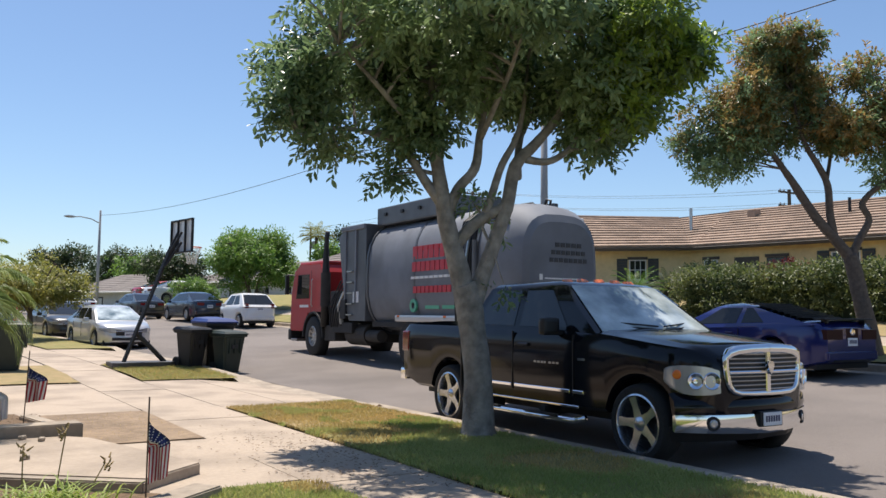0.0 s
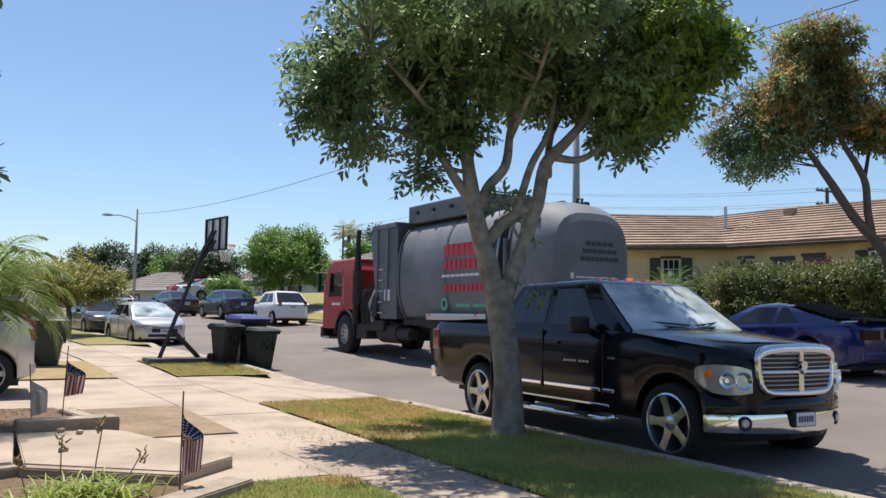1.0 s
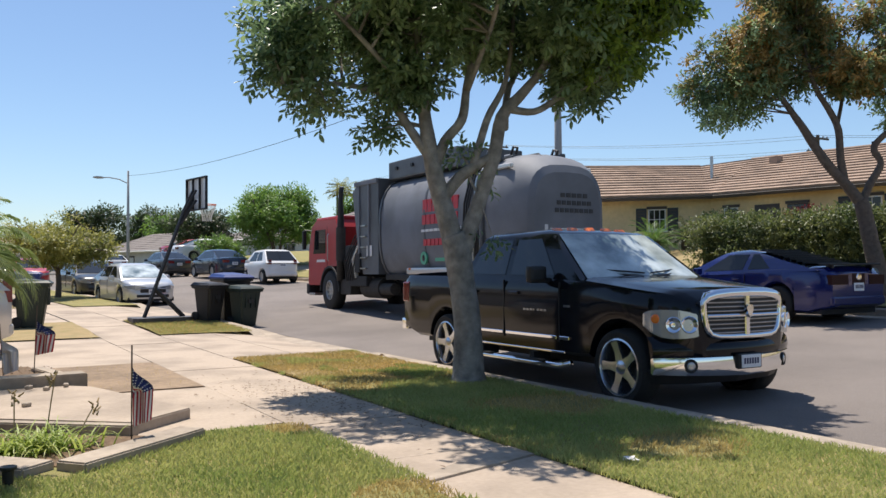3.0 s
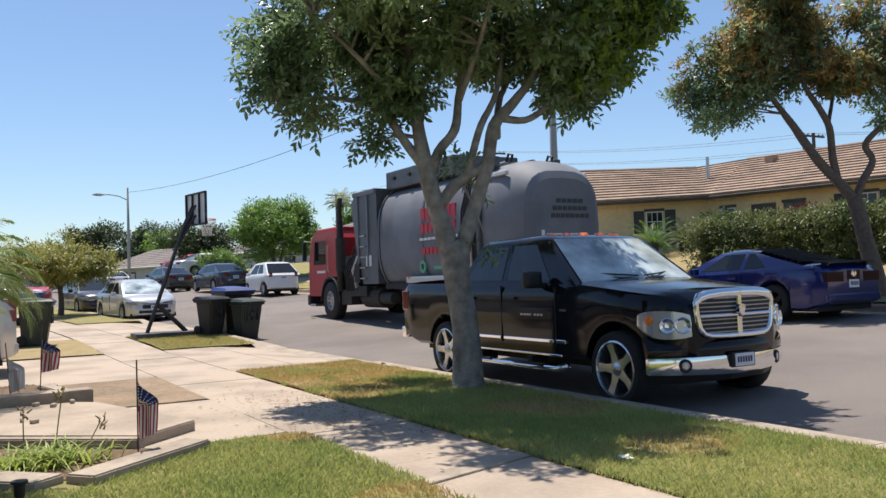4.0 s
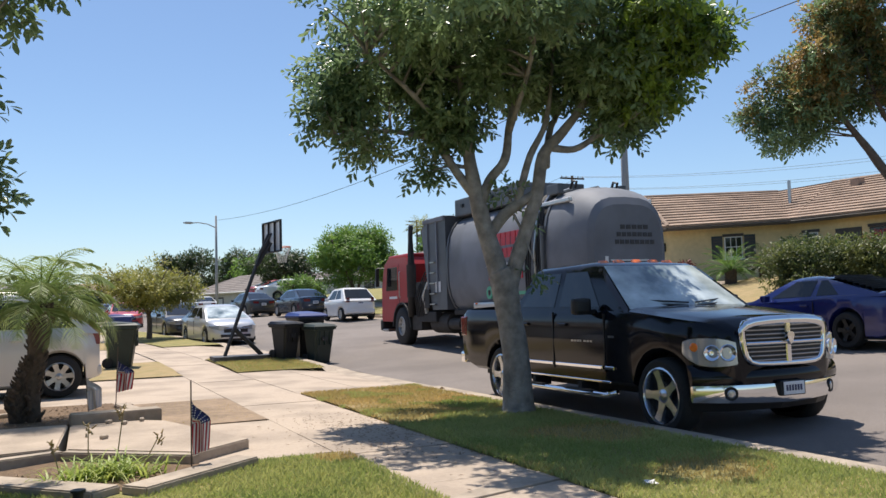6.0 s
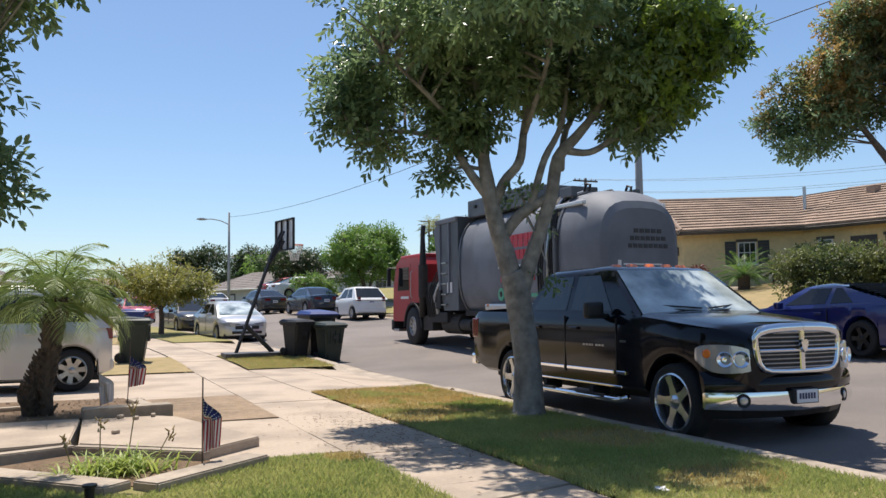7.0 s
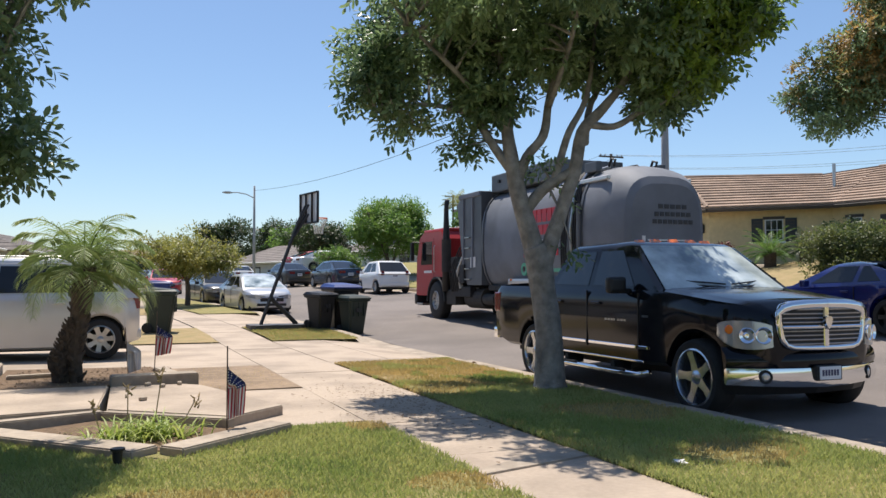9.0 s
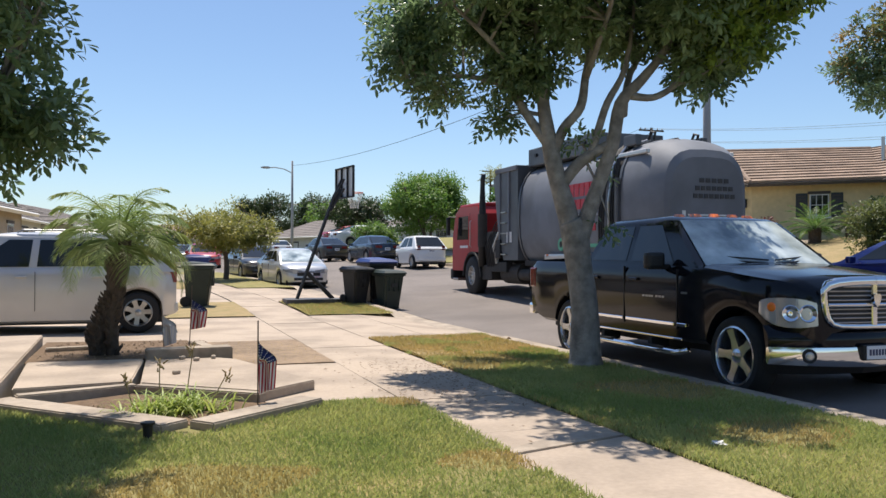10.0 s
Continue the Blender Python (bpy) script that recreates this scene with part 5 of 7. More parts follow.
    # rear marks and lamps
    for z, n, a, b in ((2.72, 5, -0.65, 0.1), (2.56, 7, -0.75, 0.2), (2.4, 8, -0.8, 0.25)):
        for k in range(n):
            w = (b - a) / n
            part("rear_mark", abox(a + k * w + 0.45, a + k * w + w * 0.75 + 0.45, -0.012, 0.05, z, z + 0.09), M["decal_dark"], th)
    part("rear_emblem", abox(-0.62, -0.54, -0.01, 0.05, 2.02, 2.14), M["decal_white"], th)
    part("rear_line", abox(-0.48, 0.5, -0.01, 0.05, 2.04, 2.07), M["decal_white"], th)
    for k in range(6):
        x = -0.82 + k * 0.13 + (0.9 if k > 2 else 0)
        part("chevron", loft(bmesh.new(), [[(x, y, 1.5), (x + 0.07, y, 1.5), (x + 0.17, y, 1.85), (x + 0.1, y, 1.85)] for y in (0.06, -0.01)]), M["decal_red"], th)
    for k in range(4):
        part("rear_lamp", lathe(bmesh.new(), [(0.001, -0.03), (0.05, -0.025), (0.06, 0.02)], 14, m=pose(-0.9 + 0.6 * k, 0.12, 1.2, 0, 0, 90)), M["red_lamp"], th)
    part("rear_beam", abox(-1.15, 1.15, 0.1, 0.5, 0.85, 1.35, 0.03), M["chassis"], th)
    part("rear_bumper", abox(-1.1, 1.1, 0.3, 0.42, 0.5, 0.62, 0.02), M["chassis"], th)
    plate_part(th, -0.2, 0.098, 1.1, True, 0.3, 0.15)
    return th


garbage_truck()


# ---- houses ----
M["stucco_yellow"] = mat("yellow_stucco", (0.8, 0.63, 0.33), 0.9, vary=0.12, scale=6, bump=0.3, bump_scale=80, stains=0.12)
M["stucco_tan"] = mat("tan_stucco", (0.5, 0.42, 0.33), 0.9, vary=0.12, scale=6, bump=0.3, bump_scale=80, stains=0.15)
M["stucco_white"] = mat("white_stucco", (0.72, 0.7, 0.64), 0.9, vary=0.1, scale=6, bump=0.3, bump_scale=80, stains=0.12)
M["tile"] = mat("roof_tile", (0.42, 0.3, 0.22), 0.85, vary=0.35, scale=3.5, bump=0.4, bump_scale=30, stains=0.3, stain_scale=0.8, mapping=(1, 1, 3))
M["shingle"] = mat("grey_shingle", (0.24, 0.21, 0.19), 0.9, vary=0.3, scale=5, bump=0.4, bump_scale=30, stains=0.2)
M["trim_dark"] = mat("dark_trim", (0.07, 0.06, 0.05), 0.6, vary=0.2, scale=8)
M["trim_white"] = mat("white_trim", (0.75, 0.74, 0.71), 0.55, vary=0.08, scale=8)
M["shutter"] = mat("dark_shutter", (0.03, 0.04, 0.045), 0.5, vary=0.2, scale=8)


def courses(name, A, B, C, D, parent, n=12, thick=0.05, material=None):
    """Rows of tiles on a roof face: eave A-B, ridge D-C, each row lapping the one below."""
    A, B, C, D = (Vector(p) for p in (A, B, C, D))
    nor = (B - A).cross(D - A).normalized()
    if nor.z < 0:
        nor = -nor
    for k in range(n):
        f0, f1 = k / n, min(1.0, (k + 1.12) / n)
        P = [A + (D - A) * f0, B + (C - B) * f0, B + (C - B) * f1, A + (D - A) * f1]
        top = [P[0] + nor * thick * 2.2, P[1] + nor * thick * 2.2, P[2] + nor * thick, P[3] + nor * thick]
        low = [P[0], P[1], P[2] - nor * 0.01, P[3] - nor * 0.01]
        part(name, loft(bmesh.new(), [low, top]), material or M["tile"], parent)


def wall_panel(th, p, q, z0, z1, material, name="wall", thick=0.2):
    """An upright wall from p to q in plan; its outer face is on the right-hand side going p to q."""
    d = Vector((q[0] - p[0], q[1] - p[1], 0)).normalized()
    n = Vector((-d.y, d.x, 0))
    a, b = Vector((*p, 0)), Vector((*q, 0))
    pts = [a, b, b + n * thick, a + n * thick]
    return part(name, loft(bmesh.new(), [[(v.x, v.y, z) for v in pts] for z in (z0, z1)]), material, th)


def facade(th, p, q, s0, s1, z0, z1, material, name, out=0.03, back=-0.02, parent=None):
    """A slab on the wall p-q between distances s0 and s1, standing out from it."""
    d = Vector((q[0] - p[0], q[1] - p[1], 0)).normalized()
    n = Vector((d.y, -d.x, 0))
    o = Vector((*p, 0))
    pts = [o + d * s0 + n * back, o + d * s1 + n * back, o + d * s1 + n * out, o + d * s0 + n * out]
    return part(name, loft(bmesh.new(), [[(v.x, v.y, z) for v in pts] for z in (z0, z1)]), material, parent or th)


def window(th, p, q, s0, s1, z0, z1, shutters=False, grid=(3, 2), frame_mat=None):
    fm = frame_mat or M["trim_white"]
    w = facade(th, p, q, s0, s1, z0, z1, fm, "window", 0.03)
    cw, ch = (s1 - s0 - 0.06) / grid[0], (z1 - z0 - 0.06) / grid[1]
    for i in range(grid[0]):
        for j in range(grid[1]):
            facade(th, p, q, s0 + 0.05 + i * cw, s0 + 0.03 + (i + 1) * cw - 0.01, z0 + 0.05 + j * ch, z0 + 0.03 + (j + 1) * ch - 0.01, M["glass"], "pane", 0.036, 0.0, w)
    facade(th, p, q, s0 - 0.08, s1 + 0.08, z0 - 0.1, z0 - 0.02, fm, "window_sill", 0.09)
    facade(th, p, q, s0 - 0.06, s1 + 0.06, z1 + 0.01, z1 + 0.12, M["trim_dark"], "window_lintel", 0.05)
    if shutters:
        for a, b in ((s0 - 0.5, s0 - 0.07), (s1 + 0.07, s1 + 0.5)):
            sh = facade(th, p, q, a, b, z0 - 0.05, z1 + 0.05, M["shutter"], "shutter", 0.04)
            for k in range(7):
                zz = z0 + (z1 - z0) * k / 7
                facade(th, p, q, a + 0.05, b - 0.05, zz + 0.02, zz + (z1 - z0) / 7 - 0.03, M["trim_dark"], "shutter_slat", 0.055, 0.0, sh)


def garage_door(th, p, q, s0, s1, z0, z1):
    facade(th, p, q, s0 - 0.12, s1 + 0.12, z1, z1 + 0.14, M["trim_dark"], "door_head", 0.05)
    for a, b in ((s0 - 0.12, s0), (s1, s1 + 0.12)):
        facade(th, p, q, a, b, z0, z1, M["trim_dark"], "door_jamb", 0.05)
    gd = facade(th, p, q, s0, s1, z0, z1, M["trim_white"], "garage_door", 0.006)
    n = 4
    for k in range(n):
        h = (z1 - z0) / n
        facade(th, p, q, s0 + 0.02, s1 - 0.02, z0 + k * h + 0.02, z0 + (k + 1) * h - 0.01, M["trim_white"], "door_panel", 0.03, 0.0, gd)


def yellow_house():
    th = thing("house", Matrix(), "yellow stucco ranch house with brown tile roof", "house")
    P0, P1, P2, P3 = (16.56, 32.7), (17.8, 26.6), (20.9, 23.16), (23.9, 8.4)
    z0, z1, zr = 1.9, 4.5, 6.2
    S = M["stucco_yellow"]
    # walls run so that the outer face looks to the street
    for a, b in ((P0, P1), (P1, P2), (P2, P3)):
        wall_panel(th, a, b, z0 - 0.6, z1, S)
    wall_panel(th, P3, (32, 10), z0 - 0.6, z1, S)
    wall_panel(th, (32, 10), (29, 35.2), z0 - 0.6, z1, S)
    wall_panel(th, (29, 35.2), P0, z0 - 0.6, z1, S)
    # eaves
    E0, E1, E2, E3 = (16.0, 33.1, z1 - 0.08), (17.3, 26.1, z1 - 0.08), (20.5, 22.7, z1 - 0.08), (23.5, 7.9, z1 - 0.08)
    G = (19.2, 30.0, zr)
    GB = (18.6, 29.9, 5.35)
    R1, R2, R3 = (25.8, 31.4, zr), (25.2, 24.6, zr + 0.1), (28.0, 9.2, zr + 0.1)
    courses("tile_course", E0, E1, (18.75, 28.6, 5.4), (18.4, 31.1, 5.4), th, 6)
    courses("tile_course", E1, E2, (24.5, 27.0, zr), G, th, 12)
    courses("tile_course", E2, E3, R3, R2, th, 13)
    courses("tile_course", E2, (20.52, 22.66, z1 - 0.08), R2, (24.5, 27.0, zr), th, 12)
    courses("tile_course", R2, (24.5, 27.0, zr), R1, (25.9, 31.2, zr), th, 3)
    courses("tile_course", E3, (33, 9.6, z1), (28.0, 9.2, zr + 0.1), (27.9, 9.2, zr + 0.1), th, 4)
    courses("tile_course", (33, 9.6, z1), (29.6, 36, z1), R1, R3, th, 6)
    courses("tile_course", (29.6, 36, z1), E0, G, R1, th, 8)
    # gable end with vent above the garage
    bm = loft(bmesh.new(), [[(18.42 + d, 31.1, 5.38), (18.77 + d, 28.6, 5.38), (18.6 + d, 29.85, zr + 0.02)] for d in (0.0, 0.9)])
    ga = part("gable", bm, S, th)
    part("gable_vent", lathe(bmesh.new(), [(0.001, -0.05), (0.18, -0.05), (0.24, 0.0), (0.24, 0.05)], 18, m=pose(18.56, 29.85, 5.72, 0, 0, 8)), M["trim_dark"], ga)
    for e, f in (((18.3, 31.35, 5.3), (18.5, 29.85, zr + 0.12)), ((18.7, 28.35, 5.3), (18.5, 29.85, zr + 0.12))):
        part("bargeboard", tube(bmesh.new(), [e, f], 0.09, 4), M["trim_dark"], th)
    # fascia boards
    for a, b in ((E0, E1), (E1, E2), (E2, E3)):
        av, bv = Vector(a), Vector(b)
        part("fascia", tube(bmesh.new(), [av - Vector((0, 0, 0.06)), bv - Vector((0, 0, 0.06))], 0.09, 4), M["trim_dark"], th)
    for a, b in ((G, (24.5, 27.0, zr)), (E1, G), (R2, R3)):
        part("ridge_tile", tube(bmesh.new(), [Vector(a) + Vector((0, 0, 0.06)), Vector(b) + Vector((0, 0, 0.06))], 0.09, 8), M["tile"], th)
    garage_door(th, P0, P1, 0.75, 5.55, z0 + 0.02, z0 + 2.1)
    for s in (0.4, 5.9):
        facade(th, P0, P1, s - 0.08, s + 0.08, z0 + 1.6, z0 + 1.95, M["dark"], "coach_lamp", 0.16)
    window(th, P1, P2, 2.15, 2.85, z0 + 1.2, z0 + 2.05, True)
    window(th, P2, P3, 0.6, 1.2, z0 + 1.2, z0 + 2.0, False, (2, 2))
    facade(th, P2, P3, 1.9, 2.9, z0, z0 + 2.05, M["trim_dark"], "front_door", 0.03)
    window(th, P2, P3, 3.2, 4.0, z0 + 1.2, z0 + 2.0, False, (2, 2), M["trim_dark"])
    window(th, P2, P3, 5.6, 6.6, z0 + 1.0, z0 + 2.1, True)
    window(th, P2, P3, 9.8, 11.4, z0 + 1.0, z0 + 2.1, True)
    part("vent_pipe", tube(bmesh.new(), [(22.6, 24.6, 4.9), (22.6, 24.6, 6.35)], 0.07, 10), M["steel"], th)
    part("vent_pipe", tube(bmesh.new(), [(24.6, 18.5, 5.6), (24.6, 18.5, 6.3)], 0.06, 10), M["dark"], th)
    part("roof_vent", abox(24.3, 24.7, 22.6, 23.0, 5.9, 6.25, 0.03), M["tile"], th)
    return th


yellow_house()


def plain_house(x, y, rz, w, d, h, ridge, wall_mat, roof_mat, label, garage=True, z=None, chimney=False):
    """A single-storey house; its front looks along -y of its own space."""
    m = pose(x, y, land(x, y) if z is None else z, 0, 0, rz)
    th = thing("house", m, label, "house")
    H = [(-w / 2, -d / 2), (w / 2, -d / 2), (w / 2, d / 2), (-w / 2, d / 2)]
    for a, b in zip(H, H[1:] + H[:1]):
        wall_panel(th, a, b, -0.8, h, wall_mat)
    o = 0.5
    e = [(-w / 2 - o, -d / 2 - o, h), (w / 2 + o, -d / 2 - o, h), (w / 2 + o, d / 2 + o, h), (-w / 2 - o, d / 2 + o, h)]
    r0, r1 = (-w / 2 + d * 0.22, 0, ridge), (w / 2 - d * 0.22, 0, ridge)
    courses("shingle_course", e[0], e[1], r1, r0, th, 9, 0.03, roof_mat)
    courses("shingle_course", e[2], e[3], r0, r1, th, 6, 0.03, roof_mat)
    courses("shingle_course", e[1], e[2], (r1[0], 0.01, ridge), r1, th, 6, 0.03, roof_mat)
    courses("shingle_course", e[3], e[0], r0, (r0[0], 0.01, ridge), th, 6, 0.03, roof_mat)
    part("fascia", tube(bmesh.new(), [Vector(e[0]) - Vector((0, 0, 0.05)), Vector(e[1]) - Vector((0, 0, 0.05))], 0.1, 4), M["trim_white"], th)
    if garage:
        garage_door(th, H[0], H[1], w * 0.08, w * 0.08 + 4.8, 0.0, 2.1)
    window(th, H[0], H[1], w * 0.62, w * 0.62 + 1.6, 1.0, 2.1)
    window(th, H[0], H[1], w * 0.84, w * 0.84 + 0.9, 1.0, 2.1)
    window(th, H[3], H[0], d * 0.3, d * 0.3 + 1.2, 1.0, 2.1)
    window(th, H[1], H[2], d * 0.3, d * 0.3 + 1.2, 1.0, 2.1)
    if chimney:
        part("chimney", abox(w * 0.1, w * 0.1 + 0.9, 0.6, 1.2, h, ridge + 0.7, 0.02), M["stucco_tan"], th)
    return th


plain_house(21.5, 44.5, -82, 17, 9, 2.6, 4.4, M["stucco_tan"], M["shingle"], "tan stucco house with grey shingle roof", chimney=True, z=2.0)
plain_house(20, 64, -76, 16, 9, 2.6, 4.3, M["stucco_white"], M["shingle"], "pale single-storey house with grey roof", z=1.5)
plain_house(14, 84, -70, 16, 9, 2.7, 4.6, M["stucco_white"], M["shingle"], "pale house far along the bend", z=0.8)
plain_house(2, 112, -30, 18, 9, 2.8, 4.8, M["stucco_white"], M["tile"], "white house at the far bend", z=0.9)
plain_house(-15.5, 31, 84, 14, 9, 2.6, 4.3, M["stucco_tan"], M["shingle"], "tan neighbour house beyond the driveway")
plain_house(-17, 52, 86, 15, 9, 2.6, 4.3, M["stucco_white"], M["shingle"], "pale house beyond the olive tree")
plain_house(-14, 74, 80, 15, 9, 2.6, 4.3, M["stucco_tan"], M["shingle"], "tan house far along the near side")
plain_house(-17, 9.5, 88, 16, 9, 2.6, 4.3, M["stucco_tan"], M["shingle"], "house behind the lawn and driveway", garage=False)


plain_house(-15, -8, 90, 15, 9, 2.7, 4.5, M["stucco_tan"], M["shingle"], "tan house set back behind the lawn", garage=False)


# ---- street furniture ----
M["pole_grey"] = mat("concrete_pole", (0.36, 0.36, 0.36), 0.8, vary=0.15, scale=20, bump=0.2)
M["wood_pole"] = mat("wood_pole", (0.12, 0.09, 0.07), 0.9, vary=0.3, scale=10)
M["bin_green"] = mat("green_bin_plastic", (0.018, 0.032, 0.027), 0.5, vary=0.25, scale=5)
M["bin_black"] = mat("black_bin_plastic", (0.022, 0.022, 0.024), 0.5, vary=0.25, scale=5)
M["bin_blue"] = mat("blue_bin_plastic", (0.012, 0.04, 0.2), 0.5, vary=0.25, scale=5)


def street_lamp(x, y, h, arm, r, label, z=None, lean=0.0):
    th = thing("street_lamp", pose(x, y, land(x, y) if z is None else z), label, "street lamp")
    part("pole", tube(bmesh.new(), [(0, 0, -0.1), (0, 0, h * 0.5), (0, 0, h)], [r, r * 0.8, r * 0.6], 14), M["pole_grey"], th, smooth=True)
    part("base_collar", lathe(bmesh.new(), [(r * 1.5, 0), (r * 1.5, 0.2), (r * 1.1, 0.3), (r * 1.0, 0.32)], 14, "z"), M["pole_grey"], th)
    ar = part("arm", tube(bmesh.new(), [(0, 0, h * 0.87), (arm * 0.35, 0, h * 0.91), (arm * 0.75, 0, h * 0.925), (arm, 0, h * 0.92)], 0.045, 8), M["pole_grey"], th)
    sg = 1 if arm > 0 else -1
    part("lamp_head", loft(bmesh.new(), [[(arm + sg * u, v, h * 0.92 + w) for v, w in ((-a, 0), (-a * 0.7, b), (a * 0.7, b), (a, 0), (0, -b))] for u, a, b in ((-0.1, 0.06, 0.05), (0.15, 0.15, 0.1), (0.5, 0.16, 0.1), (0.75, 0.06, 0.04))]), M["pole_grey"], ar)
    return th


street_lamp(11.0, 20.5, 8.4, -2.2, 0.15, "thick grey concrete street lamp pole")
street_lamp(street(10.6, 72.5), 72.5, 8.3, -2.0, 0.14, "street lamp with curved arm far along street")


def utility_pole(x, y, h, label):
    th = thing("utility_pole", pose(x, y, land(x, y)), label, "utility pole")
    part("pole", tube(bmesh.new(), [(0, 0, -0.2), (0, 0, h)], [0.17, 0.12], 10), M["wood_pole"], th)
    for z in (h - 0.3, h - 1.3):
        ca = part("crossarm", abox(-1.2, 1.2, -0.06, 0.06, z, z + 0.13), M["wood_pole"], th)
        for k in (-1.05, -0.6, 0.6, 1.05):
            part("insulator", lathe(bmesh.new(), [(0.05, z + 0.13), (0.06, z + 0.2), (0.03, z + 0.28), (0.001, z + 0.29)], 8, "z", m=pose(k, 0, 0)), M["pole_grey"], ca)
    part("transformer", lathe(bmesh.new(), [(0.001, h - 2.9), (0.28, h - 2.9), (0.28, h - 2.0), (0.2, h - 1.9), (0.001, h - 1.9)], 14, "z", m=pose(0.42, 0, 0)), M["pole_grey"], th)
    return th


utility_pole(34.3, 58.6, 9.4, "wooden utility pole with transformer behind the houses")
utility_pole(47.5, 37.1, 8.4, "wooden utility pole behind the tile roof")
utility_pole(37.5, 101, 9.8, "far wooden utility pole beside a palm")
utility_pole(66, 10, 8.4, "wooden utility pole further along the wires")


def wire(pts, r, label):
    out = []
    for a, b in zip(pts, pts[1:]):
        a, b = Vector(a), Vector(b)
        for k in range(12):
            t = k / 12
            p = a.lerp(b, t)
            p.z -= 4 * t * (1 - t) * (b - a).length * 0.018
            out.append(p)
    out.append(Vector(pts[-1]))
    return tagged(part("wire", tube(bmesh.new(), out, r, 5), M["dark"]), label, "wire")


for dz in (0.0, -1.0):
    for dx in (-0.9, 0.9):
        wire([(37.5 + dx, 101, land(37.5, 101) + 9.7 + dz), (34.3 + dx, 58.6, land(34.3, 58.6) + 9.3 + dz), (47.5 + dx, 37.1, land(47.5, 37.1) + 8.3 + dz), (66, 10 + dx, land(66, 10) + 8.3 + dz)], 0.012, "thin black overhead wire behind the houses")
wire([(street(10.6, 72.5), 72.5, land(street(10.6, 72.5), 72.5) + 7.9), (11.0, 20.5, land(11, 20.5) + 8.2)], 0.014, "sagging overhead wire between street lamps")
wire([(11.0, 20.5, land(11, 20.5) + 8.2), (12.0, -12, 9.6)], 0.014, "overhead wire passing over the trees")


def wheelie_bin(x, y, rz, body_mat, lid_mat, label, s=1.0):
    th = thing("wheelie_bin", pose(x, y, land(x, y) + 0.012, 0, 0, rz), label, "bin", "bins at the kerb")
    body = [[(-w, -d + o, z), (w, -d + o, z), (w, d + o, z), (-w, d + o, z)] for w, d, z, o in ((0.22, 0.24, 0.02, 0.04), (0.225, 0.25, 0.05, 0.04), (0.3, 0.34, 0.9, 0), (0.33, 0.37, 0.92, 0), (0.33, 0.37, 0.97, 0))]
    bm = loft(bmesh.new(), [[(px * s, py * s, pz * s) for px, py, pz in r] for r in body])
    bmesh.ops.bevel(bm, geom=[e for e in bm.edges if abs(e.verts[0].co.z - e.verts[1].co.z) > 0.3], offset=0.05, segments=3, affect="EDGES")
    part("body", bm, body_mat, th)
    lid = [[(-w * s, -d * s, z * s), (w * s, -d * s, z * s), (w * s, d * s, (z + t) * s), (-w * s, d * s, (z + t) * s)] for w, d, z, t in ((0.345, 0.4, 0.972, 0.0), (0.345, 0.4, 1.0, 0.01), (0.29, 0.33, 1.05, 0.03), (0.12, 0.16, 1.07, 0.03))]
    part("lid", loft(bmesh.new(), lid), lid_mat, th)
    part("handle", tube(bmesh.new(), [(-0.25 * s, 0.4 * s, 0.95 * s), (-0.25 * s, 0.47 * s, 0.97 * s), (0.25 * s, 0.47 * s, 0.97 * s), (0.25 * s, 0.4 * s, 0.95 * s)], 0.018, 8), lid_mat, th)
    for sg in (-1, 1):
        part("wheel", lathe(bmesh.new(), [(0.001, -0.03), (0.11, -0.03), (0.125, -0.02), (0.125, 0.02), (0.11, 0.03), (0.001, 0.03)], 16, m=pose(sg * 0.27 * s, 0.3 * s, 0.125)), M["rubber"], th)
    for k in (-0.15, 0, 0.15):
        part("rib", abox((k - 0.012) * s, (k + 0.012) * s, -0.345 * s, -0.3 * s, 0.5 * s, 0.88 * s), body_mat, th)
    part("emblem", abox(-0.08 * s, 0.08 * s, -0.34 * s, -0.3 * s, 0.62 * s, 0.72 * s), M["decal_dark"], th)
    return th


wheelie_bin(0.6, 19.8, 12, M["bin_green"], M["bin_green"], "dark green wheeled bin standing in the gutter", 0.94)
wheelie_bin(0.5, 20.65, 8, M["bin_black"], M["bin_blue"], "blue-lidded recycling bin behind the green one", 1.2)
wheelie_bin(-0.16, 20.2, 24, M["bin_black"], M["bin_black"], "black wheeled bin at the kerb edge", 0.9)
wheelie_bin(-4.1, 20.3, 80, M["bin_green"], M["bin_green"], "dark green wheeled bin beside the driveway")
wheelie_bin(-3.7, 28.2, 80, M["bin_blue"], M["bin_blue"], "blue recycling bin beside the next driveway")


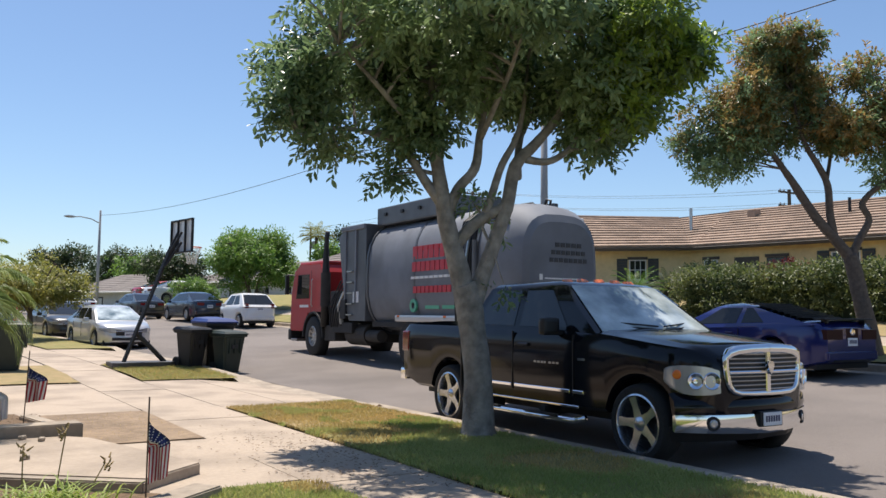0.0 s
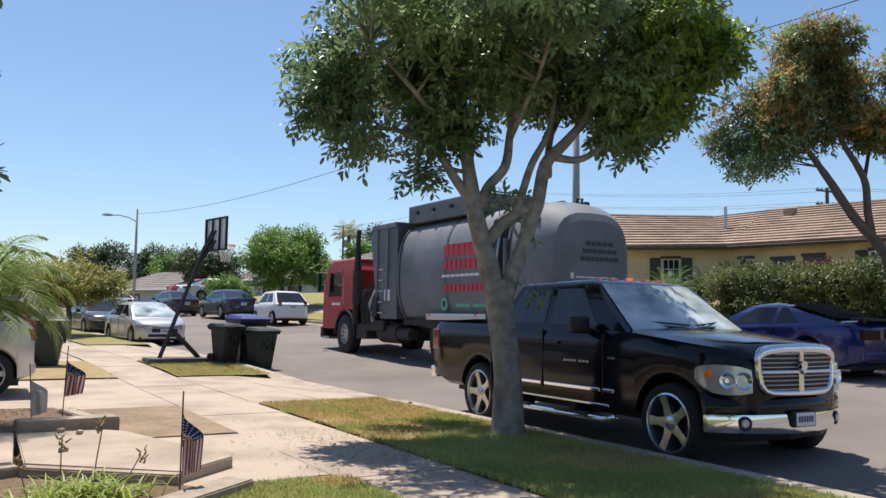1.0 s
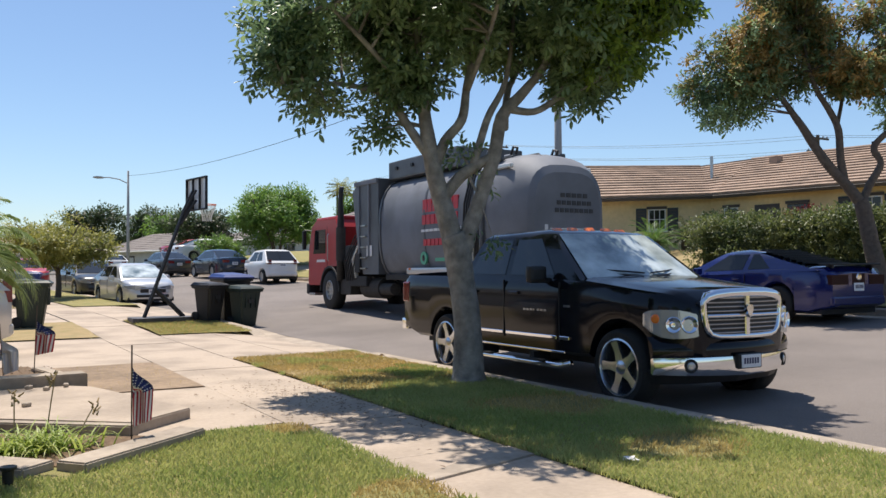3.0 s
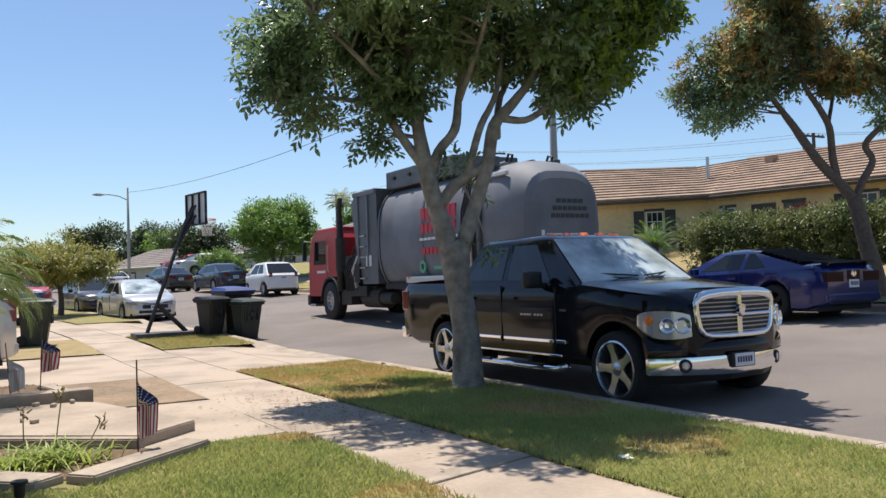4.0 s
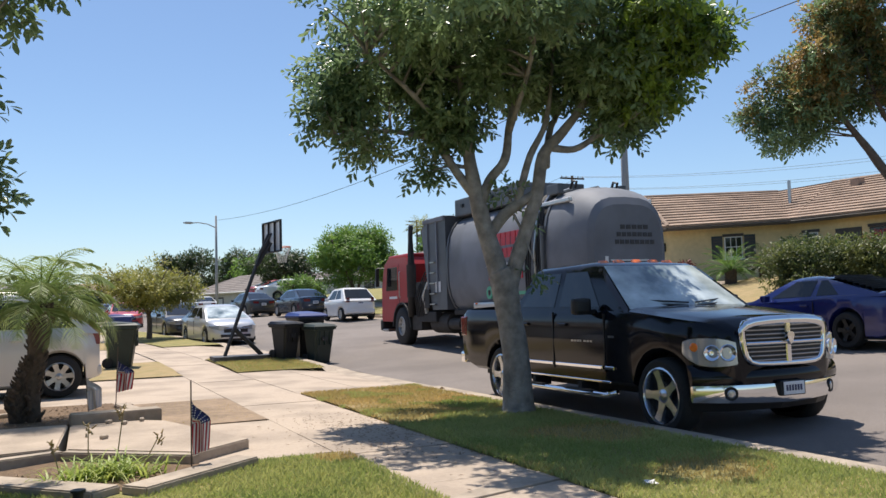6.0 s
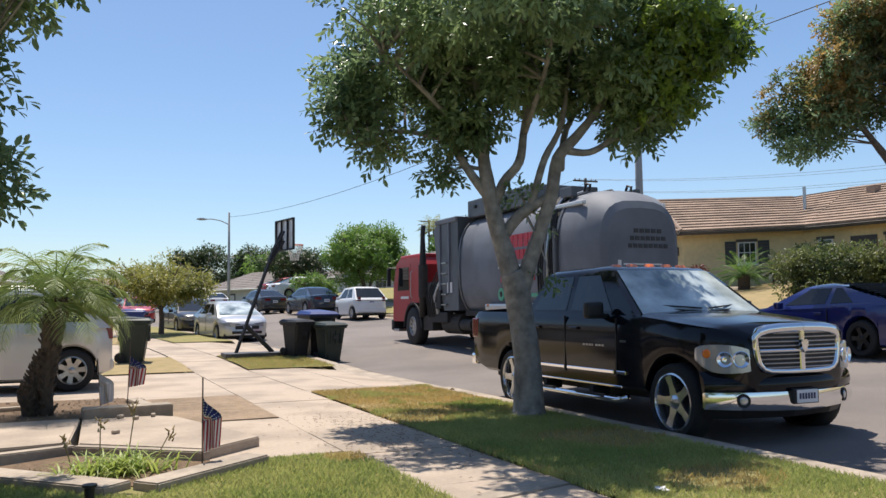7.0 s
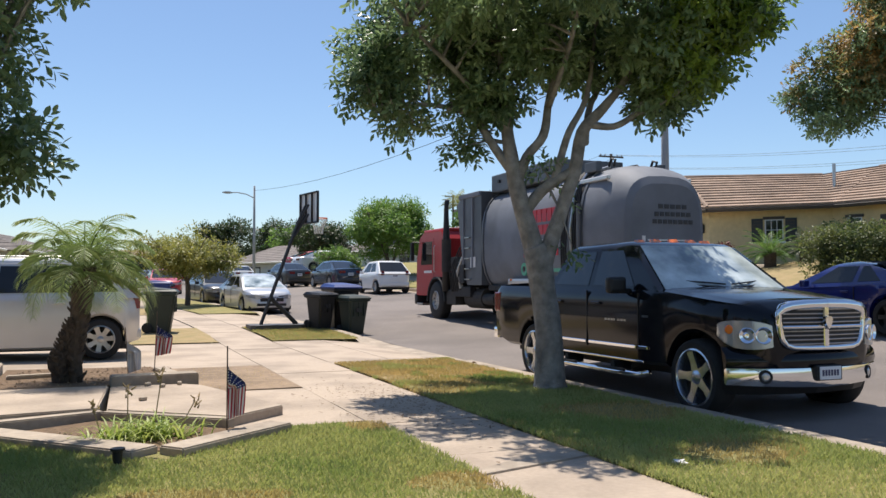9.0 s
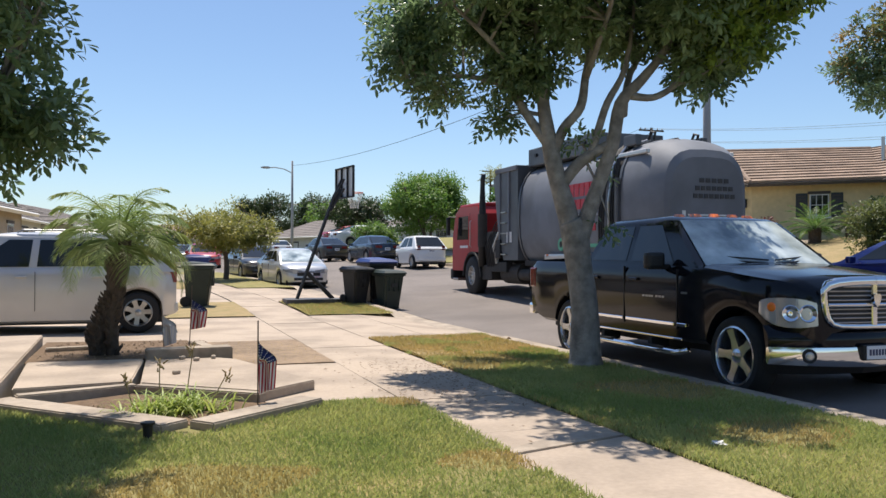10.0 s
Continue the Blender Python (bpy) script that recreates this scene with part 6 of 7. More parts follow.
def hoop():
    th = thing("basketball_hoop", pose(-1.55, 20.6, land(-1.5, 20.6) + 0.02), "portable black basketball hoop leaning over the street", "basketball hoop")
    part("base", loft(bmesh.new(), [[(x, y, z) for x, y in ((-0.42, -0.38), (-0.3, -0.5), (0.9, -0.36), (1.06, -0.2), (1.08, 0.2), (0.95, 0.36), (-0.3, 0.5), (-0.42, 0.38))] for z in (0.0, 0.07, 0.11)]), mat("base_plastic", (0.07, 0.07, 0.075), 0.6, vary=0.3, scale=6), th)
    for dy in (-0.05, 0.05):
        part("pole", tube(bmesh.new(), [(-0.1, dy * 1.4, 0.1), (0.85, dy * 1.4, 2.75)], 0.034, 10), M["dark"], th)
    part("brace", tube(bmesh.new(), [(0.84, 0, 0.1), (0.55, 0, 0.4), (0.15, 0, 0.8)], 0.06, 8), M["dark"], th, "black strut")
    for dy in (-0.1, 0.1):
        part("arm", tube(bmesh.new(), [(0.75, dy, 2.4), (1.1, dy * 2, 3.0)], 0.03, 8), M["dark"], th)
        part("arm", tube(bmesh.new(), [(0.85, dy, 2.75), (1.1, dy * 2, 3.25)], 0.03, 8), M["dark"], th)
    m = pose(1.15, 0.0, 2.75, 0, 0, 10)
    bm = bmesh.new()
    for y0, y1, z0, z1 in ((-0.6, 0.6, 0, 0.035), (-0.6, 0.6, 0.795, 0.83), (-0.6, -0.57, 0, 0.83), (0.57, 0.6, 0, 0.83), (-0.21, -0.19, 0, 0.8), (0.19, 0.21, 0, 0.8)):
        box(bm, -0.03, 0.03, y0, y1, z0, z1, m=m)
    bd = part("backboard_frame", bm, M["dark"], th)
    part("backboard", box(bmesh.new(), 0.025, 0.04, -0.56, 0.56, 0.04, 0.8, m=m), mat("milky_acrylic", (0.55, 0.58, 0.62), 0.2), bd)
    ring = [m @ Vector((0.28 + 0.23 * math.cos(a), 0.23 * math.sin(a), 0.16)) for a in (2 * math.pi * k / 20 for k in range(21))]
    rim = part("rim", tube(bmesh.new(), ring, 0.012, 6, cap=False), mat("rim_orange", (0.6, 0.12, 0.03), 0.5), th)
    bm = bmesh.new()
    for k in range(12):
        a = 2 * math.pi * k / 12
        for s in (-1, 1):
            tube(bm, [m @ Vector((0.28 + r * math.cos(a + s * t), r * math.sin(a + s * t), z)) for r, t, z in ((0.225, 0, 0.15), (0.17, 0.26, 0.0), (0.12, 0.52, -0.14), (0.11, 0.8, -0.26))], 0.005, 4)
    part("net", bm, M["trim_white"], rim)
    return th


hoop()


# ---- hedge, palms, plants ----
hedge = thing("hedge", Matrix(), "long clipped green hedge before the yellow house", "hedge")
hx = lambda y: 15.2 + 0.05 * (16 - y)
rng_h = np.random.default_rng(11)
hc = []
for y in spread(3, 18.3, 0.55):
    b = land(hx(y), y)
    for dx in (0, 0.7):
        hc.append((hx(y) + dx + rng_h.normal() * 0.06, y, b + 0.5, 0.52, 0.5, 0.55))
        hc.append((hx(y) + dx + rng_h.normal() * 0.08, y + 0.2, b + 1.2 + rng_h.normal() * 0.05, 0.5, 0.5, 0.45))
v, f = leaf_cloud(hc, 12000, 5, 0.12, rng_h, 0.0, 0.6)
from_arrays("foliage", v, f, M["leaf_hedge"], hedge)
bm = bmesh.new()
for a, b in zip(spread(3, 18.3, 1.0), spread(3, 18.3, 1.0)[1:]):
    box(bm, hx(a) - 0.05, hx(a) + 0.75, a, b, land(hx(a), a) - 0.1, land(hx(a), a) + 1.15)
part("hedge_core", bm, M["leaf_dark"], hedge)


def palm(name, x, y, z, stems, fronds, length, label, bark, lift=0.9, seed=2, leaflet=0.26, mat_f=None, droop=1.0):
    """A small feather palm: stems with old leaf bases, arching fronds of narrow leaflets."""
    th = thing(name, pose(x, y, z), label, "palm")
    rng = random.Random(seed)
    tops = []
    for pts, radii in stems:
        bm = tube(bmesh.new(), pts, radii, 10)
        for k in range(150):
            t = rng.random() ** 0.8
            i = min(len(pts) - 2, int(t * (len(pts) - 1)))
            u = t * (len(pts) - 1) - i
            c = Vector(pts[i]).lerp(Vector(pts[i + 1]), u)
            r = radii[i] + (radii[i + 1] - radii[i]) * u
            a = rng.random() * 6.283
            d = Vector((math.cos(a), math.sin(a), 0))
            s = Vector((-d.y, d.x, 0)) * 0.03
            p = c + d * r * 0.85
            loft(bm, [[p - s, p + s, p + s + Vector((0, 0, 0.05)), p - s + Vector((0, 0, 0.05))], [p + d * 0.05 - s * 0.5 + Vector((0, 0, 0.07)), p + d * 0.05 + s * 0.5 + Vector((0, 0, 0.07)), p + d * 0.05 + s * 0.4 + Vector((0, 0, 0.1)), p + d * 0.05 - s * 0.4 + Vector((0, 0, 0.1))]])
        part("trunk", bm, bark, th)
        tops.append(Vector(pts[-1]))
    for k in range(fronds):
        top = tops[0] if len(tops) == 1 or k % 7 else tops[0]
        a = 2.4 * k + rng.random() * 0.4
        el = lift * (0.15 + 1.25 * (k / fronds)) - 0.25
        L = length * (0.8 + 0.3 * rng.random())
        d = Vector((math.cos(a), math.sin(a), 0))
        sp = []
        p = top.copy()
        n = 12
        for i in range(n + 1):
            e = el - droop * (i / n) ** 1.6
            p = p + (d * math.cos(e) + Vector((0, 0, math.sin(e)))) * L / n
            sp.append(p.copy())
        bm = tube(bmesh.new(), [top] + sp, [0.014 - 0.0009 * i for i in range(n + 2)], 4)
        side = Vector((-d.y, d.x, 0))
        for i in range(2, len(sp)):
            for q in (0, 0.33, 0.66):
                c = sp[i - 1].lerp(sp[i], q)
                dr = (sp[i] - sp[i - 1]).normalized()
                ln = leaflet * math.sin(math.pi * min(1, 0.2 + 0.75 * (i + q) / len(sp))) * (0.85 + 0.3 * rng.random())
                for sg in (-1, 1):
                    o = (dr * 0.7 + side * sg * 0.8 + Vector((0, 0, -0.25 + 0.3 * rng.random()))).normalized() * ln
                    w = dr * (0.0055 if leaflet < 0.5 else 0.012)
                    tip = c + o + Vector((0, 0, -0.25 * ln))
                    vs = [bm.verts.new(t) for t in (c - w, c + w, c + o * 0.6 + w, tip, c + o * 0.6 - w)]
                    bm.faces.new(vs)
        part("frond", bm, mat_f or M["frond"], th)
    return th


M["palm_bark"] = mat("palm_bark", (0.11, 0.085, 0.065), 0.95, vary=0.5, scale=14, bump=0.9, bump_scale=25)
palm("palm", -5.68, 10.0, 0.25, [([(0.0, 0, -0.05), (-0.02, 0, 0.35), (0.02, 0, 0.75), (0.06, 0, 1.15), (0.07, 0, 1.34)], [0.08, 0.075, 0.105, 0.135, 0.1]), ([(-0.17, 0.05, -0.05), (-0.2, 0.05, 0.2), (-0.12, 0.03, 0.45), (-0.04, 0, 0.7)], [0.1, 0.1, 0.08, 0.06])],
     30, 1.02, "small date palm with shaggy trunk in bed", M["palm_bark"], 1.25, 4, 0.36, None, 1.7)
palm("cycad", 17.2, 22.6, land(17.2, 22.6), [([(0, 0, -0.1), (0, 0, 0.5)], [0.2, 0.22])], 30, 1.3, "dark green cycad by the yellow house wall", M["palm_bark"], 1.1, 6, 0.22, M["leaf_light"])
palm("cycad", 18.6, 22.3, land(18.6, 22.3), [([(0, 0, -0.1), (0, 0, 0.4)], [0.2, 0.22])], 26, 1.1, "dark green cycad by the yellow house wall", M["palm_bark"], 1.1, 7, 0.2, M["leaf_dark"])
palm("palm", 36.4, 97, 3.3, [([(0, 0, 0), (0.2, 0, 4.5), (0.2, 0, 8.0)], [0.25, 0.2, 0.2])], 30, 2.6, "tall far palm above the rooftops", M["palm_bark"], 1.1, 8, 0.7, M["leaf_olive"])


def bush(name, x, y, r, h, m, label, n=500, size=0.12, seed=1):
    th = thing(name, pose(x, y, land(x, y)), label, "bush")
    rng = np.random.default_rng(seed)
    v, f = leaf_cloud([(0, 0, h * 0.45, r, r, h * 0.5), (r * 0.4, -r * 0.2, h * 0.6, r * 0.6, r * 0.6, h * 0.4), (-r * 0.4, r * 0.2, h * 0.55, r * 0.6, r * 0.6, h * 0.4)], n, 5, size, rng, 0.0)
    from_arrays("foliage", v, f, m, th)
    part("stem", tube(bmesh.new(), [(0, 0, -0.05), (0, 0, h * 0.5)], 0.05, 6), M["dark_bark"], th)
    return th


M["leaf_maroon"] = leaf_mat("maroon_leaf", (0.1, 0.015, 0.02), (0.16, 0.03, 0.03))
bush("bush", 16.9, 25.0, 0.5, 0.9, M["leaf_maroon"], "small maroon bush by the garage corner", 250, 0.14, 3)
bush("bush", 19.6, 21.5, 0.8, 1.5, M["leaf_dark"], "dark bush against the house wall", 500, 0.13, 4)
bush("bush", 20.5, 18.5, 0.8, 1.6, M["leaf_maroon"], "red flowering bush behind the hedge", 300, 0.13, 5)
bush("bush", 21.2, 14.0, 0.9, 1.9, M["leaf_dark"], "dark bush beside the window", 500, 0.13, 6)


def far_tree(x, y, top, r, m, label, n, size, seed, low_part=0.3):
    """A tree some way off: trunk, plain limbs and a clumped crown."""
    g = land(x, y)
    h = max(1.5, top - g)
    rng = random.Random(seed)
    r *= 1.25
    low = h * low_part
    rz = (h - low) / 2
    cr = [(0, 0, low + rz, r * 0.8, r * 0.8, rz * 0.95)]
    for k in range(7):
        a = 6.283 * k / 7 + rng.random()
        q = r * (0.45 + 0.2 * rng.random())
        cr.append((q * math.cos(a), q * math.sin(a), low + rz * (0.5 + 1.0 * rng.random()), r * 0.42, r * 0.42, rz * 0.42))
    n = int(n * 1.7)
    return tree("tree", x, y, g, limb_set(h, 4, r, low, 0.05 + 0.03 * h * 0.5, seed), cr, ((m, 1.0),), label, n, 5, size, seed, M["dark_bark"], 7, n_clumps=60, clump_r=(r * 0.16, r * 0.34), twig=1.5, young=lambda c: True)


far_tree(-2.4, 33.0, 3.8, 1.69, M["leaf_olive"], "olive-green street tree on the far verge", 1500, 0.14, 41)
far_tree(9.5, 43.4, 6.6, 2.30, M["leaf_light"], "bright green bushy tree across the street", 2600, 0.2, 42, 0.1)
far_tree(8.2, 50.1, 3.8, 1.19, M["leaf_light"], "yellow-green shrub across the street", 700, 0.16, 43, 0.05)
far_tree(10.0, 63.2, 6.3, 2.32, M["leaf_dark"], "dark green tree among far houses", 900, 0.28, 44)
far_tree(10.7, 119.5, 10.8, 3.37, M["leaf_dark"], "dark round tree far beyond the houses", 700, 0.45, 45)
far_tree(19.6, 125.7, 11.0, 4.09, M["leaf_dark"], "dark round tree far beyond the houses", 700, 0.45, 46)
far_tree(14.3, 130.0, 6.4, 3.99, M["leaf_dark"], "dark round tree far beyond the houses", 600, 0.5, 47)
far_tree(-4.8, 83.7, 4.2, 3.54, M["leaf_dark"], "dark tree beyond the near houses", 700, 0.35, 48)
far_tree(-11.7, 102.1, 3.5, 5.18, M["leaf_olive"], "olive tree beyond the near houses", 600, 0.4, 49)
far_tree(1.2, 84.1, 6.1, 3.07, M["leaf_olive"], "olive tree far along the street", 600, 0.35, 50)
far_tree(15.7, 92.4, 7.3, 3.56, M["leaf_light"], "green tree behind the far houses", 600, 0.4, 51)
far_tree(29.6, 76.9, 9.0, 1.74, M["leaf_light"], "green tree behind the rooftops", 500, 0.4, 52)
far_tree(47.5, 107.7, 14.6, 2.86, M["leaf_dark"], "dark tree behind the rooftops", 500, 0.5, 53)
far_tree(50.7, 80.0, 13.0, 0.71, M["leaf_dark"], "narrow dark cypress behind the roofs", 400, 0.3, 54)
far_tree(16.1, 65.7, 8.9, 1.43, M["leaf_light"], "green tree over the far roofs", 500, 0.3, 55)

far_tree(-7.5, -9.0, 6.5, 2.6, M["leaf"], "leafy tree further back along the lawn", 1800, 0.14, 61)
far_tree(-1.0, -8.5, 6.2, 2.5, M["leaf"], "leafy street tree further back on the verge", 1800, 0.14, 62)
TL = [([(0, 0, -0.05), (0.05, 0, 1.0), (0.1, 0, 2.0)], [0.2, 0.16, 0.15]), ([(0.1, 0, 1.9), (0.9, 0.4, 2.4), (1.8, 0.6, 2.7), (2.5, 0.6, 2.5)], [0.1, 0.07, 0.04, 0.015]),
      ([(0.1, 0, 1.9), (0.3, -0.3, 3.0), (0.5, -0.5, 4.2)], [0.11, 0.08, 0.02]), ([(0.1, 0, 1.9), (-0.6, 0.5, 2.8), (-1.4, 0.8, 3.8)], [0.1, 0.07, 0.02])]
CL = [(0.2, 0, 4.2, 1.9, 1.9, 1.1), (1.3, 0.6, 3.7, 1.1, 1.1, 0.8), (2.7, 0.6, 2.4, 0.36, 0.45, 0.28), (2.25, 0.6, 2.15, 0.36, 0.45, 0.3), (1.9, 0.5, 2.75, 0.6, 0.8, 0.6), (2.55, 0.6, 3.35, 0.5, 0.6, 0.42), (2.3, -0.4, 2.9, 0.5, 0.6, 0.5), (1.6, -0.9, 3.1, 0.8, 0.9, 0.6), (2.9, -0.3, 4.2, 0.7, 0.8, 0.45), (2.9, 0.7, 4.3, 0.6, 0.8, 0.45), (-1.2, 0.4, 3.8, 1.2, 1.2, 0.9), (0.6, -1.2, 3.9, 1.2, 1.2, 0.9), (1.7, 0.4, 4.3, 0.7, 0.7, 0.7), (2.7, 0.7, 4.7, 0.95, 1.1, 0.55), (2.2, -0.6, 4.6, 0.9, 0.9, 0.6)]
tree("yard_tree", -8.95, 5.9, 0.17, TL, CL, ((M["leaf"], 1.0), (M["leaf_new"], 0.08)), "leafy green yard tree over the lawn", 7600, 9, 0.1, 9, n_clumps=250, young=lambda c: c[2] > 3.8)


# ---- front yard: planter, walk slabs, palm bed ----
def prism_part(name, outline, z0, z1, material, parent, bevel=0.012):
    bm = prism(bmesh.new(), outline, z0, z1)
    if bevel:
        bmesh.ops.bevel(bm, geom=[e for e in bm.edges if e.verts[0].co.z > z1 - 1e-4 or e.verts[1].co.z > z1 - 1e-4], offset=bevel, segments=2, affect="EDGES")
    return part(name, bm, material, parent)


def kerb_bar(parent, a, b, w, z0, z1, name="kerb_stone"):
    """A straight concrete edging from a to b."""
    av, bv = Vector((*a, 0)), Vector((*b, 0))
    d = (bv - av).normalized()
    n = Vector((-d.y, d.x, 0)) * w / 2
    return prism_part(name, [((av - n).x, (av - n).y), ((bv - n).x, (bv - n).y), ((bv + n).x, (bv + n).y), ((av + n).x, (av + n).y)], z0, z1, M["kerb"], parent)


front_walk = thing("front_walk", Matrix(), "pale concrete front walk slabs with low steps", "path", kind="structure")
prism_part("walk_slab", [(-4.6, 6.35), (-3.1, 6.4), (-3.1, 9.0), (-4.6, 9.05)], 0.05, 0.168, M["concrete"], front_walk)
prism_part("walk_slab", [(-5.34, 7.42), (-4.3, 6.55), (-3.74, 7.06), (-4.3, 9.02), (-4.5, 9.22), (-5.3, 9.25)], 0.05, 0.262, M["concrete"], front_walk)
prism_part("walk_slab", [(-6.42, 7.3), (-5.42, 7.44), (-5.32, 9.25), (-6.55, 9.3)], 0.05, 0.275, M["concrete"], front_walk)
prism_part("walk_slab", [(-11.5, 6.9), (-6.5, 7.1), (-6.68, 12.0), (-11.5, 12.0)], 0.05, 0.345, M["concrete"], front_walk)

prism_part("sidewalk_patch", [(-3.0, 4.02), (-1.99, 4.3), (-1.99, 4.62), (-2.6, 4.36), (-3.0, 4.16)], 0.1, 0.168, M["kerb"], sidewalk, 0.004)
planter = thing("planter_bed", Matrix(), "diamond planter bed with low concrete edging and soil", "planter", kind="structure")
prism_part("soil", [(-4.97, 5.6), (-4.2, 6.3), (-5.34, 7.3), (-6.2, 6.8)], 0.05, 0.185, M["soil"], planter, 0)
kerb_bar(planter, (-4.9, 5.42), (-3.92, 6.24), 0.25, 0.05, 0.24)
kerb_bar(planter, (-5.08, 5.46), (-6.5, 7.0), 0.28, 0.05, 0.238)
kerb_bar(planter, (-5.38, 7.36), (-6.35, 7.02), 0.14, 0.05, 0.262)
kerb_bar(planter, (-5.36, 7.3), (-4.32, 6.45), 0.12, 0.05, 0.264)

bed = thing("palm_bed", Matrix(), "raised palm bed of bare soil edged with concrete", "planter", kind="structure")
prism_part("soil", [(-6.6, 9.4), (-4.45, 9.5), (-4.75, 11.6), (-6.62, 11.9)], 0.05, 0.25, M["soil"], bed, 0)
kerb_bar(bed, (-5.3, 9.42), (-4.32, 9.5), 0.3, 0.05, 0.37)
kerb_bar(bed, (-4.42, 9.66), (-4.68, 11.0), 0.16, 0.05, 0.3)
kerb_bar(bed, (-6.5, 10.6), (-5.75, 10.75), 0.12, 0.05, 0.3)
rng_b = random.Random(12)
verts, faces = [], []
for k in range(500):
    x, y = rng_b.uniform(-6.5, -4.5), rng_b.uniform(9.55, 11.6)
    if rng_b.random() < 0.3:
        x, y = rng_b.gauss(-5.2, 0.35), rng_b.gauss(6.5, 0.3)
    z = 0.252 if y > 9 else 0.187
    if y < 9 and not (abs(x + 5.2) + abs(y - 6.45) < 0.75):
        continue
    r, a = rng_b.uniform(0.006, 0.022), rng_b.random() * 6.28
    i = len(verts)
    verts += [(x + r * math.cos(a + q), y + r * math.sin(a + q), z) for q in (0, 2.1, 4.2)] + [(x, y, z + r * 0.9)]
    faces += [(i, i + 1, i + 3), (i + 1, i + 2, i + 3), (i + 2, i, i + 3)]
tagged(from_arrays("soil_crumbs", verts, faces, M["soil_light"]), "loose crumbs of dry soil in the beds", "soil", kind="stuff")
dirt = thing("dirt_patch", Matrix(), "bare dry dirt patch beside the sidewalk", "ground", kind="structure")
prism_part("soil", [(-4.15, 9.06), (-3.12, 9.06), (-3.12, 11.95), (-4.45, 11.95), (-4.32, 9.5)], 0.05, 0.176, M["soil_light"], dirt, 0)

M["flag_red"] = mat("flag_red", (0.4, 0.02, 0.03), 0.8, vary=0.1)
M["flag_white"] = mat("flag_white", (0.75, 0.73, 0.7), 0.8, vary=0.08)
M["flag_blue"] = mat("flag_blue", (0.015, 0.025, 0.12), 0.8, vary=0.1)
M["flag_fade"] = mat("faded_flag", (0.62, 0.62, 0.66), 0.8, vary=0.15)


def small_flag(x, y, z, h, ang, tilt, label, faded=False, drop=0.85):
    """A stick with a hanging striped flag."""
    th = thing("flag", pose(x, y, z, 0, tilt, 0), label, "flag", "small flags in the yard")
    part("stick", tube(bmesh.new(), [(0, 0, -0.05), (0, 0, h)], 0.006, 6), M["wood_pole"], th)
    H, n, k = 0.22, 13, 14
    ca, sa = math.cos(ang), math.sin(ang)
    def P(u, v):
        # u along the fly, which hangs down; v along the hoist, which the droop turns sideways
        s = min(1.0, u * 2.4)
        s = s * s * (3 - 2 * s)
        out = 0.006 + (0.15 + 0.3 * (1 - drop)) * s * (1.05 - v) * (1 - 0.15 * u)
        wob = 0.03 * math.sin(v * 10 + u * 2.2) * s
        return Vector((out * ca - wob * sa, out * sa + wob * ca, h - 0.17 - v * H * (1 - 0.8 * s) - u * (0.28 + 0.12 * drop)))
    for s in range(n):
        m = (M["flag_red"] if s % 2 == 0 else M["flag_white"]) if not faded else (M["flag_fade"] if s % 2 else M["flag_white"])
        bm = bmesh.new()
        u0 = 0.42 if s < 7 else 0.0
        rows = [[bm.verts.new(P(u0 + (1 - u0) * i / k, (s + j) / n)) for i in range(k + 1)] for j in (0, 1)]
        for i in range(k):
            bm.faces.new((rows[0][i], rows[0][i + 1], rows[1][i + 1], rows[1][i]))
        part("stripe", bm, m, th, smooth=True)
    bm = bmesh.new()
    rows = [[bm.verts.new(P(0.42 * i / 6, 7 / n * j / 6)) for i in range(7)] for j in range(7)]
    for j in range(6):
        for i in range(6):
            bm.faces.new((rows[j][i], rows[j][i + 1], rows[j + 1][i + 1], rows[j + 1][i]))
    can = part("canton", bm, M["flag_blue"] if not faded else M["flag_fade"], th, smooth=True)
    bm = bmesh.new()
    for j in range(5):
        for i in range(5):
            for off in (0.003, -0.003):
                c = P(0.42 * (i + 0.5) / 5, 7 / n * (j + 0.5) / 5) + Vector((-sa, ca, 0)) * off
                a, b = Vector((ca, sa, 0)) * 0.006, Vector((0, 0, 0.006))
                bm.faces.new([bm.verts.new(q) for q in (c - a, c + b, c + a, c - b)])
    part("star", bm, M["flag_white"], can)
    return th


small_flag(-4.4, 6.13, 0.26, 0.66, -0.35, 0, "small striped flag on a stick in planter edging", drop=1.0)
small_flag(-4.76, 10.45, 0.3, 0.78, -0.6, 2, "small striped flag on a stick by the palm", drop=0.75)
small_flag(-5.08, 10.5, 0.26, 0.62, -0.5, -4, "faded pale flag drooping beside the palm", True, 0.9)


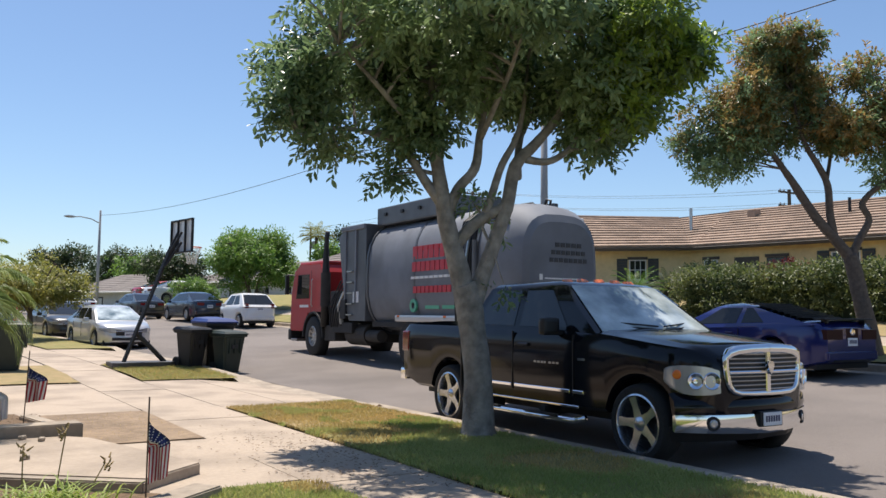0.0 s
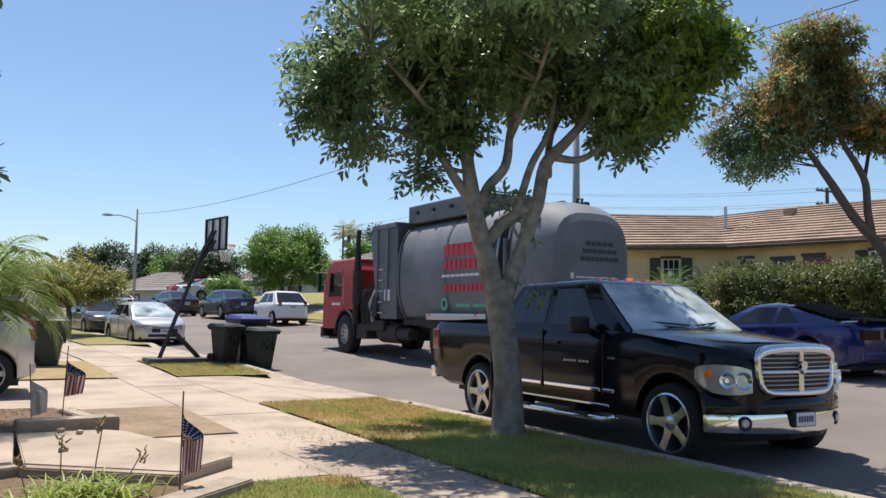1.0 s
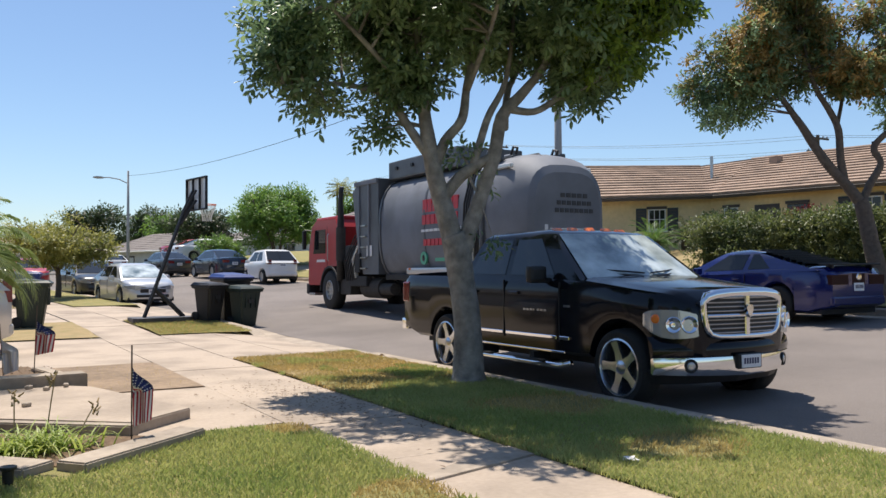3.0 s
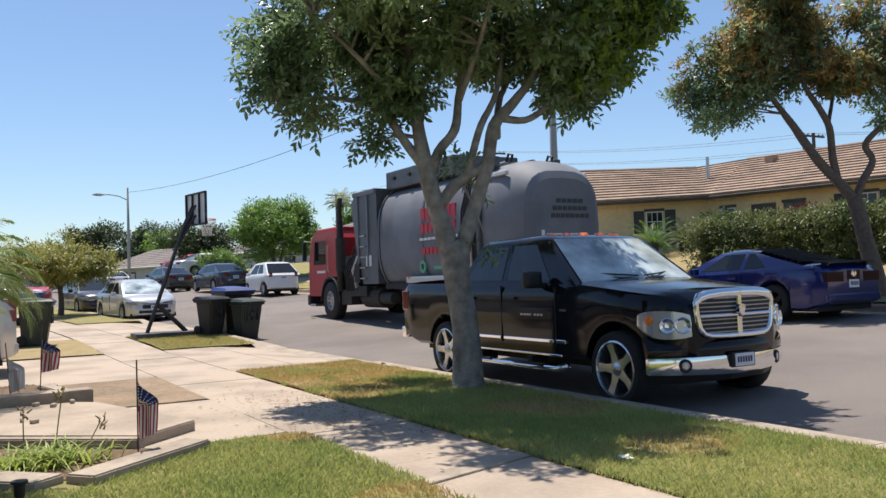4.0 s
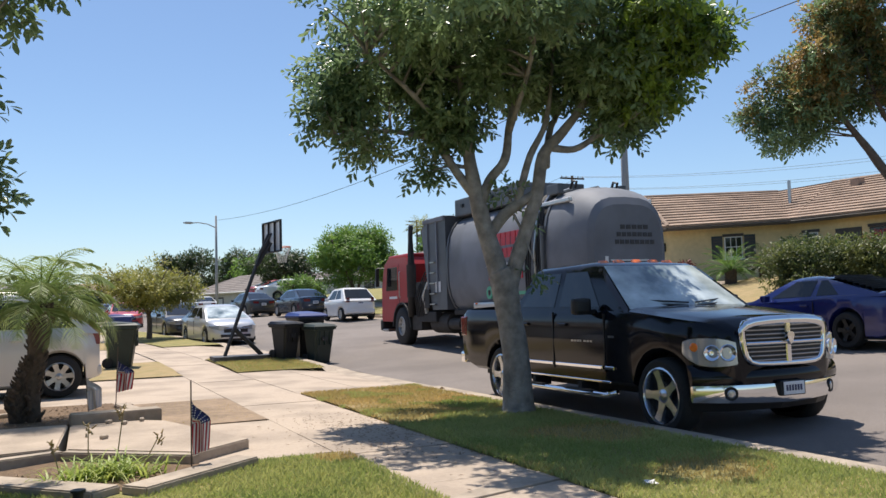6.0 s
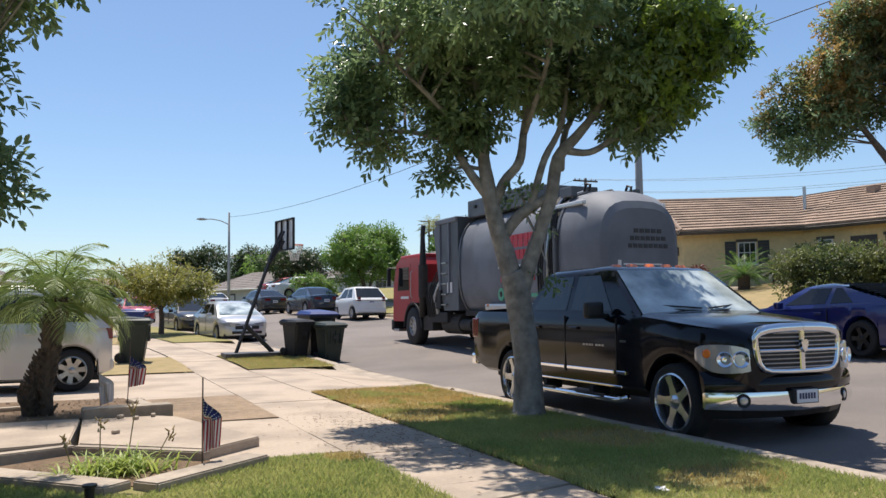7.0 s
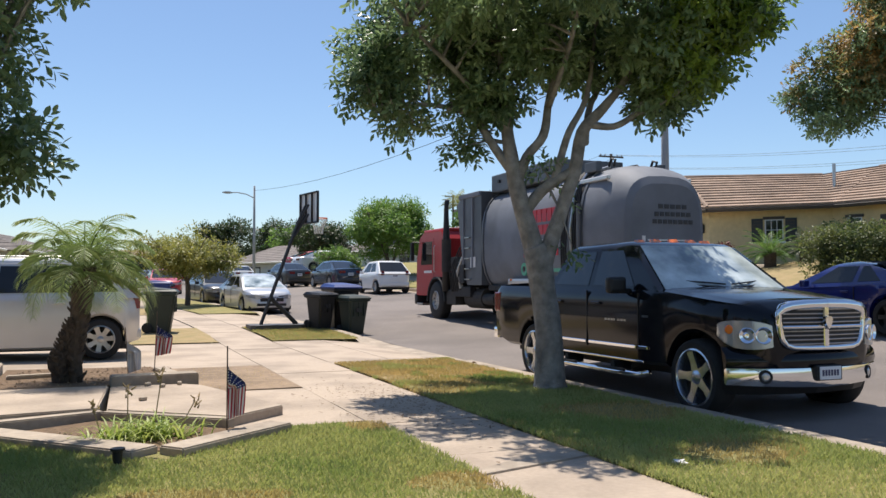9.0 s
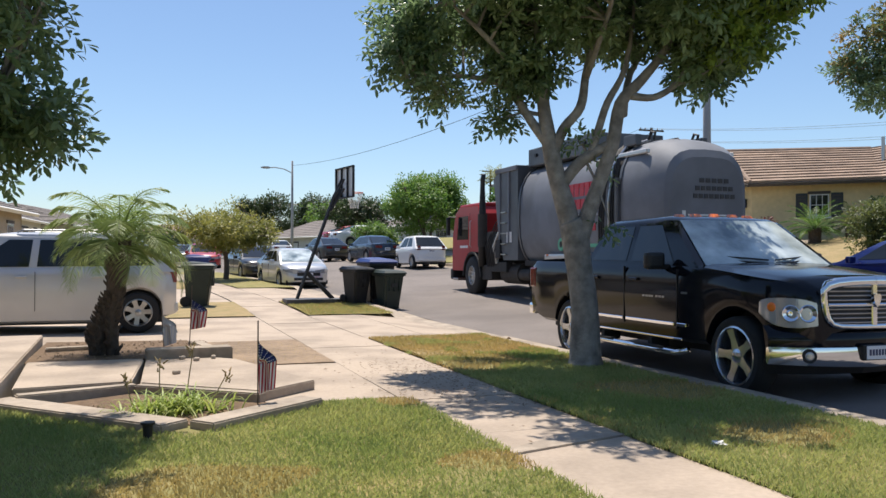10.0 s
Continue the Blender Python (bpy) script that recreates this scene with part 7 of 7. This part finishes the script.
def strap_plant(x, y, z, n, L, label, seed):
    th = thing("plant", pose(x, y, z), label, "plant")
    rng = random.Random(seed)
    bm = bmesh.new()
    for k in range(n):
        a, l = rng.random() * 6.283, L * (0.6 + 0.5 * rng.random())
        d = Vector((math.cos(a), math.sin(a), 0))
        s = Vector((-d.y, d.x, 0)) * 0.011
        o = Vector((rng.gauss(0, 0.17), rng.gauss(0, 0.08), 0))
        el = 0.3 + 0.85 * rng.random()
        rows = []
        p = o.copy()
        for i in range(6):
            w = s * (1 - i / 5.6)
            rows.append((bm.verts.new(p - w), bm.verts.new(p + w)))
            e = el - 1.5 * (i / 5) ** 1.5
            p = p + (d * math.cos(e) + Vector((0, 0, math.sin(e)))) * l / 5
        for r0, r1 in zip(rows, rows[1:]):
            bm.faces.new((r0[0], r0[1], r1[1], r1[0]))
    part("foliage", bm, M["strap"], th)
    for k in range(4):
        x0, hh = -0.3 + 0.2 * k, 0.26 + 0.12 * (k % 3)
        st = tube(bmesh.new(), [(x0, 0.15, 0), (x0 + 0.04 * (k - 1), 0.18, hh * 0.6), (x0 + 0.07 * (k - 1), 0.2, hh)], 0.005, 5)
        sp = part("stalk", st, M["dry"], th, "dry flower stalk")
        bm = bmesh.new()
        for q in range(9):
            b = Vector((x0 + 0.07 * (k - 1) + rng.gauss(0, 0.02), 0.2 + rng.gauss(0, 0.02), hh - 0.012 * q + 0.03))
            tube(bm, [b, b + Vector((rng.gauss(0, 0.02), rng.gauss(0, 0.02), 0.03))], [0.009, 0.004], 5)
        part("seed_head", bm, M["dry"], sp)
    return th


strap_plant(-5.08, 6.15, 0.185, 300, 0.36, "clump of bright green strap leaves in planter", 3)
lampy = thing("garden_lamp", pose(-5.27, 5.2, 0.115), "small black garden spotlight in the lawn edge", "garden lamp")
part("spike", tube(bmesh.new(), [(0, 0, -0.05), (0, 0, 0.1)], 0.012, 6), M["dark"], lampy)
part("lamp_body", lathe(bmesh.new(), [(0.001, 0.08), (0.03, 0.08), (0.035, 0.16), (0.05, 0.17), (0.05, 0.185), (0.001, 0.185)], 14, "z"), M["dark"], lampy)
litter = thing("litter", pose(-1.6, 3.74, 0.19), "crumpled white paper scrap on the grass", "litter")
bm = bmesh.new()
bmesh.ops.create_icosphere(bm, subdivisions=2, radius=0.07)
for v in bm.verts:
    v.co = v.co * (0.7 + 0.6 * noise.noise(v.co * 22)) + Vector((0, 0, 0))
    v.co.z *= 0.35
part("paper", bm, M["flag_white"], litter)
stone = thing("stone", pose(0.08, 11.0, 0.16), "small dark clod lying on the kerb", "stone")
bm = bmesh.new()
bmesh.ops.create_icosphere(bm, subdivisions=2, radius=0.055)
for v in bm.verts:
    v.co *= 0.8 + 0.5 * noise.noise(v.co * 15)
part("clod", bm, M["soil"], stone)
for x, y, z in ((-4.75, 8.95, 0.262), (-4.9, 9.15, 0.262), (-5.0, 7.9, 0.262), (-4.55, 9.12, 0.262)):
    bk = thing("brick_piece", pose(x, y, z, 0, 0, x * 100), "small loose brick piece on the walk", "brick")
    part("brick", abox(-0.04, 0.04, -0.025, 0.025, 0.0, 0.04, 0.008, 1), M["kerb"], bk)


# ---- grass blades and fallen leaves ----
def blades(name, u0, u1, y0, y1, density, h, material, label, seed, keep=None, dry=None):
    """Mown grass: one narrow leaning blade for each tuft."""
    rng = np.random.default_rng(seed)
    n = int((u1 - u0) * (y1 - y0) * density)
    U, Y = rng.uniform(u0, u1, n), rng.uniform(y0, y1, n)
    A, Hh, Ln = rng.uniform(0, 6.283, n), h * rng.uniform(0.5, 1.25, n), rng.uniform(0.2, 0.9, n)
    verts, faces = [], []
    for u, y, a, hh, ln in zip(U, Y, A, Hh, Ln):
        if keep and not keep(u, y):
            continue
        pn = noise.noise((u * 0.9, y * 0.9, 5))
        if dry is not None and (pn > dry) != (material is M["blade_dry"]):
            continue
        z = land(u + bend(y), y) + 0.012
        c, s = math.cos(a), math.sin(a)
        w = 0.0032 + 0.0015 * ln
        i = len(verts)
        lx, ly = -s * hh * ln, c * hh * ln
        x = u + bend(y)
        verts += [(x - c * w, y - s * w, z), (x + c * w, y + s * w, z), (x + lx * 0.4 + c * w * 0.8, y + ly * 0.4 + s * w * 0.8, z + hh * 0.6), (x + lx, y + ly, z + hh)]
        faces.append((i, i + 1, i + 2, i + 3))
    ob = from_arrays(name, verts, faces, material)
    return tagged(ob, label, "grass", kind="stuff")


def off_planter(u, y):
    # left of the edging line and right of it the lawn stops at the planter
    if u > -3.86:
        return y < 6.3
    if u > -4.97:
        return y < 5.22 + (u + 4.97) * 0.82
    return y < 5.22 - (u + 4.97) * 1.1


blades("lawn_grass", -9.5, -3.0, 1.2, 7.4, 5200, 0.045, M["blade"], "green mown lawn grass", 21, off_planter, 0.36)
blades("lawn_grass", -9.5, -3.0, -2.5, 1.2, 2200, 0.045, M["blade"], "green mown lawn grass", 31)
blades("verge_grass", -2.0, 0.0, -2.5, 0.8, 2200, 0.045, M["blade"], "green verge grass", 33)
blades("lawn_grass", -9.5, -3.0, 1.2, 7.4, 3600, 0.04, M["blade_dry"], "yellowed patches of lawn grass", 22, off_planter, 0.36)
dry_far = lambda u, y: y < 8.8 + 0.8 * noise.noise((u, y, 1)) + 0.4 * noise.noise((u * 4, y * 4, 1))
blades("verge_grass", -2.0, 0.0, 0.8, 12.0, 4600, 0.045, M["blade"], "green verge grass in tree shade", 23, lambda u, y: dry_far(u, y) or noise.noise((u * 2, y * 2, 9)) > 0.25, 0.3)
blades("verge_grass", -2.0, 0.0, 0.8, 8.8, 1400, 0.05, M["blade_dry"], "dry blades in the verge grass", 24, None, 0.12)
blades("verge_grass", -1.96, 0.0, 8.0, 11.95, 3400, 0.038, M["blade_dry"], "dry yellow verge grass by the driveway", 25, lambda u, y: not dry_far(u, y))
blades("verge_grass", -1.94, 0.0, 17.3, 21.3, 900, 0.05, M["blade_dry"], "dry verge grass under the hoop", 26)
blades("verge_grass", -1.94, 0.0, 17.3, 21.3, 500, 0.055, M["blade"], "green verge grass under the hoop", 27)
blades("dirt_grass", -4.3, -3.15, 9.1, 11.9, 160, 0.025, M["blade_dry"], "sparse dry stubble on the dirt patch", 28)
rng_l = np.random.default_rng(31)
verts, faces = [], []
for k in range(750):
    x, y = rng_l.normal(-2.35, 0.42), rng_l.normal(7.3, 1.0)
    if x > -1.98:
        continue
    a, s = rng_l.uniform(0, 6.28), rng_l.uniform(0.008, 0.028)
    i = len(verts)
    verts += [(x + s * math.cos(a + q) * w, y + s * math.sin(a + q) * w, 0.178 + 0.006 * (q > 1)) for q, w in ((0, 1), (1.57, 0.4), (3.14, 1), (4.71, 0.4))]
    faces.append((i, i + 1, i + 2, i + 3))
tagged(from_arrays("fallen_leaves", verts, faces, M["soil"]), "scattered dry fallen leaves on the sidewalk", "leaves", kind="stuff")
